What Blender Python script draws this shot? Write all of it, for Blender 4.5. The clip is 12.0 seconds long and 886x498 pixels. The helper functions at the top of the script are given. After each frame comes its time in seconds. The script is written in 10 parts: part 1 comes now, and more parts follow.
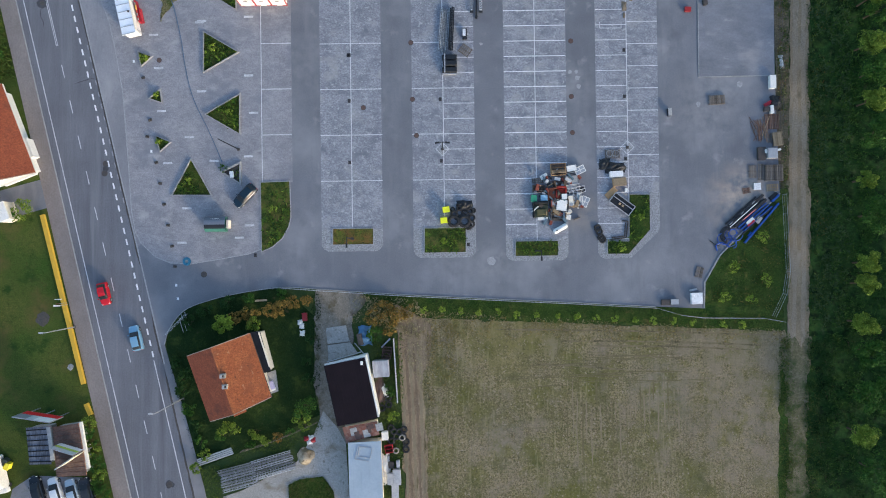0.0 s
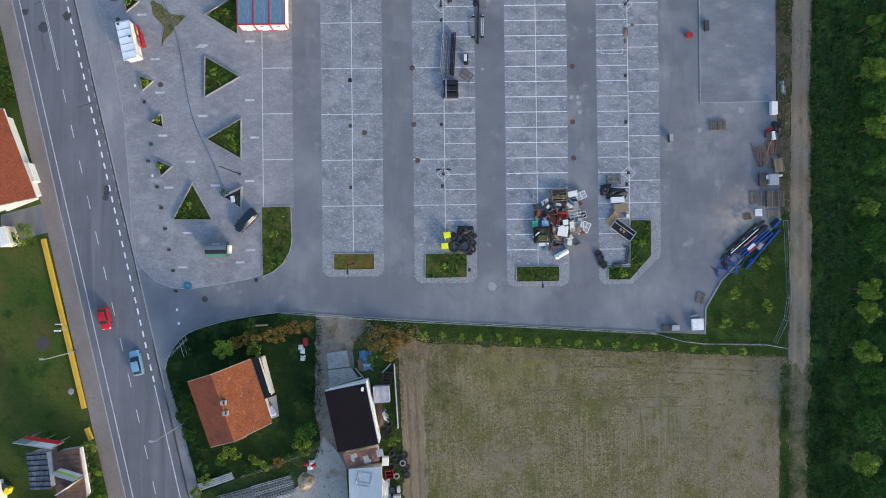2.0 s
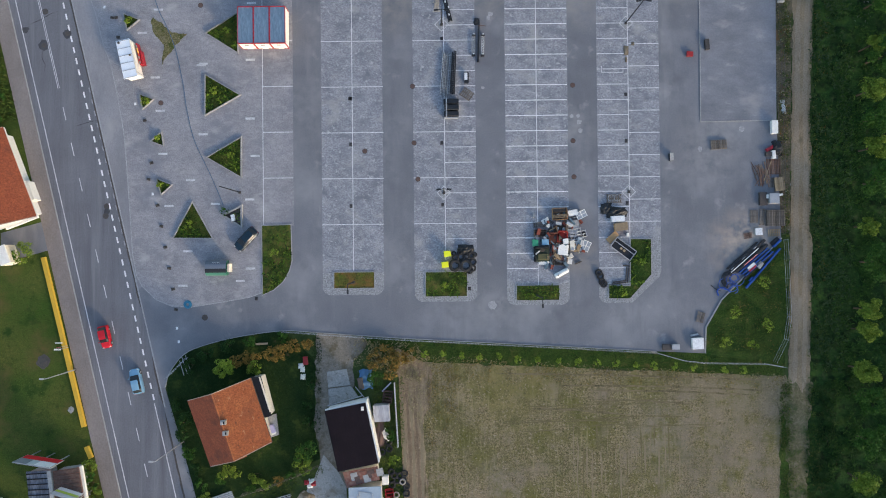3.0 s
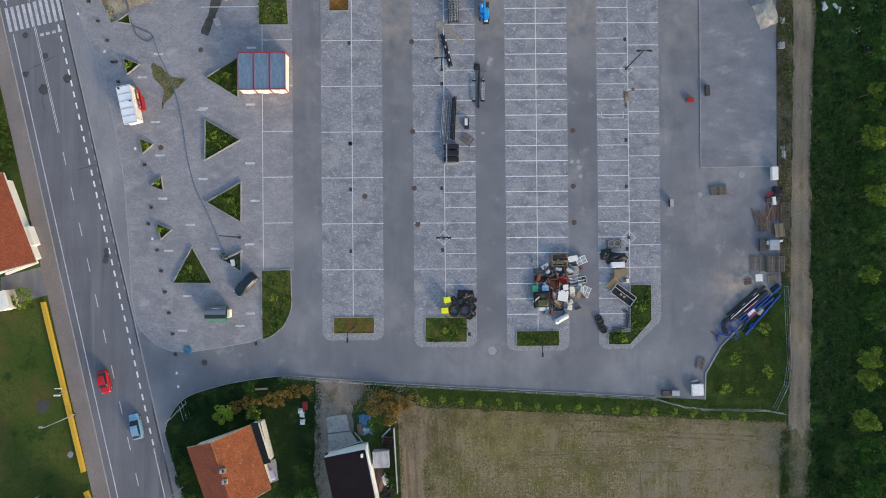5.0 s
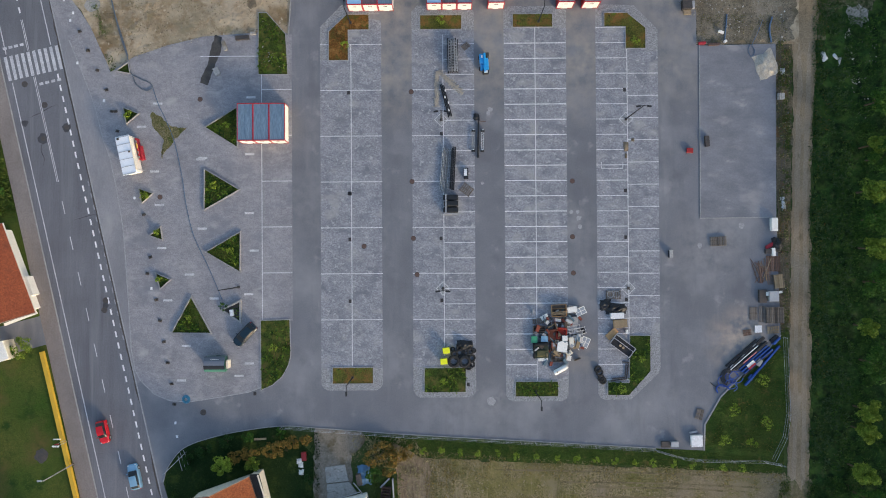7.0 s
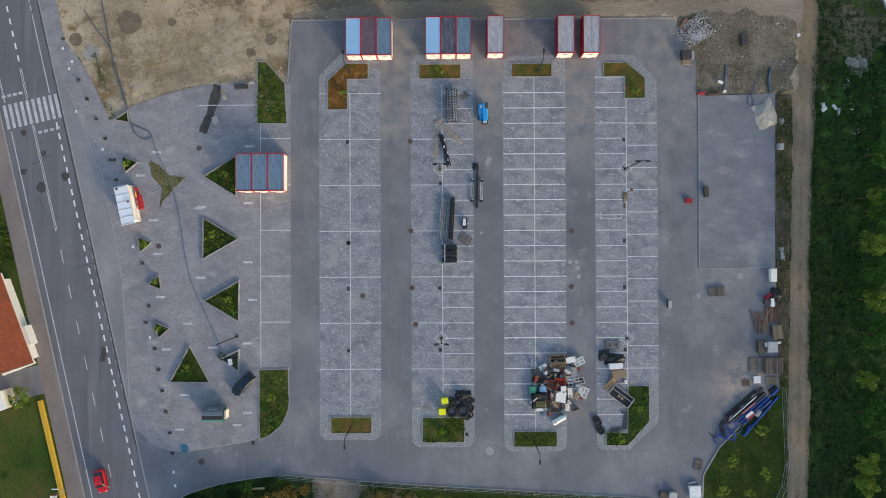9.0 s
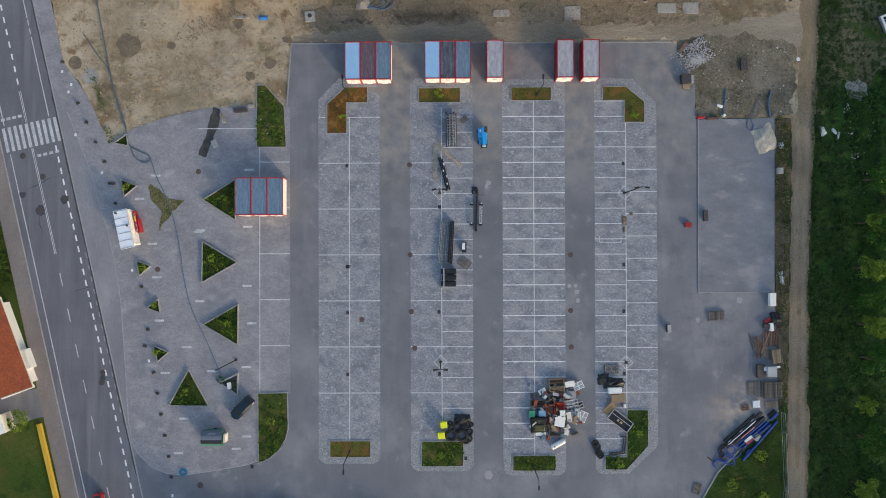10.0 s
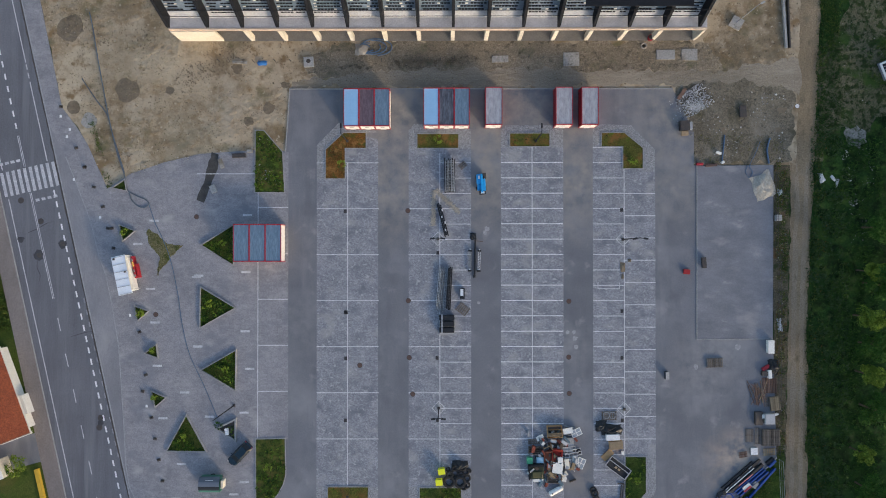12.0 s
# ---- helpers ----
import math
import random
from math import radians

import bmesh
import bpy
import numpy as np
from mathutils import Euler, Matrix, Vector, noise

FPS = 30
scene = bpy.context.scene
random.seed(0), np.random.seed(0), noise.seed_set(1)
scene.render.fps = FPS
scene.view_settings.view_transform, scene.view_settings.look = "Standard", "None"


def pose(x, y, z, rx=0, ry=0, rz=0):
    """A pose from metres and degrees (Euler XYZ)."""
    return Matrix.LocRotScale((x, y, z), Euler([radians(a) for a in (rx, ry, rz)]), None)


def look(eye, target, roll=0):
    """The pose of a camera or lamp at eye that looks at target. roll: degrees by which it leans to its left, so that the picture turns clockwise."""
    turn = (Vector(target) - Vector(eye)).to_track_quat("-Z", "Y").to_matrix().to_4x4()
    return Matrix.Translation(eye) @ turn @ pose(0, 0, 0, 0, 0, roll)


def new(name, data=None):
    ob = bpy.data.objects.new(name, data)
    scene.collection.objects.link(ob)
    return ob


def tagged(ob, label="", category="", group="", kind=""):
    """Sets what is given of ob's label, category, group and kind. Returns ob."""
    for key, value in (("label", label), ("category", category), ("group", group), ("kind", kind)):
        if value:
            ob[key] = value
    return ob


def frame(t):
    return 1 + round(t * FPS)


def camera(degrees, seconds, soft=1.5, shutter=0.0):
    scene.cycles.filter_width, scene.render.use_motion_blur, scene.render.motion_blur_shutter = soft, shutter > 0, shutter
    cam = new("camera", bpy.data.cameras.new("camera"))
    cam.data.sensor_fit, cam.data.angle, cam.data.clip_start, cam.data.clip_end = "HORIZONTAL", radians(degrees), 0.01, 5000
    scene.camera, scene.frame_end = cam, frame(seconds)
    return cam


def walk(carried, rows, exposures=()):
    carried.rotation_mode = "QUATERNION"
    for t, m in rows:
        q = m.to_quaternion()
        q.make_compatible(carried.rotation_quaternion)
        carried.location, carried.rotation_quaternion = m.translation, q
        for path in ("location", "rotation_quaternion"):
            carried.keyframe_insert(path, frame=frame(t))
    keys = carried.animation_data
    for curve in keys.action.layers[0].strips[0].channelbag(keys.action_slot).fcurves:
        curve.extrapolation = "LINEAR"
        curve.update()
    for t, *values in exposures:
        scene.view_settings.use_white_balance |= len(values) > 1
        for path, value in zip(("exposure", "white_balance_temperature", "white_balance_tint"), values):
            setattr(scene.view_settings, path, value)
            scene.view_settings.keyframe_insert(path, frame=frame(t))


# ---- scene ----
# The camera looks straight down and slides north over a car park.
cam = camera(73.7, 12.0, soft=1.0)
ROWS = [
    (0.0, 0.033, -1.003, 96.45, 0.450, 0.220, -0.7605),
    (0.5, -0.007, -0.244, 96.45, 0.450, 0.220, -0.7258),
    (1.0, -0.038, 0.701, 96.45, 0.450, 0.220, -0.6927),
    (1.5, -0.060, 1.825, 96.45, 0.450, 0.220, -0.6610),
    (2.0, -0.072, 3.120, 96.45, 0.450, 0.220, -0.6306),
    (2.5, -0.076, 4.572, 96.45, 0.450, 0.220, -0.6012),
    (3.0, -0.072, 6.164, 96.45, 0.450, 0.220, -0.5728),
    (3.5, -0.061, 7.879, 96.45, 0.450, 0.220, -0.5451),
    (4.0, -0.042, 9.698, 96.45, 0.450, 0.220, -0.5179),
    (4.5, -0.016, 11.602, 96.45, 0.450, 0.220, -0.4911),
    (5.0, 0.016, 13.571, 96.45, 0.450, 0.220, -0.4645),
    (5.5, 0.053, 15.588, 96.45, 0.450, 0.220, -0.4380),
    (6.0, 0.096, 17.636, 96.45, 0.450, 0.220, -0.4113),
    (6.5, 0.145, 19.699, 96.45, 0.450, 0.220, -0.3843),
    (7.0, 0.197, 21.764, 96.45, 0.450, 0.220, -0.3568),
    (7.5, 0.254, 23.820, 96.45, 0.450, 0.220, -0.3287),
    (8.0, 0.315, 25.859, 96.45, 0.450, 0.220, -0.2998),
    (8.5, 0.379, 27.872, 96.45, 0.450, 0.220, -0.2699),
    (9.0, 0.446, 29.858, 96.45, 0.450, 0.220, -0.2388),
    (9.5, 0.515, 31.813, 96.45, 0.450, 0.220, -0.2063),
    (10.0, 0.586, 33.740, 96.45, 0.450, 0.220, -0.1724),
    (10.5, 0.659, 35.641, 96.45, 0.450, 0.220, -0.1367),
    (11.0, 0.733, 37.520, 96.45, 0.450, 0.220, -0.0992),
    (11.5, 0.807, 39.384, 96.45, 0.450, 0.220, -0.0597),
    (12.0, 0.882, 41.240, 96.45, 0.450, 0.220, -0.0180),
]
walk(cam, [(t, pose(x, y, z, rx, ry, rz)) for t, x, y, z, rx, ry, rz in ROWS],
     [(0.0, 1.22, 6020, 8), (2.6, 1.19, 6130, 9), (3.0, 1.18, 6400, 9), (5.5, 1.11, 6600, 9), (7.0, 1.08, 6640, 9), (9.5, 0.98, 6700, 8), (10.2, 0.96, 6660, 8), (11.0, 0.85, 6520, 9), (12.0, 0.83, 6400, 10)])

# ---- world and sun ----
SUN_ELEVATION, SUN_AZIMUTH = radians(15), radians(140)
world = bpy.data.worlds.new("sky")
scene.world = world
world.use_nodes = True
sky = world.node_tree.nodes.new("ShaderNodeTexSky")
sky.sky_type, sky.sun_disc = "NISHITA", False
sky.sun_elevation, sky.sun_rotation = SUN_ELEVATION, SUN_AZIMUTH
sky.dust_density = 1.5
world.node_tree.links.new(sky.outputs[0], world.node_tree.nodes["Background"].inputs[0])
world.node_tree.nodes["Background"].inputs[1].default_value = 0.15
sun_data = bpy.data.lights.new("sun", "SUN")
sun_data.energy, sun_data.angle, sun_data.color = 1.25, radians(7), (1.0, 0.80, 0.58)
sun = new("sun", sun_data)
sun.matrix_world = look((90 * math.sin(SUN_AZIMUTH), 90 * math.cos(SUN_AZIMUTH), 90 * math.tan(SUN_ELEVATION)), (0, 0, 0))


# ---- materials ----
def surface(name, a, b, c=None, big=0.3, small=6.0, rough=0.85, bump=0.3, metal=0.0, amount=0.5, stretch=(1, 1, 1),
            local=False, shade=0.0, spread=0.16, turn=0.0, cloud=0.0, dust=(), speck=0.14, patches=(), relief=0.0, lumps=0.9, streaks=()):
    """Two-scale mottled surface. a, b: the colours of the broad patches; c: that of the fine grain. shade: change from object to object."""
    m = bpy.data.materials.new(name)
    m.use_nodes = True
    nt = m.node_tree
    n, l = nt.nodes, nt.links
    bsdf = n["Principled BSDF"]
    if local:
        at = n.new("ShaderNodeTexCoord").outputs["Object"]
    else:
        at = n.new("ShaderNodeNewGeometry").outputs["Position"]
    mapping = n.new("ShaderNodeMapping")
    mapping.inputs["Scale"].default_value = stretch
    mapping.inputs["Rotation"].default_value = (0, 0, radians(turn))
    l.new(at, mapping.inputs["Vector"])

    def grain(scale, detail, lo, hi, vec):
        t = n.new("ShaderNodeTexNoise")
        t.inputs["Scale"].default_value, t.inputs["Detail"].default_value, t.inputs["Roughness"].default_value = scale, detail, 0.6
        l.new(vec, t.inputs["Vector"])
        r = n.new("ShaderNodeMapRange")
        r.inputs["From Min"].default_value, r.inputs["From Max"].default_value = lo, hi
        l.new(t.outputs["Fac"], r.inputs["Value"])
        return r.outputs["Result"]

    def mix(fac, one, two, blend="MIX"):
        x = n.new("ShaderNodeMix")
        x.data_type, x.blend_type = "RGBA", blend
        for socket, value in ((x.inputs["Factor"], fac), (x.inputs["A"], one), (x.inputs["B"], two)):
            if isinstance(value, bpy.types.NodeSocket):
                l.new(value, socket)
            elif isinstance(value, float):
                socket.default_value = value
            else:
                socket.default_value = (*value, 1)
        return x.outputs["Result"]

    wide = grain(big, 5, 0.5 - spread, 0.5 + spread, mapping.outputs["Vector"])
    fine = grain(small, 4, 0.40, 0.68, mapping.outputs["Vector"])
    col = mix(wide, a, b)
    if c is not None:
        k = n.new("ShaderNodeMath")
        k.operation = "MULTIPLY"
        k.inputs[1].default_value = amount
        l.new(fine, k.inputs[0])
        col = mix(k.outputs[0], col, c)
    if speck and not local:
        r = n.new("ShaderNodeMapRange")
        r.inputs["To Min"].default_value, r.inputs["To Max"].default_value = 1 - speck, 1 + speck
        l.new(grain(5.0, 3, 0.3, 0.7, at), r.inputs["Value"])
        col = mix(1.0, col, r.outputs["Result"], "MULTIPLY")
    if cloud:
        fog = grain(big * 0.3, 3, 0.3, 0.7, at)
        r = n.new("ShaderNodeMapRange")
        r.inputs["To Min"].default_value, r.inputs["To Max"].default_value = 1 - cloud, 1 + cloud
        l.new(fog, r.inputs["Value"])
        col = mix(1.0, col, r.outputs["Result"], "MULTIPLY")
    for tone, scale, low, high in patches:
        col = mix(grain(scale, 5, low, high, mapping.outputs["Vector"]), col, tone)
    for tone, across, down, low, high in streaks:
        turned = n.new("ShaderNodeMapping")
        turned.inputs["Scale"].default_value = (across, down, 1)
        l.new(at, turned.inputs["Vector"])
        k = n.new("ShaderNodeMath")
        k.operation = "MULTIPLY"
        l.new(grain(1.0, 4, low, high, turned.outputs["Vector"]), k.inputs[0])
        l.new(grain(0.09, 3, 0.40, 0.58, turned.outputs["Vector"]), k.inputs[1])
        soft = n.new("ShaderNodeMath")
        soft.operation = "MULTIPLY"
        soft.inputs[1].default_value = 0.6
        l.new(k.outputs[0], soft.inputs[0])
        col = mix(soft.outputs[0], col, tone)
    for x, y, r, tone in dust:
        near = n.new("ShaderNodeVectorMath")
        near.operation = "DISTANCE"
        l.new(at, near.inputs[0])
        near.inputs[1].default_value = (x, y, 0)
        fall = n.new("ShaderNodeMapRange")
        fall.inputs["From Min"].default_value, fall.inputs["From Max"].default_value = r, 0.0
        l.new(near.outputs["Value"], fall.inputs["Value"])
        k = n.new("ShaderNodeMath")
        k.operation = "MULTIPLY"
        l.new(fall.outputs["Result"], k.inputs[0])
        l.new(grain(0.45, 6, 0.36, 0.66, at), k.inputs[1])
        col = mix(k.outputs[0], col, tone)
    if shade:
        info = n.new("ShaderNodeObjectInfo")
        r = n.new("ShaderNodeMapRange")
        r.inputs["To Min"].default_value, r.inputs["To Max"].default_value = 1 - shade, 1 + shade
        l.new(info.outputs["Random"], r.inputs["Value"])
        col = mix(1.0, col, r.outputs["Result"], "MULTIPLY")
    l.new(col, bsdf.inputs["Base Color"])
    bsdf.inputs["Roughness"].default_value, bsdf.inputs["Metallic"].default_value = rough, metal
    bsdf.inputs["Specular IOR Level"].default_value = 0.12 if rough >= 0.9 else 0.25 if rough >= 0.8 else 0.4
    if bump:
        bm_ = n.new("ShaderNodeBump")
        bm_.inputs["Strength"].default_value, bm_.inputs["Distance"].default_value = bump, 0.05
        l.new(fine, bm_.inputs["Height"])
        if relief:
            wave = n.new("ShaderNodeBump")
            wave.inputs["Strength"].default_value, wave.inputs["Distance"].default_value = 1.0, relief
            rough_here = n.new("ShaderNodeMath")
            rough_here.operation = "MULTIPLY"
            l.new(grain(lumps, 6, 0.25, 0.75, at), rough_here.inputs[0])
            l.new(grain(0.13, 3, 0.42, 0.62, at), rough_here.inputs[1])
            l.new(rough_here.outputs[0], wave.inputs["Height"])
            l.new(wave.outputs["Normal"], bm_.inputs["Normal"])
        l.new(bm_.outputs["Normal"], bsdf.inputs["Normal"])
    m["mix"] = 1
    return m


def leafy(name, dark, light, accent, through_light=0.25):
    """Foliage: every leaf has its own shade."""
    m = bpy.data.materials.new(name)
    m.use_nodes = True
    n, l = m.node_tree.nodes, m.node_tree.links
    bsdf = n["Principled BSDF"]
    geo, ramp = n.new("ShaderNodeNewGeometry"), n.new("ShaderNodeValToRGB")
    e = ramp.color_ramp.elements
    e[0].color, e[1].color = (*dark, 1), (*light, 1)
    e[1].position = 0.8
    x = e.new(1.0)
    x.color = (*accent, 1)
    l.new(geo.outputs["Random Per Island"], ramp.inputs["Fac"])
    l.new(ramp.outputs["Color"], bsdf.inputs["Base Color"])
    bsdf.inputs["Roughness"].default_value = 0.7
    bsdf.inputs["Specular IOR Level"].default_value = 0.1
    return m


def glass_like(name, colour):
    m = bpy.data.materials.new(name)
    m.use_nodes = True
    b = m.node_tree.nodes["Principled BSDF"]
    b.inputs["Base Color"].default_value = (*colour, 1)
    b.inputs["Roughness"].default_value = 0.3
    b.inputs["Specular IOR Level"].default_value = 0.3
    return m


M = {}
M["grass_wild"] = surface("wild grass", (0.035, 0.065, 0.022), (0.075, 0.095, 0.03), (0.03, 0.05, 0.015), 0.12, 3.0, 0.95, 0.8)
M["lawn"] = surface("mown lawn", (0.038, 0.072, 0.012), (0.082, 0.090, 0.021), (0.030, 0.052, 0.010), 0.12, 1.5, 0.95, 0.5, cloud=0.2, speck=0.3, patches=[((0.10, 0.082, 0.028), 0.13, 0.54, 0.70), ((0.022, 0.05, 0.010), 0.3, 0.54, 0.68)], relief=0.06, lumps=0.5)
M["verge"] = surface("verge grass", (0.026, 0.062, 0.010), (0.058, 0.082, 0.018), (0.017, 0.036, 0.008), 0.5, 3.0, 0.95, 0.8, cloud=0.2, speck=0.4, patches=[((0.13, 0.105, 0.035), 0.6, 0.58, 0.72), ((0.02, 0.042, 0.010), 0.45, 0.55, 0.7)], relief=0.12, lumps=1.2)
# Tree shade is painted in: dark base colour and near-black patches.
M["meadow_shade"] = surface("shaded meadow", (0.014, 0.046, 0.010), (0.027, 0.064, 0.014), (0.011, 0.032, 0.008), 0.25, 2.5, 0.95, 0.9, cloud=0.25, speck=0.45, patches=[((0.042, 0.084, 0.016), 0.33, 0.49, 0.68), ((0.045, 0.062, 0.024), 0.5, 0.58, 0.70), ((0.006, 0.017, 0.005), 0.7, 0.49, 0.64), ((0.005, 0.014, 0.004), 0.16, 0.54, 0.68)], relief=0.3, lumps=0.7)
M["weed_bank"] = surface("weedy bank", (0.115, 0.108, 0.072), (0.075, 0.08, 0.040), (0.13, 0.12, 0.085), 0.4, 2.5, 0.95, 0.9, cloud=0.2, speck=0.35, patches=[((0.030, 0.044, 0.016), 0.8, 0.49, 0.58), ((0.020, 0.034, 0.012), 1.6, 0.54, 0.62), ((0.035, 0.07, 0.016), 0.22, 0.54, 0.66)], relief=0.25, lumps=1.1)
M["field"] = surface("stubble field", (0.188, 0.149, 0.088), (0.143, 0.122, 0.056), (0.262, 0.215, 0.14), 0.20, 5.5, 0.95, 0.9, amount=0.65, cloud=0.16, speck=0.6, relief=0.12, lumps=2.4, patches=[((0.13, 0.122, 0.038), 0.16, 0.46, 0.64), ((0.07, 0.07, 0.028), 2.9, 0.54, 0.66), ((0.30, 0.25, 0.185), 2.4, 0.57, 0.68), ((0.085, 0.092, 0.028), 0.30, 0.57, 0.72), ((0.225, 0.18, 0.138), 0.22, 0.55, 0.76)],
                      streaks=[((0.10, 0.096, 0.036), 1.7, 0.16, 0.50, 0.68), ((0.30, 0.255, 0.15), 2.1, 0.2, 0.54, 0.70), ((0.085, 0.088, 0.034), 0.09, 1.6, 0.56, 0.70)], dust=[(*(8.54, -31.53), 6.0, (0.25, 0.205, 0.17)), (*(34.84, -23.59), 7.0, (0.25, 0.21, 0.17)), (*(47.6, -28.34), 17.0, (0.22, 0.18, 0.14)), (*(46.87, -17.32), 12.0, (0.22, 0.18, 0.125)), (*(10.17, -14.1), 12.0, (0.21, 0.175, 0.075))])
M["soil"] = surface("bare soil", (0.285, 0.21, 0.132), (0.40, 0.315, 0.215), (0.18, 0.132, 0.08), 0.16, 1.1, 0.95, 0.9, amount=0.6, cloud=0.22, speck=0.2, patches=[((0.45, 0.37, 0.265), 0.09, 0.46, 0.6), ((0.175, 0.13, 0.078), 0.12, 0.52, 0.66), ((0.42, 0.345, 0.25), 0.25, 0.5, 0.66), ((0.21, 0.145, 0.082), 0.42, 0.53, 0.66), ((0.15, 0.135, 0.075), 0.19, 0.56, 0.70), ((0.47, 0.40, 0.30), 1.3, 0.60, 0.70), ((0.10, 0.08, 0.055), 1.7, 0.60, 0.68)], dust=[(*(-41.51, 71.73), 17.0, (0.40, 0.33, 0.235)), (*(49, 62.35), 12.0, (0.085, 0.073, 0.05)), (*(45.32, 60.51), 8.0, (0.085, 0.08, 0.045)), (*(52.69, 64.2), 11.0, (0.095, 0.08, 0.055)), (*(49.96, 70.67), 11.0, (0.12, 0.10, 0.068)), (*(-35, 65.23), 7.0, (0.42, 0.36, 0.28)), (*(-41.47, 58.75), 7.0, (0.19, 0.17, 0.115)), (*(-53.58, 74.54), 8.0, (0.33, 0.27, 0.19)), (*(11.24, 76.28), 9.0, (0.24, 0.20, 0.15))], relief=0.22, lumps=0.8)
M["track"] = surface("dirt track", (0.225, 0.175, 0.117), (0.19, 0.147, 0.096), (0.265, 0.21, 0.145), 0.4, 3.2, 0.95, 0.9, stretch=(1.2, 0.6, 1), cloud=0.15, speck=0.3, patches=[((0.13, 0.108, 0.07), 0.6, 0.56, 0.70), ((0.27, 0.225, 0.17), 0.3, 0.54, 0.70)], relief=0.06)
M["track_pale"] = surface("worn wheel track", (0.25, 0.203, 0.15), (0.215, 0.173, 0.126), (0.285, 0.235, 0.178), 0.4, 3.2, 0.95, 0.8, stretch=(1.2, 0.6, 1), cloud=0.15, speck=0.25, patches=[((0.15, 0.125, 0.085), 0.6, 0.58, 0.70)])
M["asphalt"] = surface("car park asphalt", (0.147, 0.153, 0.175), (0.184, 0.188, 0.208), (0.128, 0.132, 0.151), 0.16, 9.0, 0.85, 0.15, amount=0.35, cloud=0.13, spread=0.22, speck=0.09, patches=[((0.235, 0.238, 0.255), 0.10, 0.50, 0.72), ((0.128, 0.132, 0.152), 0.15, 0.54, 0.74), ((0.27, 0.265, 0.275), 0.32, 0.61, 0.76)], streaks=[((0.235, 0.235, 0.25), 0.4, 0.06, 0.52, 0.74), ((0.122, 0.125, 0.145), 0.5, 0.07, 0.54, 0.74)], dust=[
    (*(42.95, 22.33), 8.0, (0.27, 0.265, 0.27)), (*(48.4, 7.49), 7.0, (0.42, 0.34, 0.275)), (*(49.62, 8.86), 4.0, (0.44, 0.36, 0.29)), (*(-8.16, 52.25), 12.0, (0.295, 0.272, 0.245)), (*(7.07, 54.08), 12.0, (0.295, 0.272, 0.245)), (*(22.28, 53.15), 12.0, (0.295, 0.272, 0.245)), (*(37.93, 52.21), 9.0, (0.25, 0.24, 0.23)), (*(46.7, 26.44), 6.0, (0.26, 0.26, 0.27)), (*(22.42, 5.54), 4.0, (0.27, 0.245, 0.22)), (*(20.89, 26.35), 5.0, (0.25, 0.25, 0.26)),
    (*(7.56, -3.02), 6.0, (0.24, 0.24, 0.25)), (*(-5.39, 65.19), 12.0, (0.295, 0.272, 0.245)), (*(14.92, 65.17), 12.0, (0.295, 0.272, 0.245)), (*(37.97, 65.14), 12.0, (0.295, 0.272, 0.245)), (*(-22.5, 29.75), 9.0, (0.215, 0.215, 0.23))])
M["road"] = surface("road asphalt", (0.120, 0.122, 0.140), (0.172, 0.173, 0.192), (0.105, 0.105, 0.12), 0.3, 7.0, 0.85, 0.15, amount=0.35, stretch=(1.0, 0.04, 1), turn=-12.6, cloud=0.12, spread=0.2, patches=[((0.20, 0.199, 0.215), 0.42, 0.55, 0.74), ((0.100, 0.101, 0.116), 0.36, 0.57, 0.75)])
M["paver"] = surface("block paving", (0.170, 0.177, 0.207), (0.232, 0.239, 0.268), (0.41, 0.418, 0.44), 0.7, 3.4, 0.85, 0.3, amount=0.5, stretch=(0.85, 1.15, 1), turn=30, cloud=0.13, speck=0.24, patches=[((0.155, 0.160, 0.189), 0.45, 0.49, 0.70), ((0.32, 0.318, 0.32), 0.28, 0.56, 0.72), ((0.36, 0.362, 0.38), 1.5, 0.57, 0.66)])
M["plaza"] = surface("plaza paving", (0.228, 0.223, 0.242), (0.30, 0.292, 0.308), (0.172, 0.172, 0.196), 0.5, 1.7, 0.85, 0.25, amount=0.5, cloud=0.12, stretch=(0.8, 1.2, 1), speck=0.2, patches=[((0.35, 0.34, 0.345), 0.35, 0.57, 0.73), ((0.185, 0.188, 0.215), 0.22, 0.55, 0.72)])
M["cobble"] = surface("cobble border", (0.25, 0.255, 0.27), (0.34, 0.345, 0.355), (0.15, 0.155, 0.17), 1.6, 4.2, 0.9, 0.8, amount=0.6, speck=0.35)
M["slab"] = surface("concrete slab", (0.158, 0.164, 0.19), (0.222, 0.228, 0.252), (0.148, 0.153, 0.175), 0.3, 3.0, 0.8, 0.15, amount=0.3, cloud=0.14, speck=0.08, stretch=(0.7, 1.4, 1), patches=[((0.285, 0.28, 0.285), 0.16, 0.56, 0.70), ((0.34, 0.33, 0.32), 0.3, 0.63, 0.76)])
M["yard"] = surface("yard concrete", (0.30, 0.29, 0.275), (0.36, 0.345, 0.325), (0.24, 0.23, 0.21), 0.2, 3.0, 0.85, 0.25, amount=0.5, cloud=0.15, speck=0.2, patches=[((0.21, 0.185, 0.15), 0.35, 0.54, 0.68), ((0.17, 0.16, 0.14), 1.2, 0.58, 0.68)])
M["gravel"] = surface("gravel lane", (0.185, 0.162, 0.135), (0.24, 0.213, 0.18), (0.13, 0.112, 0.085), 0.35, 2.0, 0.95, 0.7, amount=0.6, cloud=0.2, speck=0.25, patches=[((0.10, 0.085, 0.05), 0.4, 0.5, 0.66)])
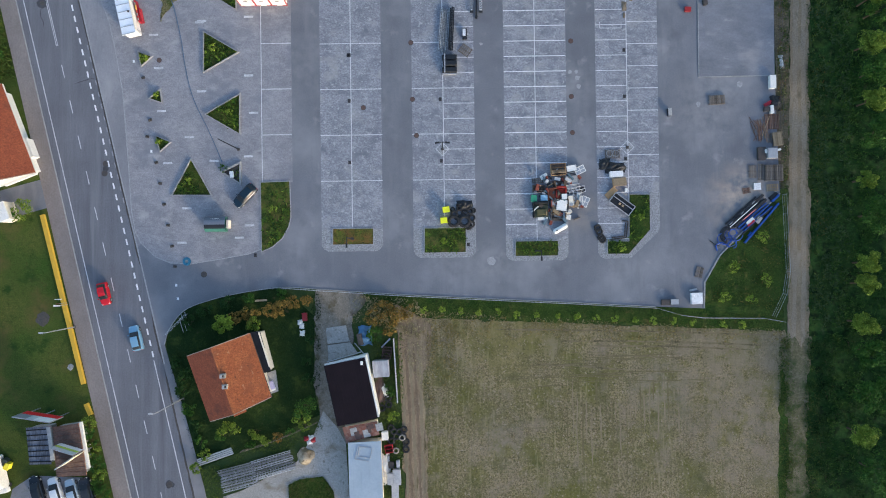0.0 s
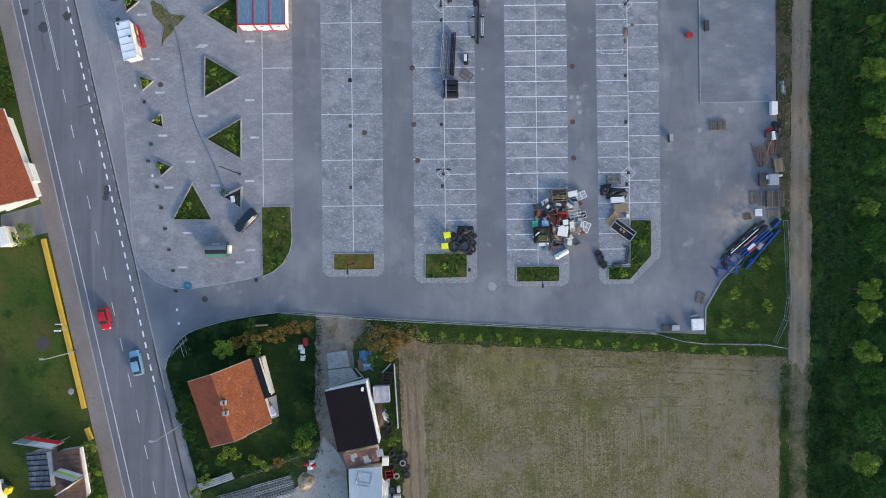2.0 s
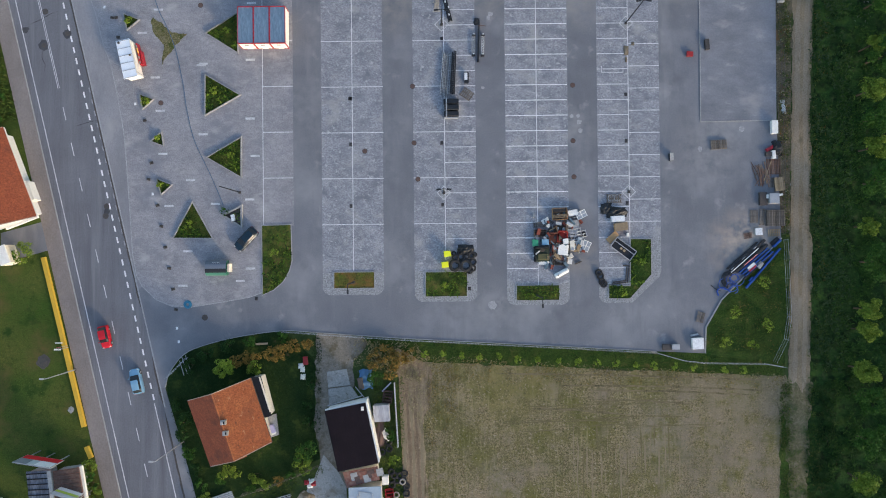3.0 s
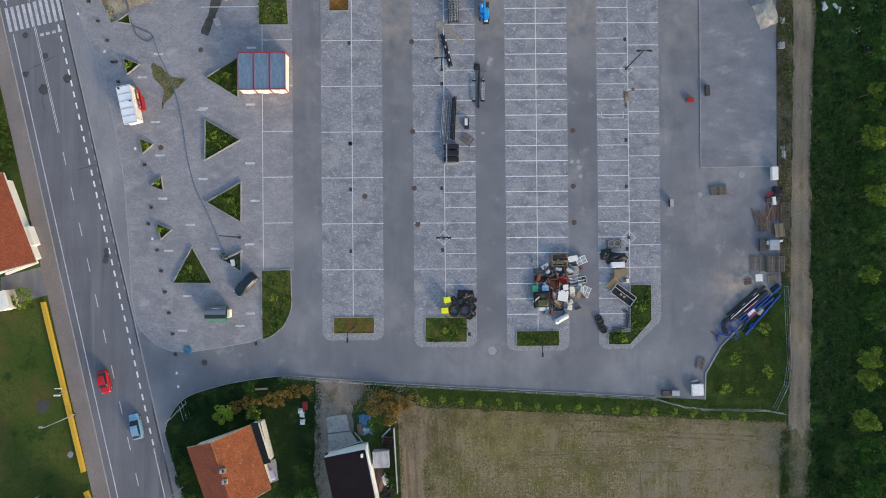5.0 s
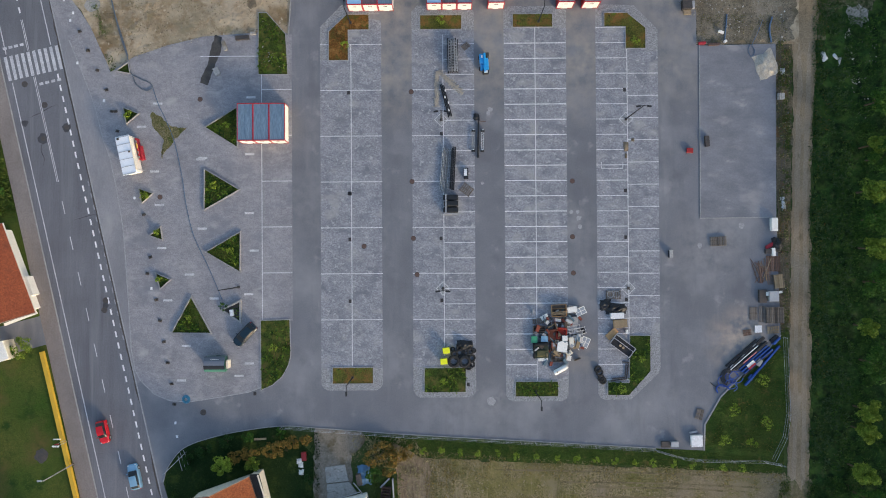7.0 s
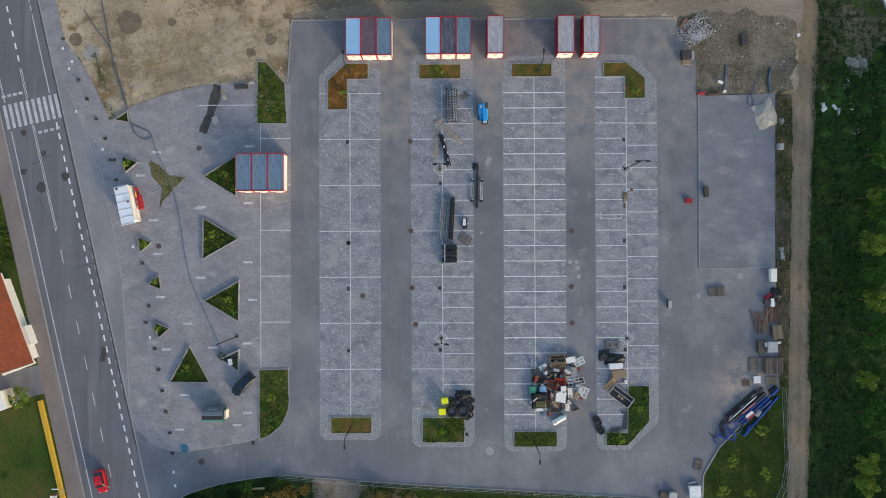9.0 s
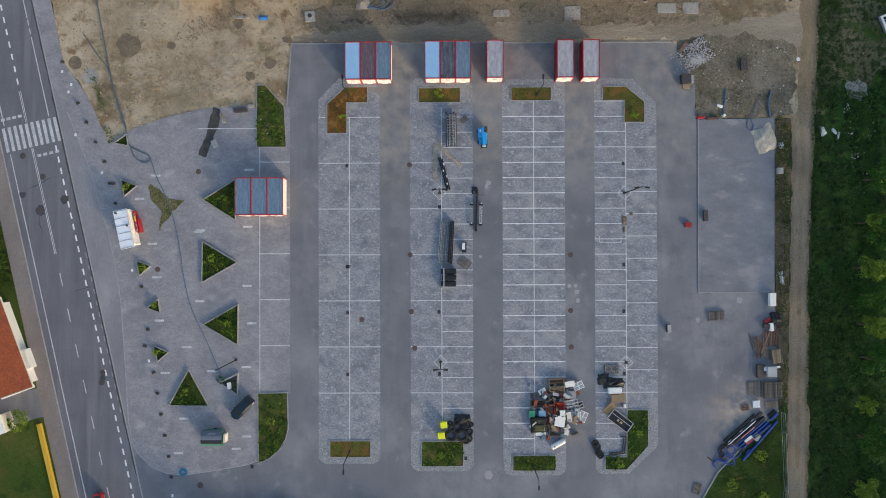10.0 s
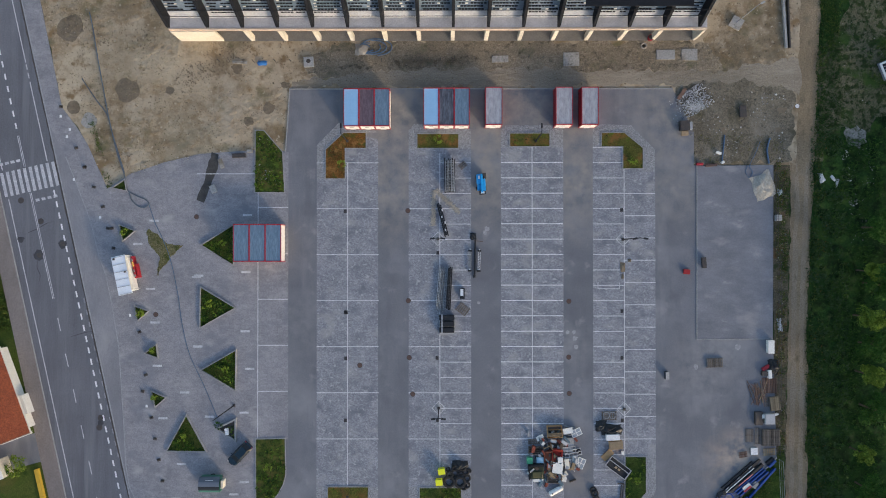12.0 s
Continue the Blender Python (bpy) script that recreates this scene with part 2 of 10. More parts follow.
M["sidewalk"] = surface("pavement asphalt", (0.20, 0.172, 0.16), (0.24, 0.21, 0.195), (0.165, 0.142, 0.135), 0.3, 6.0, 0.85, 0.2, amount=0.4, stretch=(1, 0.4, 1), cloud=0.12, speck=0.16)
M["field_track"] = surface("brown track soil", (0.22, 0.16, 0.105), (0.29, 0.225, 0.155), (0.14, 0.10, 0.065), 0.4, 2.0, 0.95, 0.9, stretch=(1.8, 0.35, 1), cloud=0.2, speck=0.3, patches=[((0.32, 0.26, 0.16), 0.35, 0.56, 0.7), ((0.09, 0.08, 0.035), 0.5, 0.6, 0.72)], relief=0.15)
M["mud"] = surface("grey mud", (0.155, 0.132, 0.098), (0.225, 0.195, 0.15), (0.085, 0.075, 0.055), 0.35, 2.4, 0.95, 0.8, cloud=0.2, amount=0.6, speck=0.35, patches=[((0.085, 0.078, 0.052), 0.3, 0.52, 0.68), ((0.27, 0.24, 0.20), 0.22, 0.56, 0.74), ((0.06, 0.058, 0.05), 1.8, 0.60, 0.68)], relief=0.16)
M["site_track"] = surface("compacted earth", (0.25, 0.213, 0.165), (0.31, 0.268, 0.21), (0.19, 0.162, 0.125), 0.25, 2.2, 0.95, 0.7, amount=0.45, stretch=(0.4, 1.4, 1), cloud=0.15, speck=0.22, patches=[((0.185, 0.16, 0.123), 0.3, 0.54, 0.70), ((0.36, 0.315, 0.25), 0.2, 0.57, 0.74)], relief=0.05)
M["churned"] = surface("churned earth", (0.225, 0.185, 0.136), (0.29, 0.24, 0.178), (0.125, 0.104, 0.075), 0.4, 2.2, 0.95, 0.9, amount=0.6, cloud=0.2, speck=0.35, patches=[((0.09, 0.077, 0.055), 0.8, 0.54, 0.68), ((0.30, 0.255, 0.195), 1.1, 0.60, 0.72), ((0.12, 0.115, 0.07), 0.3, 0.56, 0.72)], relief=0.25, lumps=1.5)
M["mud_dark"] = surface("dark earth", (0.165, 0.13, 0.092), (0.23, 0.185, 0.135), (0.12, 0.095, 0.068), 0.5, 2, 0.95, 0.9, relief=0.2, lumps=1.4)
M["rubble_dark"] = surface("dark rubble", (0.07, 0.065, 0.062), (0.13, 0.12, 0.11), (0.035, 0.034, 0.034), 1, 5, 0.95, 0.5)
M["rubble_white"] = surface("white rubble", (0.36, 0.37, 0.40), (0.60, 0.60, 0.60), (0.20, 0.20, 0.21), 0.9, 5, 0.9, 0.4)
M["tarp_beige"] = surface("beige tarpaulin", (0.36, 0.33, 0.28), (0.46, 0.43, 0.37), (0.24, 0.22, 0.19), 0.8, 3, 0.7, 0.5, stretch=(2, 0.7, 1))
M["gravel_green"] = surface("weedy gravel", (0.125, 0.115, 0.078), (0.155, 0.14, 0.105), (0.06, 0.07, 0.03), 0.5, 1.3, 0.95, 0.8, amount=0.7, speck=0.35, patches=[((0.05, 0.062, 0.024), 0.7, 0.47, 0.62), ((0.025, 0.04, 0.014), 0.25, 0.55, 0.7), ((0.24, 0.235, 0.22), 0.4, 0.62, 0.74)])
M["gravel_pale"] = surface("pale gravel", (0.21, 0.215, 0.21), (0.27, 0.27, 0.26), (0.10, 0.11, 0.085), 0.6, 3, 0.95, 0.7, speck=0.3, patches=[((0.05, 0.06, 0.035), 0.8, 0.5, 0.62)])
M["kerb"] = surface("kerb stone", (0.26, 0.258, 0.26), (0.35, 0.342, 0.335), (0.23, 0.23, 0.23), 0.8, 8.0, 0.85, 0.2)
M["line"] = surface("road paint", (0.66, 0.66, 0.68), (0.80, 0.80, 0.81), (0.40, 0.40, 0.43), 0.6, 3.0, 0.7, 0.05, amount=0.4)
M["old_line"] = surface("worn road paint", (0.42, 0.42, 0.45), (0.62, 0.62, 0.64), (0.26, 0.26, 0.29), 0.6, 3.0, 0.7, 0.05, amount=0.55)
M["bay_line"] = surface("bay line paint", (0.54, 0.54, 0.57), (0.70, 0.70, 0.72), (0.32, 0.32, 0.35), 0.5, 3.0, 0.7, 0.05, amount=0.5)
M["faded_line"] = surface("faded road paint", (0.24, 0.24, 0.26), (0.34, 0.34, 0.36), (0.17, 0.17, 0.19), 0.8, 4.0, 0.8, 0.05, amount=0.6)
M["sidewalk_grey"] = surface("grey pavement asphalt", (0.17, 0.168, 0.18), (0.225, 0.22, 0.23), (0.13, 0.13, 0.14), 0.4, 5.0, 0.85, 0.2, amount=0.4, cloud=0.12, speck=0.15)
M["smooth_concrete"] = surface("smooth pale concrete", (0.40, 0.40, 0.43), (0.50, 0.495, 0.52), (0.34, 0.33, 0.34), 0.35, 1.2, 0.8, 0.05, amount=0.3)
# Brownish floor colour that includes the shadow inside the ground-floor recess.
M["recess_floor"] = surface("shaded recess floor", (0.20, 0.185, 0.17), (0.27, 0.25, 0.225), (0.16, 0.145, 0.13), 0.5, 2.0, 0.9, 0.1, amount=0.35)
M["plastic"] = surface("torn plastic", (0.42, 0.45, 0.48), (0.58, 0.60, 0.62), (0.25, 0.27, 0.30), 1.5, 5, 0.5, 0.3)
M["iron"] = surface("cast iron", (0.06, 0.055, 0.055), (0.10, 0.08, 0.07), (0.04, 0.04, 0.04), 3, 20, 0.6, 0.3, metal=0.3, local=True)
M["rust"] = surface("rusty cover", (0.10, 0.065, 0.058), (0.14, 0.09, 0.078), (0.06, 0.042, 0.036), 3, 20, 0.85, 0.3, local=True)
M["red"] = surface("red paint", (0.34, 0.014, 0.028), (0.40, 0.022, 0.034), (0.20, 0.012, 0.02), 0.7, 6, 0.5, 0.05, amount=0.4)
M["white_wall"] = surface("white sheet wall", (0.74, 0.72, 0.68), (0.80, 0.78, 0.74), (0.62, 0.60, 0.56), 0.6, 5, 0.6, 0.05, amount=0.3)
M["roof_blue"] = surface("pale blue roof sheet", (0.27, 0.49, 0.74), (0.33, 0.55, 0.79), (0.22, 0.40, 0.60), 0.5, 4, 0.45, 0.08, amount=0.3, local=True)
M["roof_slate"] = surface("grey blue roof sheet", (0.11, 0.18, 0.255), (0.185, 0.27, 0.36), (0.07, 0.11, 0.16), 0.9, 2.4, 0.55, 0.1, local=True, stretch=(2, 0.5, 1))
M["roof_dark"] = surface("stained dark roof sheet", (0.05, 0.06, 0.085), (0.16, 0.18, 0.225), (0.02, 0.022, 0.03), 0.9, 2.0, 0.6, 0.1, local=True, stretch=(2, 0.45, 1), amount=0.7)
M["roof_brown"] = surface("maroon stained roof sheet", (0.10, 0.07, 0.09), (0.18, 0.135, 0.165), (0.065, 0.04, 0.055), 0.9, 2.4, 0.6, 0.1, local=True, stretch=(2, 0.5, 1), amount=0.6)
M["roof_grey"] = surface("stained grey roof sheet", (0.34, 0.345, 0.385), (0.47, 0.475, 0.51), (0.17, 0.165, 0.19), 0.9, 2.2, 0.6, 0.1, local=True, stretch=(1.6, 0.5, 1))
M["tile_orange"] = surface("orange roof tiles", (0.29, 0.088, 0.034), (0.365, 0.125, 0.048), (0.19, 0.055, 0.028), 0.5, 2.6, 0.85, 0.4, amount=0.5, speck=0.35, patches=[((0.20, 0.07, 0.036), 0.35, 0.52, 0.72), ((0.46, 0.24, 0.13), 1.3, 0.63, 0.73), ((0.11, 0.045, 0.03), 1.1, 0.62, 0.72)])
# Darker than tile_orange: on the small house this paints the left slope's shade.
M["tile_red"] = surface("orange-red roof tiles", (0.27, 0.072, 0.035), (0.33, 0.096, 0.044), (0.17, 0.048, 0.028), 0.5, 2.6, 0.85, 0.4, amount=0.5, speck=0.28, patches=[((0.16, 0.055, 0.035), 0.35, 0.54, 0.72)])
M["black_sheet"] = surface("dark brown sheet roof", (0.011, 0.008, 0.011), (0.016, 0.011, 0.015), (0.008, 0.006, 0.008), 0.4, 4, 0.9, 0.1, local=True, amount=0.3)
M["grey_blue_sheet"] = surface("zinc sheet roof", (0.30, 0.36, 0.42), (0.36, 0.42, 0.48), (0.25, 0.30, 0.36), 0.3, 3, 0.5, 0.1, amount=0.3, local=True)
M["panel_grey"] = surface("grey panel", (0.36, 0.375, 0.41), (0.44, 0.455, 0.49), (0.27, 0.28, 0.31), 0.5, 3, 0.85, 0.1)
M["membrane"] = surface("slate membrane", (0.115, 0.16, 0.22), (0.19, 0.245, 0.315), (0.07, 0.095, 0.13), 0.6, 2.5, 0.5, 0.1)
M["rusty_sheet"] = surface("rusty sheet", (0.17, 0.06, 0.042), (0.24, 0.10, 0.07), (0.32, 0.28, 0.24), 0.7, 1.6, 0.85, 0.3, local=True, amount=0.35)
M["verge_board"] = surface("weathered board", (0.30, 0.24, 0.20), (0.42, 0.35, 0.29), (0.20, 0.11, 0.08), 1.0, 3, 0.85, 0.1, amount=0.6)
M["plaster"] = surface("cream plaster", (0.66, 0.60, 0.50), (0.74, 0.68, 0.57), (0.54, 0.48, 0.40), 0.4, 4, 0.85, 0.1, amount=0.35)
M["parapet"] = surface("pinkish parapet", (0.44, 0.36, 0.30), (0.54, 0.45, 0.37), (0.34, 0.28, 0.24), 0.5, 4, 0.85, 0.1)
M["concrete"] = surface("raw concrete", (0.30, 0.30, 0.30), (0.40, 0.395, 0.385), (0.22, 0.22, 0.22), 0.4, 4, 0.85, 0.2)
M["black_metal"] = surface("black metal", (0.008, 0.010, 0.014), (0.013, 0.015, 0.02), (0.03, 0.032, 0.038), 1, 8, 0.6, 0.05, amount=0.25, local=True)
M["dark_wall"] = surface("black cladding", (0.008, 0.009, 0.013), (0.013, 0.015, 0.02), (0.018, 0.02, 0.026), 0.8, 6, 0.85, 0.05, amount=0.3)
M["steel"] = surface("galvanised steel", (0.36, 0.37, 0.39), (0.46, 0.47, 0.49), (0.28, 0.28, 0.30), 1, 8, 0.5, 0.05, metal=0.5, local=True)
M["old_steel"] = surface("old scaffold steel", (0.20, 0.22, 0.245), (0.42, 0.44, 0.47), (0.05, 0.055, 0.062), 1.6, 5, 0.5, 0.1, local=True, shade=0.55)
M["glass"] = glass_like("dark car glass", (0.015, 0.018, 0.022))
M["rubber"] = surface("tyre rubber", (0.02, 0.02, 0.022), (0.035, 0.035, 0.037), (0.06, 0.058, 0.055), 2, 10, 0.9, 0.2, local=True)
M["bark"] = surface("bark", (0.09, 0.065, 0.045), (0.13, 0.10, 0.07), (0.06, 0.045, 0.03), 2, 12, 0.95, 0.6, local=True)
M["leaf_dark"] = leafy("dark foliage", (0.010, 0.034, 0.009), (0.028, 0.068, 0.016), (0.055, 0.105, 0.024))
M["leaf_mid"] = leafy("green foliage", (0.018, 0.062, 0.010), (0.048, 0.115, 0.018), (0.085, 0.155, 0.026))
M["leaf_lime"] = leafy("lime foliage", (0.07, 0.125, 0.016), (0.17, 0.24, 0.03), (0.28, 0.33, 0.055))
M["leaf_weed"] = leafy("weed foliage", (0.03, 0.062, 0.026), (0.05, 0.088, 0.038), (0.075, 0.115, 0.055))
M["leaf_bed"] = leafy("bed plants", (0.05, 0.105, 0.012), (0.12, 0.19, 0.022), (0.21, 0.27, 0.04))
M["leaf_sapling"] = leafy("sapling foliage", (0.12, 0.19, 0.022), (0.23, 0.31, 0.038), (0.35, 0.40, 0.06))
M["leaf_autumn"] = leafy("autumn foliage", (0.09, 0.085, 0.02), (0.24, 0.145, 0.036), (0.36, 0.20, 0.05))
M["blade"] = leafy("grass blades", (0.036, 0.075, 0.011), (0.078, 0.112, 0.020), (0.125, 0.135, 0.033))
# Dark blades carry the meadow's shade in their own colour.
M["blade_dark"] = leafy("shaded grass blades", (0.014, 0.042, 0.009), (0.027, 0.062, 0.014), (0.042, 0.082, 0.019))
M["blade_dry"] = leafy("dry grass blades", (0.16, 0.13, 0.06), (0.32, 0.265, 0.14), (0.42, 0.36, 0.21))
M["blade_gold"] = leafy("golden grass blades", (0.13, 0.095, 0.025), (0.215, 0.155, 0.04), (0.28, 0.20, 0.065))
M["blade_olive"] = leafy("olive groundcover", (0.06, 0.075, 0.018), (0.115, 0.11, 0.03), (0.16, 0.12, 0.04))
# Garden lawn: the deep shade north of the house is put into this colour.
M["garden"] = surface("shaded deep green lawn", (0.011, 0.030, 0.008), (0.025, 0.045, 0.011), (0.007, 0.018, 0.005), 0.3, 2.5, 0.95, 0.8, cloud=0.2, speck=0.35, patches=[((0.06, 0.085, 0.018), 0.3, 0.55, 0.7), ((0.07, 0.06, 0.03), 0.55, 0.64, 0.74)], relief=0.15)
# Blades kept dark to carry the same painted shade.
M["blade_garden"] = leafy("shaded garden blades", (0.009, 0.026, 0.007), (0.021, 0.043, 0.010), (0.036, 0.058, 0.015))
M["spill"] = surface("faint spill", (0.28, 0.28, 0.295), (0.36, 0.36, 0.37), (0.22, 0.22, 0.235), 1.5, 4, 0.85, 0.05)
M["bed_soil"] = surface("dark bed soil", (0.035, 0.035, 0.02), (0.06, 0.055, 0.03), (0.02, 0.022, 0.012), 0.8, 4, 0.95, 0.8)
M["bed_rust"] = surface("rusty bed cover", (0.20, 0.088, 0.024), (0.13, 0.062, 0.02), (0.10, 0.07, 0.02), 0.5, 4, 0.95, 0.9, amount=0.5, speck=0.45, patches=[((0.085, 0.082, 0.02), 0.7, 0.50, 0.62), ((0.28, 0.15, 0.05), 0.9, 0.52, 0.66)])
M["bed_mixed"] = surface("mixed bed cover", (0.08, 0.092, 0.020), (0.135, 0.115, 0.032), (0.035, 0.05, 0.012), 0.6, 4, 0.95, 0.9, amount=0.5, speck=0.45, patches=[((0.20, 0.108, 0.036), 0.4, 0.46, 0.60), ((0.09, 0.125, 0.02), 0.6, 0.52, 0.66), ((0.04, 0.045, 0.016), 1.6, 0.58, 0.68)])
M["bed_green"] = surface("green bed cover", (0.045, 0.072, 0.014), (0.075, 0.088, 0.021), (0.022, 0.038, 0.009), 0.6, 4, 0.95, 0.9, amount=0.5, speck=0.5, patches=[((0.115, 0.112, 0.030), 0.6, 0.48, 0.62), ((0.09, 0.135, 0.022), 0.8, 0.53, 0.65), ((0.022, 0.038, 0.011), 1.3, 0.55, 0.68), ((0.14, 0.105, 0.04), 0.5, 0.57, 0.70)])
M["bed_dry"] = surface("dry bed cover", (0.165, 0.15, 0.075), (0.215, 0.19, 0.11), (0.095, 0.095, 0.04), 0.6, 4, 0.95, 0.9, amount=0.5, speck=0.45, patches=[((0.065, 0.085, 0.022), 0.6, 0.50, 0.64), ((0.20, 0.175, 0.115), 0.9, 0.55, 0.68), ((0.13, 0.075, 0.03), 0.7, 0.60, 0.70)])
M["blade_rust"] = leafy("reddish groundcover", (0.15, 0.07, 0.02), (0.22, 0.105, 0.03), (0.26, 0.15, 0.045))


def paint(name, colour, rough=0.3, metal=0.0):
    if name not in M:
        d = tuple(c * 0.75 for c in colour)
        M[name] = surface(name, colour, tuple(min(1, c * 1.1) for c in colour), d, 0.9, 7, rough, 0.04, metal, 0.3, local=True)
    return M[name]


# ---- builders ----
def mesh_of(name, bm, material):
    me = bpy.data.meshes.new(name)
    bm.to_mesh(me)
    bm.free()
    for m in material if isinstance(material, (list, tuple)) else [material]:
        me.materials.append(m)
    return me


def part(name, bm, material, parent, label=""):
    ob = new(name, mesh_of(name, bm, material))
    ob.parent = parent
    return tagged(ob, label)


def share(name, me, parent, m):
    ob = new(name, me)
    ob.parent = parent
    ob.matrix_basis = m
    return ob


def thing(name, m, label, category, group=""):
    ob = new(name)
    ob.empty_display_size = 0.3
    ob.matrix_basis = m
    return tagged(ob, label, category, group)


def structure(name, bm, material, label="", category=""):
    return tagged(new(name, mesh_of(name, bm, material)), label, category, kind="structure")


def box(bm, x0, y0, z0, x1, y1, z1, bevel=0.0):
    r = bmesh.ops.create_cube(bm, size=1)
    vs = r["verts"]
    bmesh.ops.scale(bm, verts=vs, vec=(x1 - x0, y1 - y0, z1 - z0))
    bmesh.ops.translate(bm, verts=vs, vec=((x0 + x1) / 2, (y0 + y1) / 2, (z0 + z1) / 2))
    if bevel:
        bmesh.ops.bevel(bm, geom=list({e for v in vs for e in v.link_edges}), offset=bevel, segments=1, affect="EDGES")
    return bm


def boxes(*sizes, bevel=0.0):
    bm = bmesh.new()
    for s in sizes:
        box(bm, *s, bevel=bevel)
    return bm


def rod(bm, p, q, r0, r1=None, n=8):
    """A round bar from p to q."""
    p, q = Vector(p), Vector(q)
    d = q - p
    m = Matrix.Translation((p + q) / 2) @ d.to_track_quat("Z", "Y").to_matrix().to_4x4()
    bmesh.ops.create_cone(bm, cap_ends=True, segments=n, radius1=r0, radius2=r0 if r1 is None else r1, depth=d.length, matrix=m)
    return bm


def rods(*bars, n=8):
    bm = bmesh.new()
    for b in bars:
        rod(bm, *b, n=n)
    return bm


def prism(points, z0, z1, bm=None):
    """An upright slab over a plan outline."""
    bm = bm or bmesh.new()
    low = [bm.verts.new((x, y, z0)) for x, y in points]
    top = [bm.verts.new((x, y, z1)) for x, y in points]
    faces = [bm.faces.new(top), bm.faces.new(low[::-1])]
    k = len(points)
    for i in range(k):
        faces.append(bm.faces.new((low[i], low[(i + 1) % k], top[(i + 1) % k], top[i])))
    bmesh.ops.recalc_face_normals(bm, faces=faces)
    return bm


def strip(points, width, z0, z1, bm=None, closed=False):
    """A kerb or path of constant width along a line."""
    bm = bm or bmesh.new()
    pts = [Vector((*p, 0)) for p in points]
    k = len(pts)
    sides = []
    for i, p in enumerate(pts):
        a = pts[i - 1] if (closed or i) else None
        b = pts[(i + 1) % k] if (closed or i < k - 1) else None
        d1 = (p - a).normalized() if a is not None else (b - p).normalized()
        d2 = (b - p).normalized() if b is not None else d1
        d = (d1 + d2).normalized()
        nrm = Vector((-d.y, d.x, 0)) / max(0.5, d.dot(d1))
        sides.append((p + nrm * width / 2, p - nrm * width / 2))
    ring = [[bm.verts.new((l.x, l.y, z0)), bm.verts.new((l.x, l.y, z1)), bm.verts.new((r.x, r.y, z1)), bm.verts.new((r.x, r.y, z0))] for l, r in sides]
    faces = []
    for i in range(k if closed else k - 1):
        a, b = ring[i], ring[(i + 1) % k]
        for j in range(4):
            faces.append(bm.faces.new((a[j], a[(j + 1) % 4], b[(j + 1) % 4], b[j])))
    if not closed:
        faces += [bm.faces.new(ring[0]), bm.faces.new(ring[-1][::-1])]
    bmesh.ops.recalc_face_normals(bm, faces=faces)
    return bm


def curve_through(points, steps=6):
    """A smooth line through a few plan points."""
    p = [Vector((*q, 0)) for q in points]
    p = [2 * p[0] - p[1], *p, 2 * p[-1] - p[-2]]
    out = []
    for i in range(1, len(p) - 2):
        for s in range(steps):
            t = s / steps
            a, b, c, d = p[i - 1:i + 3]
            v = 0.5 * (2 * b + (c - a) * t + (2 * a - 5 * b + 4 * c - d) * t * t + (3 * b - a - 3 * c + d) * t ** 3)
            out.append((v.x, v.y))
    out.append((p[-2].x, p[-2].y))
    return out


def ragged(points, rough=0.3, step=0.8, reach=100.0):
    """A plan outline with a worn, uneven edge."""
    out = []
    for (x0, y0), (x1, y1) in zip(points, points[1:] + points[:1]):
        d = math.hypot(x1 - x0, y1 - y0)
        count = max(1, int(d / step)) if max(abs(x0), abs(y0), abs(x1), abs(y1)) < reach else 1
        nx, ny = (y0 - y1) / max(d, 0.01), (x1 - x0) / max(d, 0.01)
        for i in range(count):
            x, y = x0 + (x1 - x0) * i / count, y0 + (y1 - y0) * i / count
            k = rough * (noise.noise(Vector((x * 0.35, y * 0.35, 1.7))) + 0.7 * noise.noise(Vector((x * 1.1, y * 1.1, 4.1)))) if count > 1 else 0
            out.append((x + nx * k, y + ny * k))
    return out


def ribbon(points, width, seed, step=0.7):
    """The outline of a rut: a wandering line of uneven width."""
    line = []
    for (x0, y0), (x1, y1) in zip(points, points[1:]):
        count = max(1, int(math.hypot(x1 - x0, y1 - y0) / step))
        line += [(x0 + (x1 - x0) * i / count, y0 + (y1 - y0) * i / count) for i in range(count)]
    line.append(points[-1])
    left, right = [], []
    for i, (x, y) in enumerate(line):
        (xa, ya), (xb, yb) = line[max(0, i - 1)], line[min(len(line) - 1, i + 1)]
        d = math.hypot(xb - xa, yb - ya)
        nx, ny = (ya - yb) / d, (xb - xa) / d
        end = min(1.0, 0.12 + min(i, len(line) - 1 - i) / 4)
        for side, row in ((1, left), (-1, right)):
            k = end * width * (0.5 + 0.42 * noise.noise(Vector((i * 0.31, seed * 3.7, side * 5.0))))
            row.append((x + side * nx * k, y + side * ny * k))
    return left + right[::-1]


def inside(x, y, poly):
    hit = np.zeros(np.shape(x), bool)
    for (x0, y0), (x1, y1) in zip(poly, poly[1:] + poly[:1]):
        if y0 != y1:
            hit ^= ((y0 > y) != (y1 > y)) & (x < (x1 - x0) * (y - y0) / (y1 - y0) + x0)
    return hit


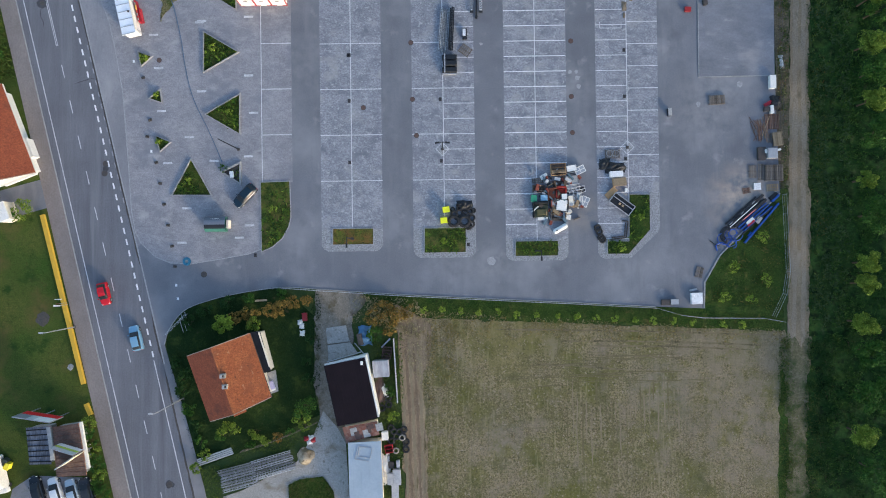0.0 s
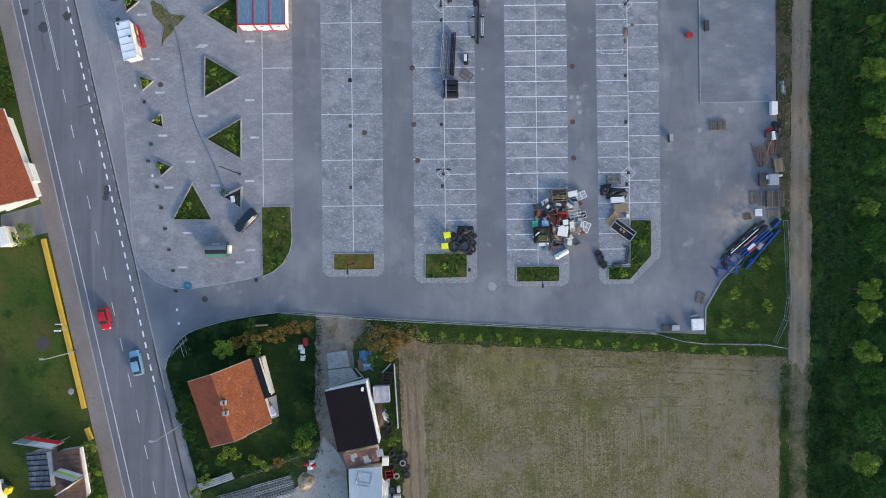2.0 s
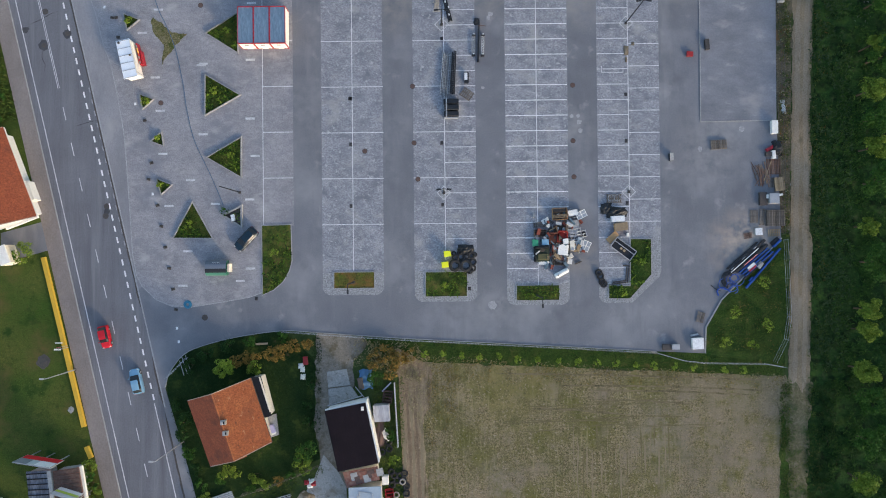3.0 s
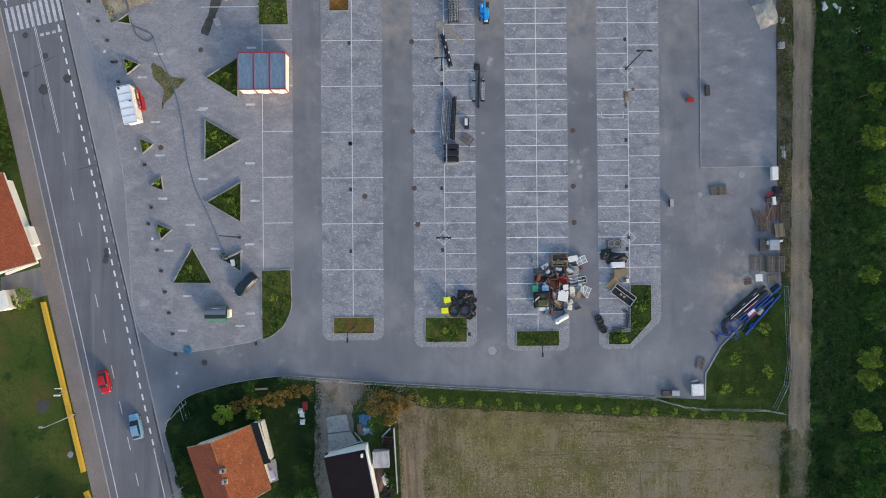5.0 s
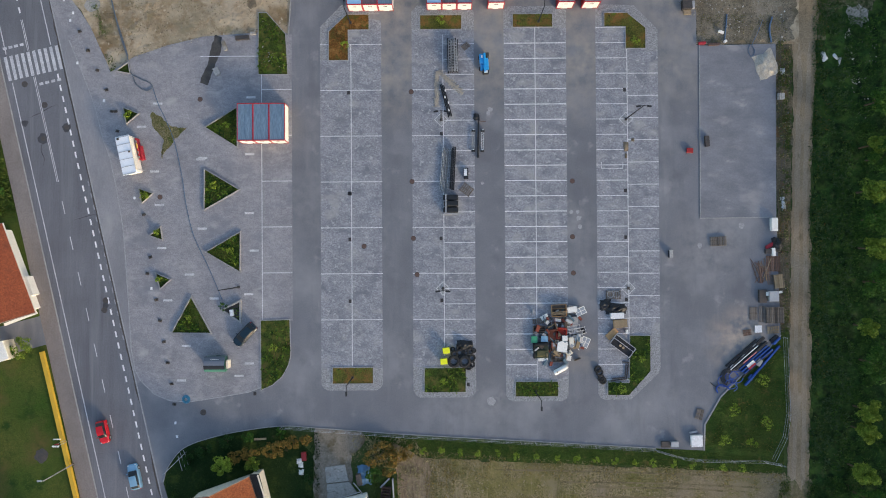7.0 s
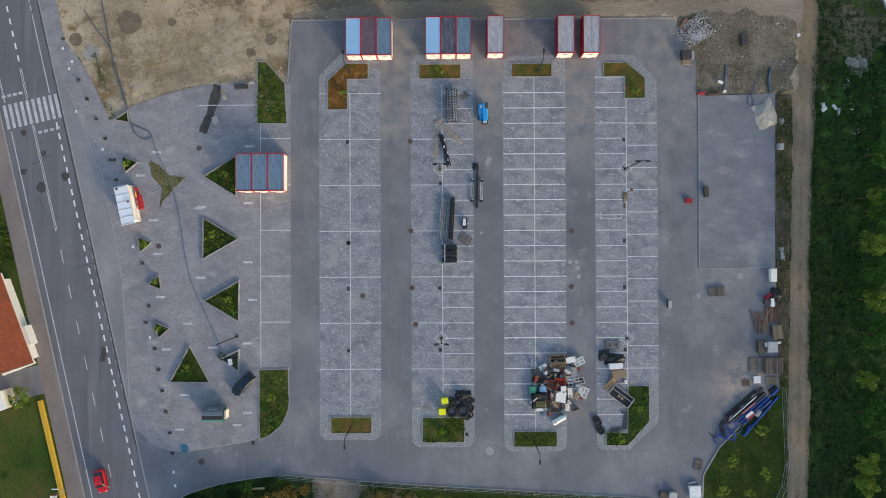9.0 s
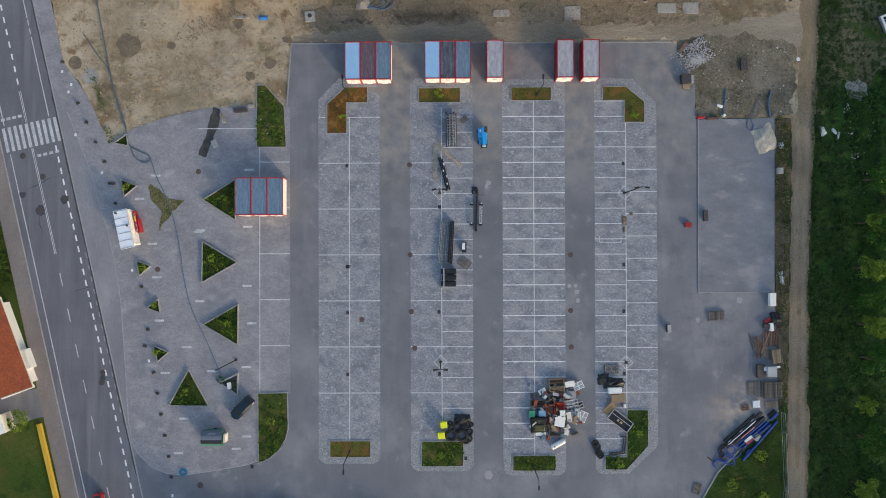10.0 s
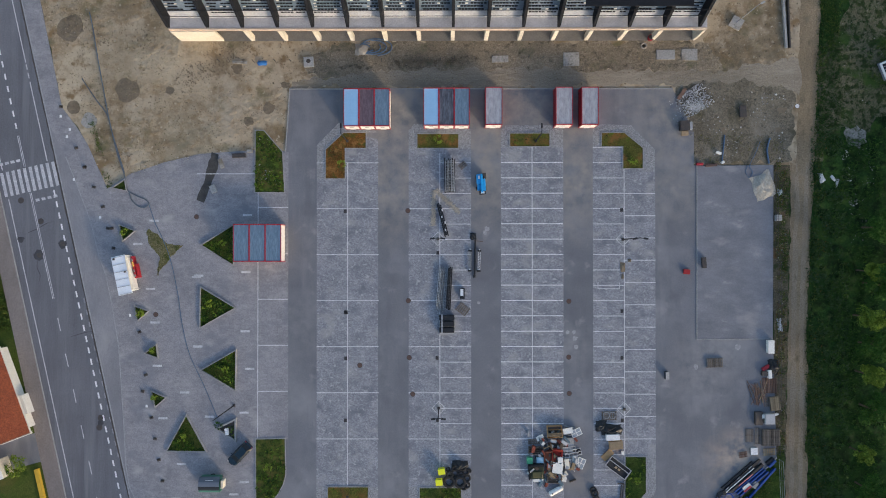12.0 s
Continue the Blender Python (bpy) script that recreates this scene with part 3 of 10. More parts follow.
def tufts(poly, per_m2, low, high, rng, z=0.0, blades=3, lean=1.4, clump=0.0):
    """Many small crossed leaves rooted inside a plan outline, as one mesh."""
    xs, ys = [p[0] for p in poly], [p[1] for p in poly]
    count = int((max(xs) - min(xs)) * (max(ys) - min(ys)) * per_m2 * 1.7)
    x, y = rng.uniform(min(xs), max(xs), count), rng.uniform(min(ys), max(ys), count)
    keep = inside(x, y, poly)
    if clump:
        patch = np.array([noise.noise(Vector((p * 0.45, q * 0.45, 3.3))) + 0.6 * noise.noise(Vector((p * 1.3, q * 1.3, 8.1))) for p, q in zip(x, y)])
        keep &= patch * clump > rng.uniform(-0.5, 0.5, count)
    x, y = np.repeat(x[keep], blades), np.repeat(y[keep], blades)
    k = len(x)
    h, a = 0.62 * rng.uniform(low, high, k), rng.uniform(0, 2 * math.pi, k)
    w = h * rng.uniform(0.25, 0.45, k)
    out = h * rng.uniform(0.2, lean, k)
    dx, dy = np.cos(a), np.sin(a)
    v = np.empty((k, 4, 3))
    v[:, 0] = np.stack([x - dy * w / 2, y + dx * w / 2, np.full(k, z)], 1)
    v[:, 1] = np.stack([x + dy * w / 2, y - dx * w / 2, np.full(k, z)], 1)
    v[:, 2] = np.stack([x + dx * out + dy * w * 0.4, y + dy * out - dx * w * 0.4, z + h * 0.8], 1)
    v[:, 3] = np.stack([x + dx * out * 1.3 - dy * w * 0.3, y + dy * out * 1.3 + dx * w * 0.3, z + h], 1)
    return quads(v)


def quads(v):
    k = len(v)
    me = bpy.data.meshes.new("leaves")
    me.vertices.add(4 * k)
    me.vertices.foreach_set("co", v.reshape(-1))
    me.loops.add(4 * k)
    me.loops.foreach_set("vertex_index", np.arange(4 * k))
    me.polygons.add(k)
    me.polygons.foreach_set("loop_start", np.arange(0, 4 * k, 4))
    me.update(calc_edges=True)
    return me


def crown_mesh(rng, radius, height, base, leaves, size, lumps=24):
    """A crown of leaves gathered in uneven clumps."""
    ang, rad = rng.uniform(0, 2 * math.pi, lumps), radius * np.sqrt(rng.uniform(0.05, 0.75, lumps))
    cx, cy = rad * np.cos(ang), rad * np.sin(ang)
    cz = base + height * (0.35 + 0.55 * rng.uniform(0, 1, lumps) * (1 - (rad / radius) ** 2 * 0.7))
    cr = radius * rng.uniform(0.24, 0.42, lumps)
    pick = rng.integers(0, lumps, leaves)
    d = rng.normal(size=(leaves, 3))
    d /= np.linalg.norm(d, axis=1)[:, None]
    d[:, 2] = np.where(d[:, 2] < -0.3, -d[:, 2], d[:, 2])
    s = rng.uniform(0.55, 1.08, leaves) ** 0.6
    c = np.stack([cx[pick], cy[pick], cz[pick]], 1) + d * (cr[pick] * s)[:, None] * np.array([1, 1, 0.8])
    n = d + rng.normal(size=(leaves, 3)) * 0.7
    n /= np.linalg.norm(n, axis=1)[:, None]
    u = np.cross(n, rng.normal(size=(leaves, 3)))
    u /= np.linalg.norm(u, axis=1)[:, None]
    w = np.cross(n, u)
    z = (size * rng.uniform(0.6, 1.3, leaves))[:, None]
    v = np.stack([c - u * z * 0.5, c + w * z * 0.32 - u * z * 0.05, c + u * z * 0.5, c - w * z * 0.32 - u * z * 0.05], 1)
    return quads(v)


def crown_part(name, me, material, parent):
    me.materials.append(material)
    ob = new(name, me)
    ob.parent = parent
    return ob


def tree(name, x, y, height, radius, rng, material, label, group, size=0.34, leaves=2600, category="tree"):
    t = thing(name, pose(x, y, 0), label, category, group)
    bm = bmesh.new()
    lean = (rng.uniform(-0.3, 0.3), rng.uniform(-0.3, 0.3), height * 0.6)
    rod(bm, (0, 0, -0.1), lean, 0.035 * height * 0.6 + 0.03, 0.05, n=8)
    for k in range(5):
        a = k * 1.3 + rng.uniform(0, 0.6)
        f = rng.uniform(0.35, 0.8)
        p = Vector(lean) * f
        rod(bm, p, p + Vector((math.cos(a) * radius * 0.32, math.sin(a) * radius * 0.32, height * 0.12)), 0.010 * height, 0.02, n=6)
    part("trunk", bm, M["bark"], t)
    crown_part("crown", crown_mesh(rng, radius, height * 0.7, height * 0.3, leaves, size), material, t)
    return t


def shrub(name, x, y, radius, height, rng, material, label, group, size=0.22, leaves=500):
    t = thing(name, pose(x, y, 0), label, "shrub", group)
    stem = mesh_of("stem", rods(((0.04, 0, -0.05), (radius * 0.6, 0, height * 0.6), 0.03, 0.012), n=5), M["bark"])
    for k in range(3):
        share("stem", stem, t, pose(0, 0, 0, 0, 0, 120 * k + 20))
    crown_part("crown", crown_mesh(rng, radius, height * 0.8, height * 0.1, leaves, size, 11), material, t)
    return t


# ---- the ground ----
bm = bmesh.new()
bmesh.ops.create_grid(bm, x_segments=40, y_segments=40, size=2000)
ground = structure("ground", bm, M["grass_wild"], "rough grass land reaching the horizon", "ground")
ground.location.z = -0.12


def sheet(name, points, top, material, label, category):
    return structure(name, prism(points, -0.3, top), material, label, category)


ROAD_DIR = (Vector((-50.49, -40.09)) - Vector((-68.7, 41.58))).normalized()
ROAD_N = Vector((-ROAD_DIR.y, ROAD_DIR.x))      # to the east of the road
EDGE_W = Vector((-68.7, 41.58))                     # a point on the western edge line


def along(d, s):
    """A plan point s metres down the road and d metres east of its western edge line."""
    p = EDGE_W + ROAD_DIR * s + ROAD_N * d
    return (p.x, p.y)


ROAD_EAST = 8.92
sheet("road", [along(-1.1, -400), along(ROAD_EAST, -400), along(ROAD_EAST, 400), along(-1.1, 400)], -0.02, M["road"], "grey two-lane asphalt road with worn wheel tracks", "road")
sheet("sidewalk_west", [along(-3.9, -400), along(-1.25, -400), along(-1.25, 400), along(-3.9, 400)], 0.06, M["sidewalk"], "brownish asphalt pavement beside the road", "pavement")
structure("kerb_west", strip([along(-1.18, -400), along(-1.18, 400)], 0.15, -0.2, 0.10), M["kerb"], "weathered concrete kerb", "kerb")
sheet("lawn_west", [along(-3.95, -90), along(-3.95, 400), along(-90, 400), along(-90, -90)], -0.01, M["lawn"], "wide mown lawn with dry patches", "lawn")

lot_south = curve_through([(-46.01, -15.23), (-45.16, -12.66), (-42.72, -9.74), (-38.64, -8.13), (-33.08, -6.91), (-26.61, -6.16), (-21.07, -6.51), (-13.7, -7.07), (-4.48, -7.74), (19.44, -9.16), (34.14, -10.08)], 5)
lot = lot_south + [(42.03, -10.46), (42.2, -6.24), (44.75, -1.85), (54.66, 8.14), (54.18, 27.37), (54.4, 55.61), (41.43, 55.62),
                   (41.45, 60.98), (37.98, 68.19), (-24.55, 68.18), (-25.27, 58), (-30.27, 58.19), (-39.43, 57.45), (-50.63, 54.32),
                   (-54.42, 51.91), (-57.75, 59.3), (-59.4, 61.9), (-61.9, 65.26), (-65.62, 82.93), along(11.8, -95), along(ROAD_EAST, -95), along(ROAD_EAST, 60.4)]
sheet("car_park", lot, 0.0, M["asphalt"], "grey asphalt car park with dusty patches", "car park")
plaza = [along(11.85, -90), (-65.62, 82.93), (-61.9, 65.26), (-59.4, 61.9), (-57.75, 59.3), (-54.42, 51.91), (-50.63, 54.32), (-45.17, 56.16), (-39.43, 57.55), (-30.27, 58.19), (-29.75, 57.8), (-24.75, 57.8), (-24.75, 11.0), (-29.75, 11.0), (-29.75, 0.2),
         (-32.09, -0.65), (-36.72, -1.42), (-41.82, -2.18), (-44.87, -1.96), (-47.36, -0.91), (-49.66, 1.32), (-50.58, 3.16), (-51.21, 6.86), (-51.56, 13.32), (-52.01, 19.79), (-52.18, 22.56), (-52.54, 26.72), (-53.09, 29.97), (-53.73, 33.68), (-54.64, 37.85),
         (-55.75, 40.9), (-56.94, 45.76), (-57.86, 48.55), (-58.78, 50.88), (-59.98, 53.96), (-61.28, 57.13), along(9.12, -19), along(9.12, -90)]
sheet("plaza", plaza, 0.025, M["plaza"], "pale grey block-paved forecourt", "paving")
M["apron"] = surface("apron asphalt", (0.205, 0.205, 0.225), (0.262, 0.258, 0.275), (0.165, 0.165, 0.185), 0.25, 3.0, 0.85, 0.15, amount=0.35, cloud=0.12, speck=0.1, stretch=(1.0, 0.4, 1), patches=[((0.30, 0.295, 0.305), 0.3, 0.56, 0.72)])
sheet("apron", [along(9.13, -18.8), along(9.13, 44)] + plaza[20:-2], 0.006, M["apron"], "pale asphalt apron between road and forecourt", "pavement")
sheet("concrete_slab", [(41.89, 55.44), (54.22, 55.7), (54.08, 27.37), (41.79, 27.27)], 0.07, M["slab"], "bare grey concrete slab with stains", "slab")

# ---- fields, verges and tracks ----
sheet("field", ragged([(-4.08, -11.3), (10.19, -11.9), (28.56, -12.8), (55.2, -14.1), (56.8, -45), (57, -120), (-3.35, -40.74), (-3.5, -120)], 0.7), -0.06, M["field"], "dry stubble field with faint rows", "field")
sheet("verge_south", ragged(lot_south[28:] + [(42.03, -10.55), (54.77, -11.64), (54.71, -14.3), (28.56, -12.95), (-4.08, -11.4), (-8.19, -9.26), (-13.71, -8.27)], 0.35), -0.04, M["verge"], "green verge between car park and field", "verge")
sheet("verge_east", [(42.03, -10.74), (42.38, -6.24), (44.93, -1.95), (54.85, 8.05), (55.58, 8.04), (54.92, -13.75), (54.76, -12.1)], -0.01, M["verge"], "grassy wedge with planted saplings", "verge")
sheet("field_track", ragged(curve_through([(-7.88, -13.87), (-7.75, -18.47), (-7.48, -25.83), (-7.2, -33.17), (-6.94, -41.43), (-4.5, -120)]) + [(-1.2, -120), (-3.44, -40.55), (-3.48, -29.55), (-3.75, -22.2), (-2.25, -13.02), (-4.97, -9.76), (-8.19, -9.26)], 0.7), -0.05, M["field_track"], "rutted dirt track beside the field", "track")
TRACK_W = [(55.7, -45), (55.3, -30), (55.1, -22), (55.43, -15.6), (55.79, -0.9), (56.2, 10), (56.35, 18), (56.65, 28), (56.8, 38), (57.1, 48), (57.0, 56), (57.3, 64), (58.1, 75), (58.4, 84), (58.6, 130)]
TRACK_E = [(57.9, -45), (58.35, -30), (58.7, -22), (59.01, -15.6), (59.44, -0.9), (59.5, 10), (59.72, 18), (59.72, 28), (60.0, 38), (60.6, 48), (61.0, 56), (61.45, 64), (61.8, 75), (62.2, 84), (63.5, 130)]
M["grass_track"] = surface("overgrown track", (0.13, 0.115, 0.066), (0.18, 0.15, 0.098), (0.06, 0.07, 0.026), 0.4, 2.5, 0.95, 0.9, amount=0.6, cloud=0.15, speck=0.4, patches=[((0.045, 0.07, 0.02), 0.5, 0.50, 0.66), ((0.20, 0.165, 0.115), 0.45, 0.58, 0.72)])
sheet("overgrown_track", ragged([(54.9, -17.5), (56.4, -15.5), (57.6, -17.0), (59.2, -15.2), (58.9, -22), (58.5, -32), (58.2, -60), (55.2, -60), (55.2, -30)], 0.8, 0.5), -0.024, M["grass_track"], "grassy end of the dirt road", "track")
sheet("dirt_road", ragged(curve_through(TRACK_W, 4) + curve_through(TRACK_E, 4)[::-1], 0.35, 0.5), -0.03, M["track"], "pale dirt road with wheel ruts", "track")
sheet("building_site", ragged([(-65.62, 82.93), (-61.9, 65.26), (-59.4, 61.9), (-57.75, 59.3), (-54.42, 51.82), (-50.63, 54.22), (-39.43, 57.36), (-30.27, 58.09), (-25.18, 58), (-24.55, 68.28), (37.98, 68.28), (41.45, 60.98), (41.43, 55.72), (58.0, 55.7), (58.9, 82.68), (59.5, 130), (-75, 130), (-67, 92)], 0.25), -0.015, M["soil"], "bare brown earth of a building site", "soil")
# Meadow surface with the shade along the trees in its colour.
sheet("meadow_east", ragged([(60.4, 40.58), (61.02, 73.42), (64, 130), (260, 130), (260, -160), (56, -160), (54.25, -41.23), (54.54, -19.25), (55.11, -18.34), (59.36, -6.46)], 0.9), -0.07, M["meadow_shade"], "rough green meadow with tree shade in its colour", "meadow")
sheet("field_margin", ragged([(54.33, -21.09), (55.44, -20.18), (55.88, -26.6), (56.11, -33.93), (56.23, -43.08), (53.39, -43.05), (53.8, -30.24)], 0.5, 0.35), -0.045, M["verge"], "grassy margin between the field and the dirt road", "verge")
M["fence_strip"] = surface("littered strip", (0.115, 0.095, 0.062), (0.155, 0.128, 0.09), (0.06, 0.055, 0.034), 0.6, 3.0, 0.95, 0.9, amount=0.6, cloud=0.15, speck=0.4, patches=[((0.05, 0.06, 0.024), 0.5, 0.52, 0.66), ((0.15, 0.085, 0.04), 0.45, 0.58, 0.70), ((0.25, 0.24, 0.225), 1.2, 0.64, 0.72)])
sheet("fence_strip", ragged([(54.3, 9), (54.3, 55.6), (57.1, 55.6), (56.9, 40), (56.5, 26), (56.2, 9)], 0.3), -0.028, M["fence_strip"], "littered brown strip along the fence", "soil")
sheet("weed_bank", ragged([(61.67, 74.35), (65.64, 77.12), (66.59, 82.67), (74, 99), (92, 99), (92, 60), (73.38, 65.09), (70.14, 60.94), (65.55, 61.87), (63.7, 59.57), (62.02, 54.96), (61.29, 54.96)], 1.6), -0.062, M["weed_bank"], "mottled weedy ground beside the dirt road", "verge")
sheet("driveway", ragged([(-21.07, -6.51), (-13.7, -7.07), (-12.79, -8.28), (-15.13, -11.01), (-15.22, -18.38), (-19.83, -18.78), (-18.99, -25.68), (-20.57, -27.04), (-21.63, -22.89), (-21.17, -14.62)], 0.6), -0.03, M["gravel"], "grey gravel driveway", "driveway")
sheet("driveway_end", ragged([(-21.5, -19.5), (-15.3, -18.2), (-16.4, -31.8), (-18.2, -30.2), (-20.9, -27.6)], 0.4), -0.032, M["gravel"], "grey gravel beside the dark shed", "driveway")
sheet("yard", [(-20.2, -26.41), (-17.92, -29.1), (-16.57, -31.68), (-16.05, -41.78), (-16.12, -47.73), (-34.45, -49.36), (-36.66, -40.16), (-33.42, -39.1), (-24.62, -34.62), (-21.81, -30.24)], -0.02, M["yard"], "pale concrete yard", "yard")
garden_poly = lot_south[2:26] + [(-21.49, -10.93), (-21.63, -22.89), (-20.76, -27.04), (-32.43, -32.41), (-40.58, -35.53), (-42.54, -29.07), (-45.56, -16.61)]
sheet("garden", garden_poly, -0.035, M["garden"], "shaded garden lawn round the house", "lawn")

M["furrow"] = surface("damp furrow", (0.115, 0.097, 0.055), (0.15, 0.128, 0.075), (0.09, 0.085, 0.04), 0.6, 4.0, 0.95, 0.9, cloud=0.2, speck=0.6, patches=[((0.18, 0.145, 0.09), 0.5, 0.42, 0.56)])
for k, (xa, xb, y) in enumerate(((8, 52, -14.9), (18, 53, -16.6), (23, 50, -17.3), (24, 41, -18.8), (13, 30, -20.4))):
    sheet("furrow", ribbon([(xa, y + 0.032 * (53 - xa)), ((xa + xb) / 2, y + 0.028 * (53 - xa) / 2 + 0.3), (xb, y)], 0.3, k + 11), -0.056, M["furrow"], "faint dark furrow in the stubble", "furrow")

for k, f in enumerate((0.3, 0.72)):
    middle = [(a[0] + (b[0] - a[0]) * f, a[1]) for a, b in zip(TRACK_W, TRACK_E)]
    sheet("wheel_track", ribbon(curve_through(middle[2:11], 4), 0.75, k + 2), -0.026, M["track_pale"], "paler worn wheel track in the dirt road", "track")

# ---- parking bays: paving, painted lines ----
COLS = {"b": -15.05, "c": 0.0, "d": 15.05, "e": 30.05}


def bay(name, pts, label):
    return sheet(name, pts, 0.02, M["paver"], label, "paving")


def line_mesh(length, along_y=False, width=0.12, paint_name="bay_line"):
    if along_y:
        return mesh_of("line", boxes((-width / 2, -length / 2, 0, width / 2, length / 2, 0.008)), M[paint_name])
    return mesh_of("line", boxes((-length / 2, -width / 2, 0, length / 2, width / 2, 0.008)), M[paint_name])


LINE_HALF = line_mesh(5.0)
LINE_FRESH = line_mesh(5.0, width=0.13, paint_name="line")
LINE_FULL = line_mesh(10.1)
paving_b = bay("paving_b", [(-20.1, 0.6), (-19.7, -0.1), (-19.0, -0.45), (-11.2, -0.45), (-10.5, -0.1), (-10.1, 0.6), (-10.1, 60.0), (-13.5, 60.6), (-17.0, 61.6), (-19.9, 58.7), (-20.1, 53)], "grey block paving of a double parking row")
paving_c = bay("paving_c", [(-5.1, -0.6), (-4.7, -1.3), (-4.0, -1.65), (4.0, -1.65), (4.7, -1.3), (5.1, -0.6), (5.1, 60.2), (4.2, 61.0), (-4.2, 61.0), (-5.1, 60.2)], "grey block paving of a double parking row")
paving_d = bay("paving_d", [(9.95, -1.3), (10.35, -2.0), (11.05, -2.35), (19.05, -2.35), (19.75, -2.0), (20.15, -1.3), (20.15, 60.0), (19.4, 61.2), (10.8, 61.2), (9.95, 60.0)], "grey block paving of a double parking row")
paving_e = bay("paving_e", [(24.95, -1.2), (25.3, -1.8), (26.0, -2.15), (30.3, -2.15), (34.7, 2.0), (35.1, 2.9), (35.1, 56.5), (31.0, 60.6), (25.5, 60.8), (24.95, 60.0)], "grey block paving of a double parking row")
paving_a = bay("paving_a", [(-29.7, 11.2), (-24.8, 11.2), (-24.8, 52), (-29.7, 52)], "grey block paving of a single parking row")
YB, YC, YD, YE, YF, YA = (p[1] for p in ((-15.23, 18.58), (2.29, 16.07), (12.29, 18.61), (27.23, 18.58), (32.36, 11.12), (-27.64, 26.3)))


def lines(host, me, x, y, step, first, last):
    for k in range(first, last):
        share("line", me, host, pose(x, y + step * k, 0.02))


SEAM = line_mesh(7.5, True)
lines(paving_b, LINE_FULL, COLS["b"], YB, 7.5, -1, 6)
lines(paving_b, SEAM, COLS["b"], YB - 3.75, 7.5, -1, 6)
lines(paving_c, LINE_HALF, COLS["c"] - 2.6, YB, 7.5, -1, 5)
lines(paving_c, LINE_HALF, COLS["c"] + 2.6, YC, 2.5, -3, 17)
lines(paving_c, SEAM, COLS["c"], YB - 2.2, 7.5, -1, 6)
lines(paving_d, LINE_FRESH, COLS["d"] - 2.55, YD, 2.5, -6, 16)
lines(paving_d, LINE_FRESH, COLS["d"] + 2.55, YD, 2.5, -2, 16)
lines(paving_d, SEAM, COLS["d"], YD - 0.6, 7.5, -2, 6)
lines(paving_e, LINE_HALF, COLS["e"] - 2.55, YE, 2.5, -7, 17)
lines(paving_e, LINE_HALF, COLS["e"] + 2.55, YF, 3.63, 0, 12)
lines(paving_e, SEAM, COLS["e"], YE - 2.5, 7.5, -1, 6)
share("line", line_mesh(40.5, True, 0.11), paving_a, pose(-29.7, 31.4, 0.022))
lines(paving_a, line_mesh(4.9), -27.25, YA, 7.5, -1, 4)
for name, pts in (("cobble_border", [(-20.1, 0.6), (-19.7, -0.1), (-19.0, -0.45), (-11.2, -0.45), (-10.5, -0.1), (-10.1, 0.6), (-10.1, 3.2), (-20.1, 3.2)]), ("cobble_border", [(-5.1, -0.6), (-4.7, -1.3), (-4.0, -1.65), (4.0, -1.65), (4.7, -1.3), (5.1, -0.6), (5.1, 3.3), (3.2, 3.3), (3.2, 0.5), (-3.2, 0.5), (-3.2, 3.3), (-5.1, 3.3)]),
                  ("cobble_border", [(9.95, -1.3), (10.35, -2.0), (11.05, -2.35), (19.05, -2.35), (19.75, -2.0), (20.15, -1.3), (20.15, 1.2), (9.95, 1.2)]), ("cobble_border", [(24.95, -1.2), (25.3, -1.8), (26.0, -2.15), (30.3, -2.15), (34.7, 2.0), (35.1, 2.9), (35.1, 8.6), (33.7, 8.6), (33.7, 2.4), (30.0, -1.5), (26.6, -1.5), (26.6, 1.2), (24.95, 1.2)]),
                  ("cobble_border", [(-20.1, 53.5), (-18.6, 53.5), (-18.6, 58.6), (-15.5, 61.2), (-10.1, 61.0), (-12.0, 62.4), (-16.6, 62.6), (-20.1, 59.0)]), ("cobble_border", [(-5.1, 58.4), (5.1, 58.4), (5.1, 61.4), (4.2, 62.4), (-4.2, 62.4), (-5.1, 61.4)]),
                  ("cobble_border", [(9.95, 58.6), (20.15, 58.6), (20.15, 61.4), (19.4, 62.2), (10.8, 62.2), (9.95, 61.4)]), ("cobble_border", [(24.95, 58.6), (30.0, 61.0), (33.4, 58.0), (33.4, 54.6), (35.1, 54.6), (35.1, 58.2), (31.2, 62.2), (25.6, 62.4), (24.95, 61.6)])):
    sheet(name, pts, 0.024, M["cobble"], "pale cobbled border round a planted bed", "paving")

# ---- road markings ----
road = bpy.data.objects["road"]


def mark(parent, d, s, length, width, z, me=None, turn=0.0):
    x, y = along(d, s)
    rz = math.degrees(math.atan2(-ROAD_DIR.x, ROAD_DIR.y)) + turn
    me = me or mesh_of("marking", boxes((-width / 2, -length / 2, 0, width / 2, length / 2, 0.008)), M["old_line"])
    return share("marking", me, parent, pose(x, y, z, 0, 0, rz))



def station(p):
    """Metres east of the western edge line, and metres down the road, of a plan point."""
    v = Vector(p) - EDGE_W
    return v.dot(ROAD_N), v.dot(ROAD_DIR)


CROSSING = station((-67.37, 53.39))[1]
SOLID_END = station((-63.28, 33.88))[1]
mark(road, 0, CROSSING + 2.4 + 75, 150, 0.16, -0.02)
mark(road, 0, CROSSING - 2.4 - 40, 80, 0.16, -0.02)
DASH = mesh_of("marking", boxes((-0.07, -1.1, 0, 0.07, 1.1, 0.008)), M["old_line"])
first_dash = station((-62.29, 29.68))[1]
for k in range(0, 16):
    mark(road, 3.72, first_dash + 5.98 * k, 2.2, 0.14, -0.02, DASH)
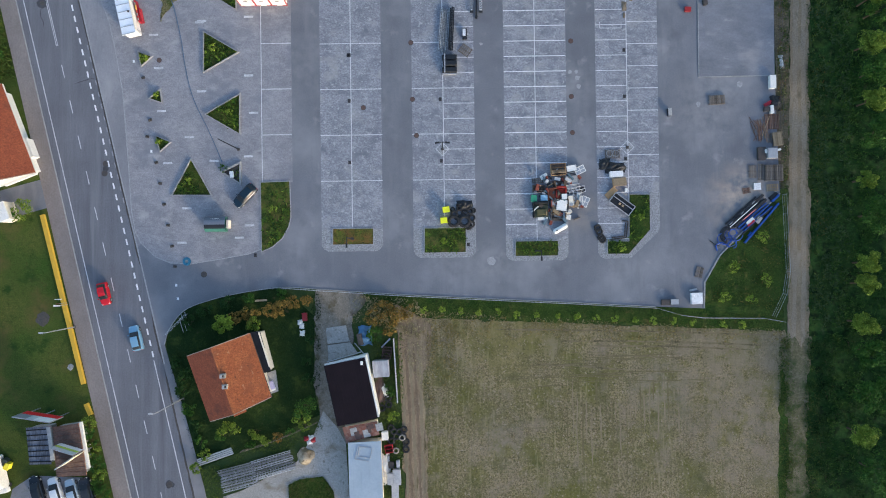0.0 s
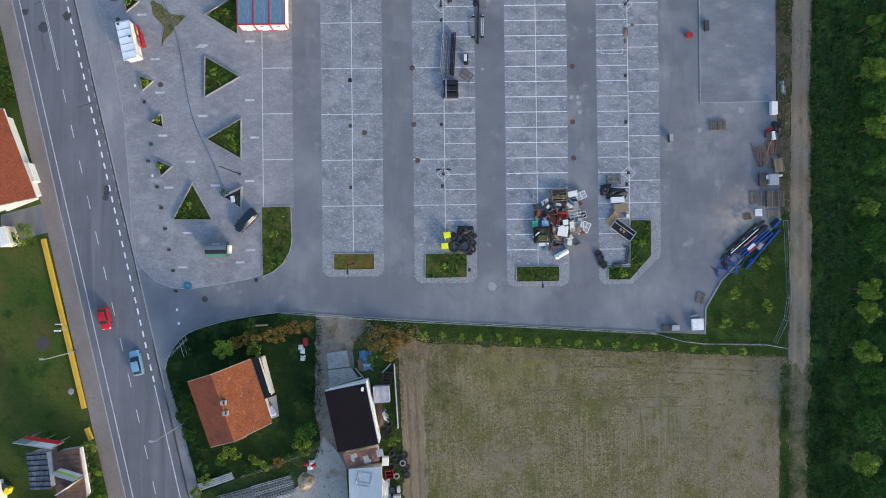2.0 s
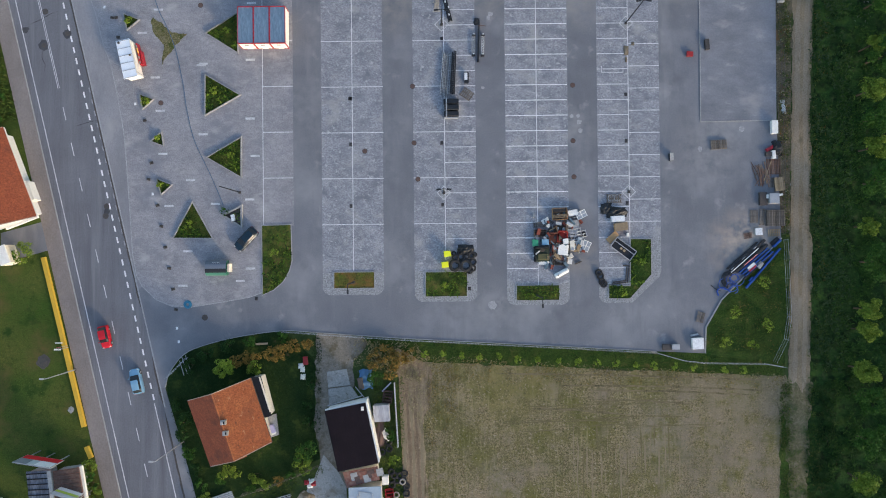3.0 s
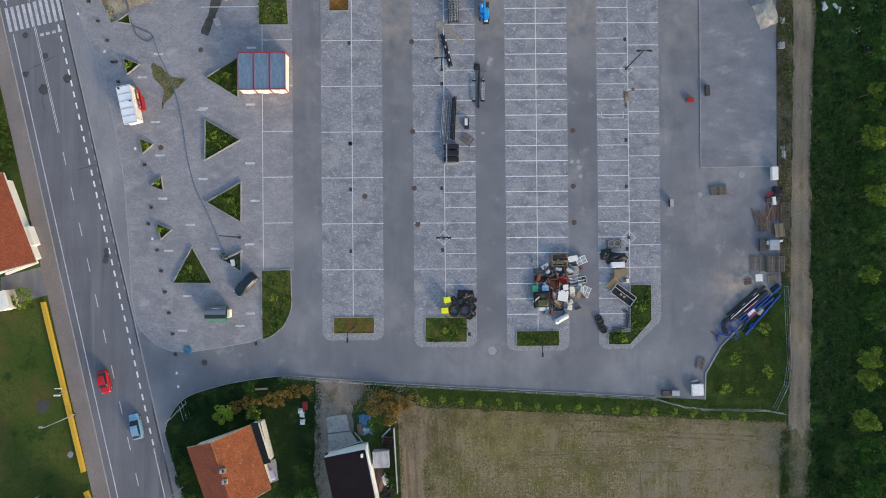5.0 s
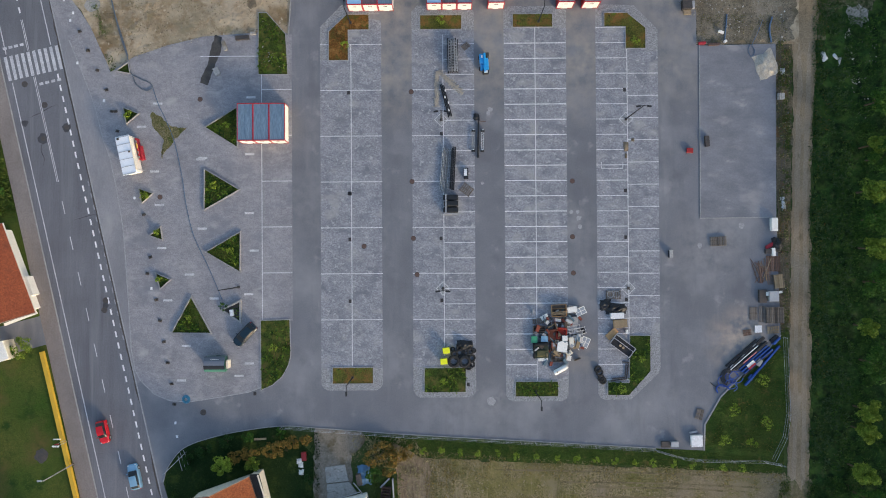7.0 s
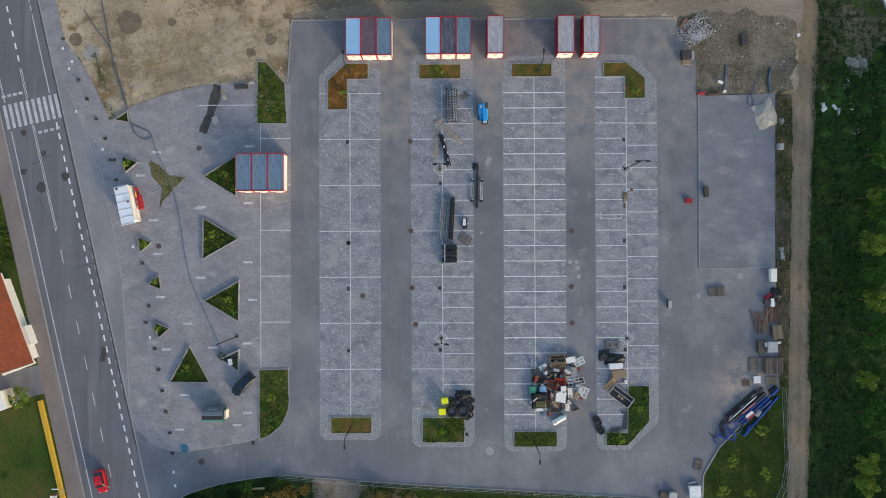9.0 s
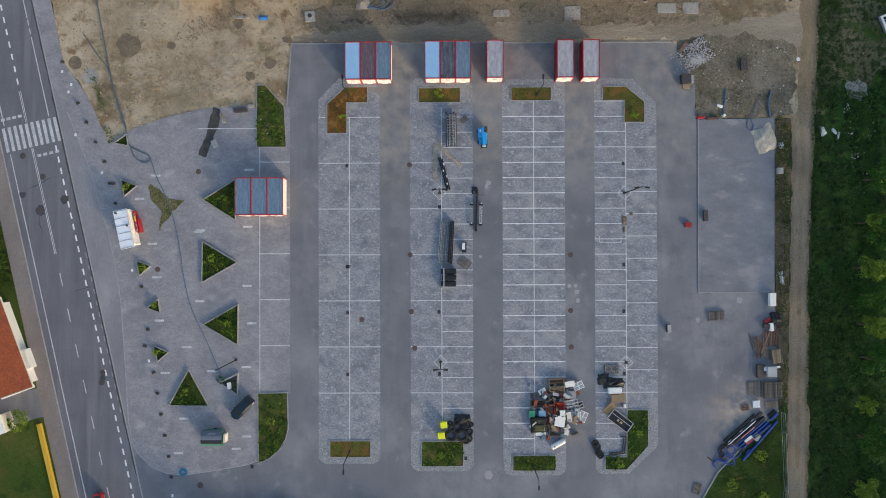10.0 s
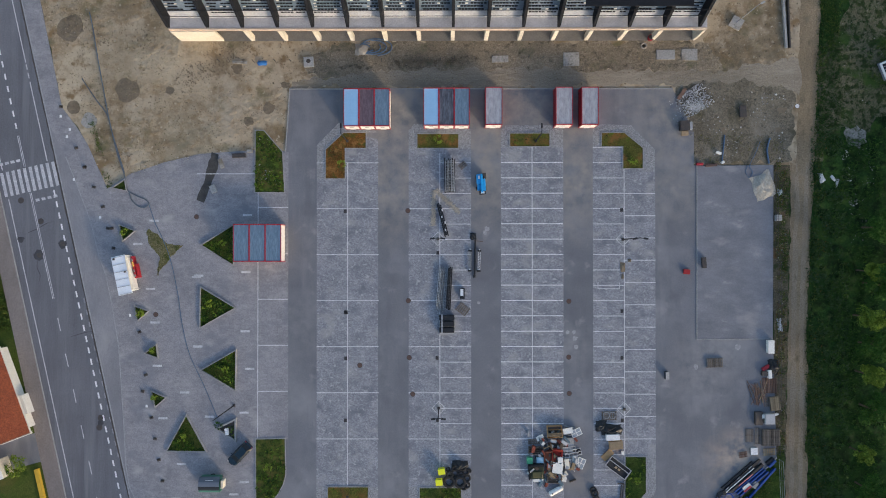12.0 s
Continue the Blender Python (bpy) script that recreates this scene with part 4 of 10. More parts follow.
for d in (3.6, 3.84):
    mark(road, d, (CROSSING + 2.2 + SOLID_END) / 2, SOLID_END - CROSSING - 2.2, 0.1, -0.02)
    mark(road, d, CROSSING - 2.2 - 2.6, 5.2, 0.1, -0.02)
SHORT = mesh_of("marking", boxes((-0.13, -0.5, 0, 0.13, 0.5, 0.008)), M["line"])
for k in range(-2, 8):
    mark(road, 3.72, CROSSING - 9.2 - 1.98 * k * 1.05 - 4, 1.0, 0.2, -0.02, SHORT)
east_dash, east_end = 8.79, 61.9
k = math.ceil((CROSSING + 2.6 - east_dash) / 1.882)
while east_dash + 1.882 * k < east_end:
    mark(road, 7.56, east_dash + 1.882 * k, 1.0, 0.24, -0.02, SHORT)
    k += 1
mark(road, 7.5, 62.5 + 60, 120, 0.16, -0.02)
mark(road, 7.5, (-26.9 + CROSSING - 2.3) / 2, 26.9 + CROSSING - 2.3, 0.16, -0.02)
mark(road, 7.5, -30.1 - 25, 50, 0.16, -0.02)
for q in (-27.9, -29.4):
    mark(road, 7.5, q, 0.9, 0.16, -0.02)
OLD_DASH = mesh_of("marking", boxes((-0.09, -0.4, 0, 0.09, 0.4, 0.006)), M["faded_line"])
for k in range(14):
    mark(road, 8.58, 10.1 + 1.985 * k, 1, 1, -0.02, OLD_DASH)
STRIPE = mesh_of("crossing_stripe", boxes((-0.26, -2.0, 0, 0.26, 2.0, 0.008)), M["old_line"])
for k in range(10):
    share("crossing_stripe", STRIPE, road, mark(road, -0.25 + 0.955 * k, CROSSING, 1, 1, -0.02, SHORT).matrix_basis.copy())
for o in [o for o in road.children if o.data == SHORT and abs(station((o.location.x, o.location.y))[1] - CROSSING) < 1.2]:
    bpy.data.objects.remove(o)
BLOCK = mesh_of("marking", boxes((-0.32, -0.22, 0, 0.32, 0.22, 0.008)), M["old_line"])
for k in range(4):
    mark(road, 4.6 + 1.0 * k, CROSSING + 3.6, 1, 1, -0.02, BLOCK)
    mark(road, 0.0 + 0.95 * k, CROSSING - 3.4, 1, 1, -0.02, BLOCK)

# ---- planters ----
rng = np.random.default_rng(4)


def planter(name, pts, label, blade, height=0.12, density=34, low=0.08, high=0.2, inset=0.97, soil="verge", wall=0.13, second="blade_olive", lush=0.6):
    t = thing(name, pose(0, 0, 0), label, "planter", "planted islands")
    part("kerb", strip(pts, wall, -0.1, height, closed=True), M["kerb"], t, "pale concrete edging")
    part("soil", prism(pts, -0.1, 0.05), M[soil], t)
    cx, cy = sum(p[0] for p in pts) / len(pts), sum(p[1] for p in pts) / len(pts)
    core = [(cx + (x - cx) * inset, cy + (y - cy) * inset) for x, y in pts]
    me = tufts(core, density, low, high, rng, 0.05)
    me.materials.append(M[blade])
    g = new("grass", me)
    g.parent = t
    tagged(g, kind="stuff")
    me = tufts(core, density * 0.5, low, high, rng, 0.06, clump=2.2)
    me.materials.append(M[second])
    g = new("groundcover", me)
    g.parent = t
    tagged(g, kind="stuff")
    if lush:
        for mat, many, small, large in (("leaf_dark", 5 * lush, 0.2, 0.5), ("leaf_bed", 5 * lush, 0.2, 0.55)):
            me = tufts(core, many, small, large, rng, 0.1, 4, clump=2.4 if mat == "leaf_bed" else 1.6)
            me.materials.append(M[mat])
            g = new("groundcover", me)
            g.parent = t
            tagged(g, kind="stuff")
    return t


planter("planter", [(-30.02, 11.06), (-25.21, 11.18), (-25.09, 5.26), (-25.48, 3.7), (-26.52, 1.86), (-28.1, 0.5), (-29.96, -0.31)], "curved grass bed edged with concrete kerb", "blade", density=6, soil="bed_green")
planter("planter", [(-18.28, 3.32), (-11.63, 3.32), (-11.66, 0.65), (-18.31, 0.64)], "rectangular bed with reddish and green grass", "blade_olive", density=6, second="blade_rust", soil="bed_mixed", lush=0)
planter("planter", [(-3.33, 3.21), (3.5, 3.21), (3.44, -0.84), (-3.38, -0.85)], "rectangular grass bed with a young shrub", "blade", density=6, soil="bed_green")
planter("planter", [(11.49, 0.89), (18.49, 0.89), (18.45, -1.6), (11.45, -1.6)], "rectangular grass bed with a lamp post", "blade", density=6, soil="bed_green")
planter("planter", [(30.11, 8.3), (33.51, 8.25), (33.51, 2.44), (29.96, -1.47), (26.46, -1.43), (26.49, 0.69), (29.99, 0.65)], "bent grass bed at the end of a parking row", "blade", density=12, soil="verge", second="blade_dark")
planter("planter", [(-18.7, 53.46), (-18.7, 58.27), (-15.75, 61.04), (-12.05, 61.04), (-12.05, 58.44), (-15.47, 58.45), (-15.46, 53.45)], "bent bed with rusty orange-brown groundcover", "blade_rust", density=6, soil="bed_rust", lush=0)
planter("planter", [(-3.73, 60.84), (3.1, 60.83), (3.1, 58.43), (-3.73, 58.44)], "rectangular bed with olive grass", "blade_olive", density=6, soil="bed_mixed", second="blade_rust", lush=0)
planter("planter", [(11.41, 60.92), (17.96, 60.91), (17.96, 58.69), (11.41, 58.7)], "rectangular bed with olive grass and a lamp post", "blade_olive", density=6, soil="bed_mixed", second="blade_rust", lush=0)
planter("planter", [(26.35, 60.99), (30.13, 60.99), (33.16, 58.49), (33.15, 55.08), (29.83, 55.08), (29.84, 58.68), (26.34, 58.68)], "bent bed with dry olive grass", "blade_olive", density=6, soil="bed_mixed", second="blade_rust", lush=0)
planter("planter", [(-30.18, 61.43), (-28.79, 61.42), (-25.73, 57.9), (-25.35, 51.24), (-30.25, 51.25)], "overgrown tapered grass bed beside the forecourt", "blade", density=6, soil="bed_green", second="blade_dry")

rubble_bed = [(-29.9, 60.6), (-28.6, 60.6), (-26.2, 57.6), (-25.9, 52.0), (-29.8, 52.0)]
TRI = "triangular raised planter with concrete rim and green plants"
for pts in ([(-39.03, 35.84), (-33.31, 32.42), (-39.1, 29.16)], [(-38.89, 22.29), (-33.2, 25.55), (-33.27, 18.97)], [(-41.28, 15.01), (-38, 9.04), (-44.48, 9.13)], [(-38.92, 42.66), (-33.66, 45.98), (-33.64, 39.33)]):
    planter("triangular_planter", pts, TRI, "blade", 0.34, 26, 0.1, 0.28, wall=0.13, inset=0.93, soil="bed_green", lush=1.0)
for pts in ([(-49.82, 32.75), (-47.51, 31.88), (-49.29, 30.33)], [(-48.04, 25.02), (-46.26, 26.48), (-45.91, 24.25)], [(-47.08, 18.89), (-44.58, 17.83), (-46.36, 16.28)], [(-52.36, 45.99), (-49.76, 44.97), (-51.79, 43.31)], [(-53.49, 52), (-51.46, 53.39), (-51.17, 51.54)]):
    planter("small_triangular_planter", pts, "small triangular planter with concrete rim", "blade", 0.34, 22, 0.12, 0.3, wall=0.11, inset=0.8, soil="bed_green")
planter("grass_patch", ragged([(-47.72, 45.16), (-46.52, 44.69), (-45.12, 43.21), (-41.88, 42.57), (-44.19, 40.72), (-46.21, 37.49), (-46.04, 40.72), (-47.44, 43.03)], 0.5, 0.35), "irregular weedy patch in the paving", "blade_olive", 0.035, 12, 0.08, 0.22, second="blade_dry", soil="bed_dry", wall=0.06, lush=0)


# ---- containers ----
def container(x, y, roof, label, length=6.06, width=2.44, group="site containers", side="white_wall"):
    """x, y: the middle of its footprint."""
    t = thing("container", pose(x, y, 0), label, "container", group)
    h, hx, hy = 2.6, width / 2, length / 2
    part("floor", boxes((-hx + 0.02, -hy + 0.02, 0.03, hx - 0.02, hy - 0.02, 0.2)), M["iron"], t)
    for name, b in (("wall", (-hx + 0.05, -hy + 0.04, 0.2, hx - 0.05, -hy + 0.10, 2.42)), ("wall", (-hx + 0.05, hy - 0.10, 0.2, hx - 0.05, hy - 0.04, 2.42)),
                    ("wall", (-hx + 0.04, -hy + 0.1, 0.2, -hx + 0.10, hy - 0.1, 2.42)), ("wall", (hx - 0.10, -hy + 0.1, 0.2, hx - 0.04, hy - 0.1, 2.42))):
        long_side = b[3] - b[0] < 0.1
        part(name, boxes(b), M[side if long_side else "white_wall"], t, "red sheet wall" if long_side and side == "red" else "white panel wall")
    bm = bmesh.new()
    box(bm, -hx + 0.09, -hy + 0.12, 2.42, hx - 0.09, hy - 0.12, 2.54)
    for k in range(1, 2):
        xx = -hx + width * k / 2
        box(bm, xx - 0.03, -hy + 0.14, 2.54, xx + 0.03, hy - 0.14, 2.565)
    part("roof", bm, M[roof], t, "ribbed metal sheet roof")
    for b in ((-hx, -hy, 2.42, hx, -hy + 0.15, h), (-hx, hy - 0.15, 2.42, hx, hy, h), (-hx, -hy + 0.15, 2.42, -hx + 0.1, hy - 0.15, h), (hx - 0.1, -hy + 0.15, 2.42, hx, hy - 0.15, h)):
        part("roof_beam", boxes(b, bevel=0.02), M["red"], t, "red steel beam")
    for sx in (-1, 1):
        for sy in (-1, 1):
            x0, x1 = sorted((sx * hx, sx * (hx - 0.14)))
            y0, y1 = sorted((sy * hy, sy * (hy - 0.14)))
            part("corner_post", boxes((x0, y0, 0, x1, y1, 2.42)), M["red"], t)
    for sy in (-1, 1):
        y0, y1 = sorted((sy * hy, sy * (hy - 0.12)))
        part("floor_beam", boxes((-hx + 0.14, y0, 0, hx - 0.14, y1, 0.18)), M["red"], t)
    door = part("door", boxes((-0.45, -hy - 0.02, 0.2, 0.45, -hy + 0.035, 2.25)), M["white_wall"], t, "white panel door")
    part("window", boxes((-0.3, -hy - 0.035, 1.75, 0.3, -hy - 0.021, 1.95)), M["glass"], door, "narrow dark window")
    part("threshold", boxes((-0.5, -hy - 0.05, 0.14, 0.5, -hy - 0.021, 0.2)), M["steel"], door)
    for k in range(5):
        part("roof_seam", boxes((-hx + 0.12, -hy + 0.8 + k * (length - 1.6) / 4 - 0.015, 2.54, hx - 0.12, -hy + 0.8 + k * (length - 1.6) / 4 + 0.015, 2.552)), M[roof], t)
    return t


LBL = "site container with red steel frame and "
for k, (roof, word) in enumerate((("roof_blue", "pale blue roof"), ("roof_brown", "stained maroon-grey roof"), ("roof_slate", "slate blue roof"))):
    container(-14.1 + 2.45 * k, 64.55, roof, LBL + word)
for k, (roof, word) in enumerate((("roof_blue", "pale blue roof"), ("roof_dark", "dark stained roof"), ("roof_slate", "slate blue roof"))):
    container(-1.36 + 2.45 * k, 64.65, roof, LBL + word)
for x in (8.75, 19.95, 24.05):
    container(x - 0.12, 64.75, "roof_grey", LBL + "streaked grey roof", width=2.7, side="red")
for k in range(3):
    container(-31.6 + 2.55 * k, 42.95, "roof_slate", LBL + "slate blue roof", 6.0, 2.54)


# ---- the terrace building under construction ----
def building():
    t = thing("terraced_building", pose(0, 0, 0), "unfinished building with cream piers and dark set-back storeys", "building")
    x0, x1, y0 = -42.3, 41.6, 76.05
    part("ground_slab", boxes((x0, y0, -0.2, x1, y0 + 26, 0.05)), M["recess_floor"], t)
    part("back_wall", boxes((x0, y0 + 3.2, 0.05, x1, y0 + 3.5, 4.1)), M["concrete"], t, "grey recessed shop front wall")
    part("end_wall", boxes((x0, y0, 0.05, x0 + 0.35, y0 + 26, 4.1)), M["plaster"], t)
    part("end_wall", boxes((x1 - 0.35, y0, 0.05, x1, y0 + 26, 4.1)), M["plaster"], t)
    part("end_wall", boxes((x0 + 0.35, y0, 0.05, x0 + 7.0, y0 + 0.35, 4.1)), M["plaster"], t, "cream plastered wall")
    pier = mesh_of("pier", boxes((-0.32, 0.02, 0.05, 0.32, 0.9, 4.1), bevel=0.03), M["plaster"])
    fin = bmesh.new()
    outline = [(0.25, 5.2), (0.25, 5.6), (2.6, 11.6), (6.0, 11.6), (6.0, 5.2)]
    a = [fin.verts.new((-0.22, y, z)) for y, z in outline]
    b = [fin.verts.new((0.22, y, z)) for y, z in outline]
    fs = [fin.faces.new(a), fin.faces.new(b[::-1])]
    for i in range(5):
        fs.append(fin.faces.new((a[i], a[(i + 1) % 5], b[(i + 1) % 5], b[i])))
    bmesh.ops.recalc_face_normals(fin, faces=fs)
    fin = mesh_of("fin", fin, M["dark_wall"])
    first = -36.0
    n = 14
    step = 5.44
    for k in range(n + 1):
        x = first + step * k
        if 0 < k < n:
            share("pier", pier, t, pose(x, y0, 0))
        share("fin", fin, t, pose(x + 0.05, y0, 0))
    share("fin", fin, t, pose(x0 + 0.25, y0, 0))
    part("lintel", boxes((x0, y0 + 0.1, 4.15, x1, y0 + 0.4, 4.8), bevel=0.03), M["parapet"], t, "cream parapet beam")
    part("terrace_slab", boxes((x0, y0 + 0.4, 4.15, x1, y0 + 26, 4.75)), M["smooth_concrete"], t, "bare pale concrete terrace floor")
    roof = bmesh.new()
    vs = [(x0, y0 + 2.0, 4.75), (x1, y0 + 2.0, 4.75), (x1, y0 + 4.4, 11.0), (x0, y0 + 4.4, 11.0)]
    back = [(x, y + 0.3, z) for x, y, z in vs]
    f = [roof.verts.new(v) for v in vs]
    g = [roof.verts.new(v) for v in back]
    fs = [roof.faces.new(f), roof.faces.new(g[::-1])]
    for i in range(4):
        fs.append(roof.faces.new((f[i], g[i], g[(i + 1) % 4], f[(i + 1) % 4])))
    bmesh.ops.recalc_face_normals(roof, faces=fs)
    def panel(ya, za, yb, zb):
        p = bmesh.new()
        lo = [p.verts.new(v) for v in ((x0, ya, za), (x1, ya, za), (x1, yb, zb), (x0, yb, zb))]
        hi = [p.verts.new((v.co.x, v.co.y + 0.06, v.co.z)) for v in lo]
        p.faces.new(lo)
        p.faces.new(hi[::-1])
        for i in range(4):
            p.faces.new((lo[i], hi[i], hi[(i + 1) % 4], lo[(i + 1) % 4]))
        bmesh.ops.recalc_face_normals(p, faces=p.faces[:])
        return p

    part("sloped_wall", roof, M["membrane"], t, "grey-blue sloped wall membrane")
    part("roof", boxes((x0, y0 + 4.4, 10.9, x1, y0 + 26, 11.2)), M["dark_wall"], t, "flat black roof")
    part("terrace_panel", panel(y0 + 1.93, 4.8, y0 + 2.43, 6.1), M["panel_grey"], t, "pale grey balcony panel")
    r2 = random.Random(3)
    slot = mesh_of("slot", boxes((-0.2, -0.07, -0.09, 0.2, 0.07, 0.09)), M["dark_wall"])
    rail = mesh_of("rail_bracket", boxes((-0.2, -0.08, -0.08, 0.2, 0.08, 0.08)), M["white_wall"])
    ends = [x0] + [first + step * k for k in range(n + 1)]
    rest = {"slot": bmesh.new(), "rail_bracket": bmesh.new()}
    for xa, xb in zip(ends, ends[1:]):
        skip = r2.random() < 0.5
        for row in range(9):
            z = 5.9 + 0.56 * row
            y = y0 + 2.0 + (z - 4.75) * 2.4 / 6.25 - 0.1
            if row == 0 and skip:
                continue
            xx = xa + 0.6 + r2.uniform(0, 0.5)
            while xx < xb - 0.5:
                run = r2.randint(3, 9)
                for q in range(run):
                    if xx > xb - 0.45:
                        break
                    bright = q in (0, run - 1) and r2.random() < 0.45 and row > 0
                    if row < 3 and not bright:
                        share("slot", slot, t, pose(xx, y, z))
                    else:
                        kind = "rail_bracket" if bright else "slot"
                        box(rest[kind], xx - 0.2, y - 0.07, z - 0.08, xx + 0.2, y + 0.07, z + 0.08)
                    xx += 0.5
                xx += r2.choice((0.3, 0.6, 1.1))
    for kind, mat in (("slot", "dark_wall"), ("rail_bracket", "white_wall")):
        tagged(part(kind, rest[kind], M[mat], t), kind="stuff")
    for z in (7.15, 9.3):
        part("cable", rods(((x0 + 0.3, y0 + 1.2, z), (40.2, y0 + 1.2, z), 0.05), n=5), M["dark_wall"], t, "black cable along the wall")
    part("canopy", boxes((21.1, y0 + 0.75, 11.62, 36.6, y0 + 20, 11.85)), M["dark_wall"], t, "black roof canopy")
    return t


building()


# ---- houses ----
def tiled_slope(parent, a, b, c, d, courses, material, label, thick=0.1):
    """Overlapping courses of tiles on the slope a-b (eave) up to d-c (ridge), under a boarded slope."""
    a, b, c, d = (Vector(p) for p in (a, b, c, d))
    n = (b - a).cross(d - a).normalized()
    if n.z < 0:
        n = -n

    def slab(p, lift):
        bm = bmesh.new()
        low = [bm.verts.new(q) for q in p]
        top = [bm.verts.new(q + n * k) for q, k in zip(p, lift)]
        bm.faces.new(top)
        bm.faces.new(low[::-1])
        for i in range(4):
            bm.faces.new((low[i], low[(i + 1) % 4], top[(i + 1) % 4], top[i]))
        bmesh.ops.recalc_face_normals(bm, faces=bm.faces[:])
        return bm

    slope = part("roof_slope", slab([a, b, c, d], [0.02] * 4), material, parent, label)
    for k in range(courses):
        f, g = k / courses, min(1.0, (k + 1.25) / courses)
        part("tile_course", slab([a.lerp(d, f), b.lerp(c, f), b.lerp(c, g), a.lerp(d, g)], [thick * 1.7, thick * 1.7, thick * 0.6, thick * 0.6]), material, slope)


def gable_house(name, sw, se, ne, nw, eave, ridge, left_tile, right_tile, label, overhang=0.35, wall="plaster", courses=26, along_y=True):
    """Ridge from the middle of sw-se to the middle of nw-ne. The corners are the eaves' corners."""
    t = thing(name, pose(0, 0, 0), label, "house")
    sw, se, ne, nw = (Vector((*p, 0)) for p in (sw, se, ne, nw))
    mid = (sw + se + ne + nw) / 4
    inner = [mid + (p - mid) * (1 - 2 * overhang / (p - mid).length) for p in (sw, se, ne, nw)]
    ms, mn = (sw + se) / 2, (nw + ne) / 2
    up, rz = Vector((0, 0, eave)), Vector((0, 0, ridge))
    bm = prism([(p.x, p.y) for p in inner], -0.1, eave)
    i_s, i_n = (inner[0] + inner[1]) / 2, (inner[3] + inner[2]) / 2
    for one, two, top in ((inner[0], inner[1], i_s), (inner[3], inner[2], i_n)):
        bm.faces.new([bm.verts.new(q) for q in (one + up, two + up, top + rz)])
    part("wall", bm, M[wall], t, "plastered wall")
    tiled_slope(t, nw + up, sw + up, ms + rz, mn + rz, courses, M[left_tile], "shaded tiled roof slope")
    tiled_slope(t, se + up, ne + up, mn + rz, ms + rz, courses, M[right_tile], "tiled roof slope")
    part("ridge", rods((ms + rz, mn + rz, 0.14)), M[right_tile], t)
    lift = Vector((0, 0, 0.14))
    for one, top in ((nw, mn), (ne, mn), (sw, ms), (se, ms)):
        part("verge_board", rods((one + up + lift, top + rz + lift, 0.07), n=6), M["verge_board"], t, "weathered pale verge board")
    return t


# The darker left tiles deepen that slope's shade by colour; same roof both sides.
house = gable_house("house", (-37.28, -26.94), (-27.7, -23.24), (-30.98, -13.14), (-40.84, -16.58), 3.2, 6.4, "tile_red", "tile_orange", "small house with orange tiled gable roof", courses=24)
shed = thing("shed", pose(0, 0, 0), "long shed with dark brown sheet roof and white walls", "shed")
pts_roof = pts = [(-19.31, -18.42), (-12.89, -17.17), (-10.97, -26.68), (-17.29, -27.93)]
part("wall", prism([(-19.13, -18.49), (-12.77, -16.97), (-10.83, -26.61), (-17.27, -27.78)], -0.1, 3.2), M["white_wall"], shed, "white rendered wall")
part("roof", prism(pts, 3.2, 3.42), M["black_sheet"], shed, "dark brown profiled roof")
lean = thing("lean_to", pose(0, 0, 0), "low lean-to roofed with rusty metal sheets", "shed")
part("roof", prism([(-16.67, -28.41), (-11.18, -27.49), (-10.85, -29.46), (-16.07, -30.92)], 2.3, 2.42), M["rusty_sheet"], lean, "patchwork of rusty sheets")
part("wall", prism([(-16.53, -28.65), (-11.3, -27.81), (-11.05, -29.43), (-16.01, -30.81)], -0.1, 2.3), M["plaster"], lean)
zinc = thing("shed", pose(0, 0, 0), "shed with pale blue-grey sheet roof", "shed")
part("roof", prism([(-15.73, -30.71), (-10.55, -30.5), (-10.18, -43.77), (-15.53, -43.71)], 2.7, 2.85), M["grey_blue_sheet"], zinc, "pale blue-grey sheet roof")
part("wall", prism([(-15.59, -30.95), (-10.75, -30.74), (-10.37, -43.5), (-15.38, -43.45)], -0.1, 2.7), M["plaster"], zinc)

# ---- lamp posts ----
def lamp(x, y, height, arms, label, colour="black_metal"):
    t = thing("lamp_post", pose(x, y, 0), label, "lamp post", "lamp posts")
    part("base", boxes((-0.22, -0.22, 0, 0.22, 0.22, 0.08)), M["iron"], t)
    part("pole", rods(((0, 0, 0.05), (0, 0, height), 0.11, 0.07)), M[colour], t)
    for ax, ay in arms:
        part("arm", rods(((0, 0, height - 0.05), (ax, ay, height), 0.06, 0.05)), M[colour], t)
        head = boxes((-0.35, -0.14, -0.06, 0.35, 0.14, 0.06), bevel=0.03)
        h = part("lamp_head", head, M[colour], t)
        h.matrix_basis = pose(ax, ay, height, 0, 0, math.degrees(math.atan2(ay, ax)))
    return t


T_ARMS = ((0.8, -0.1), (-0.8, -0.1))
for p in ((-0.2, 16.1), (-0.32, 43.66)):
    lamp(*p, 6.1, T_ARMS, "black double-headed lamp post between parking rows")
lamp(*(29.81, 43.56), 8.8, T_ARMS, "tall black double-headed lamp post")
for p in ((-15.04, 1.64), (14.73, -0.76)):
    lamp(*p, 6.2, ((0, -1.2),), "black single-arm lamp post in a planter")
for p in ((-15.1, 59.65), (15.65, 59.62)):
    lamp(*p, 6.2, ((0, 1.2),), "black single-arm lamp post in a planter")
lamp(*(-33.56, 16.51), 8.8, (), "slim black lamp pole on the forecourt")
lamp(*(-60.69, -12.18), 7.2, ((-0.6, 0),), "pale steel street lamp beside the pavement", "steel")
lamp(*(-43.05, -24.01), 9.5, ((-0.6, 0),), "pale steel street lamp beside the road", "steel")

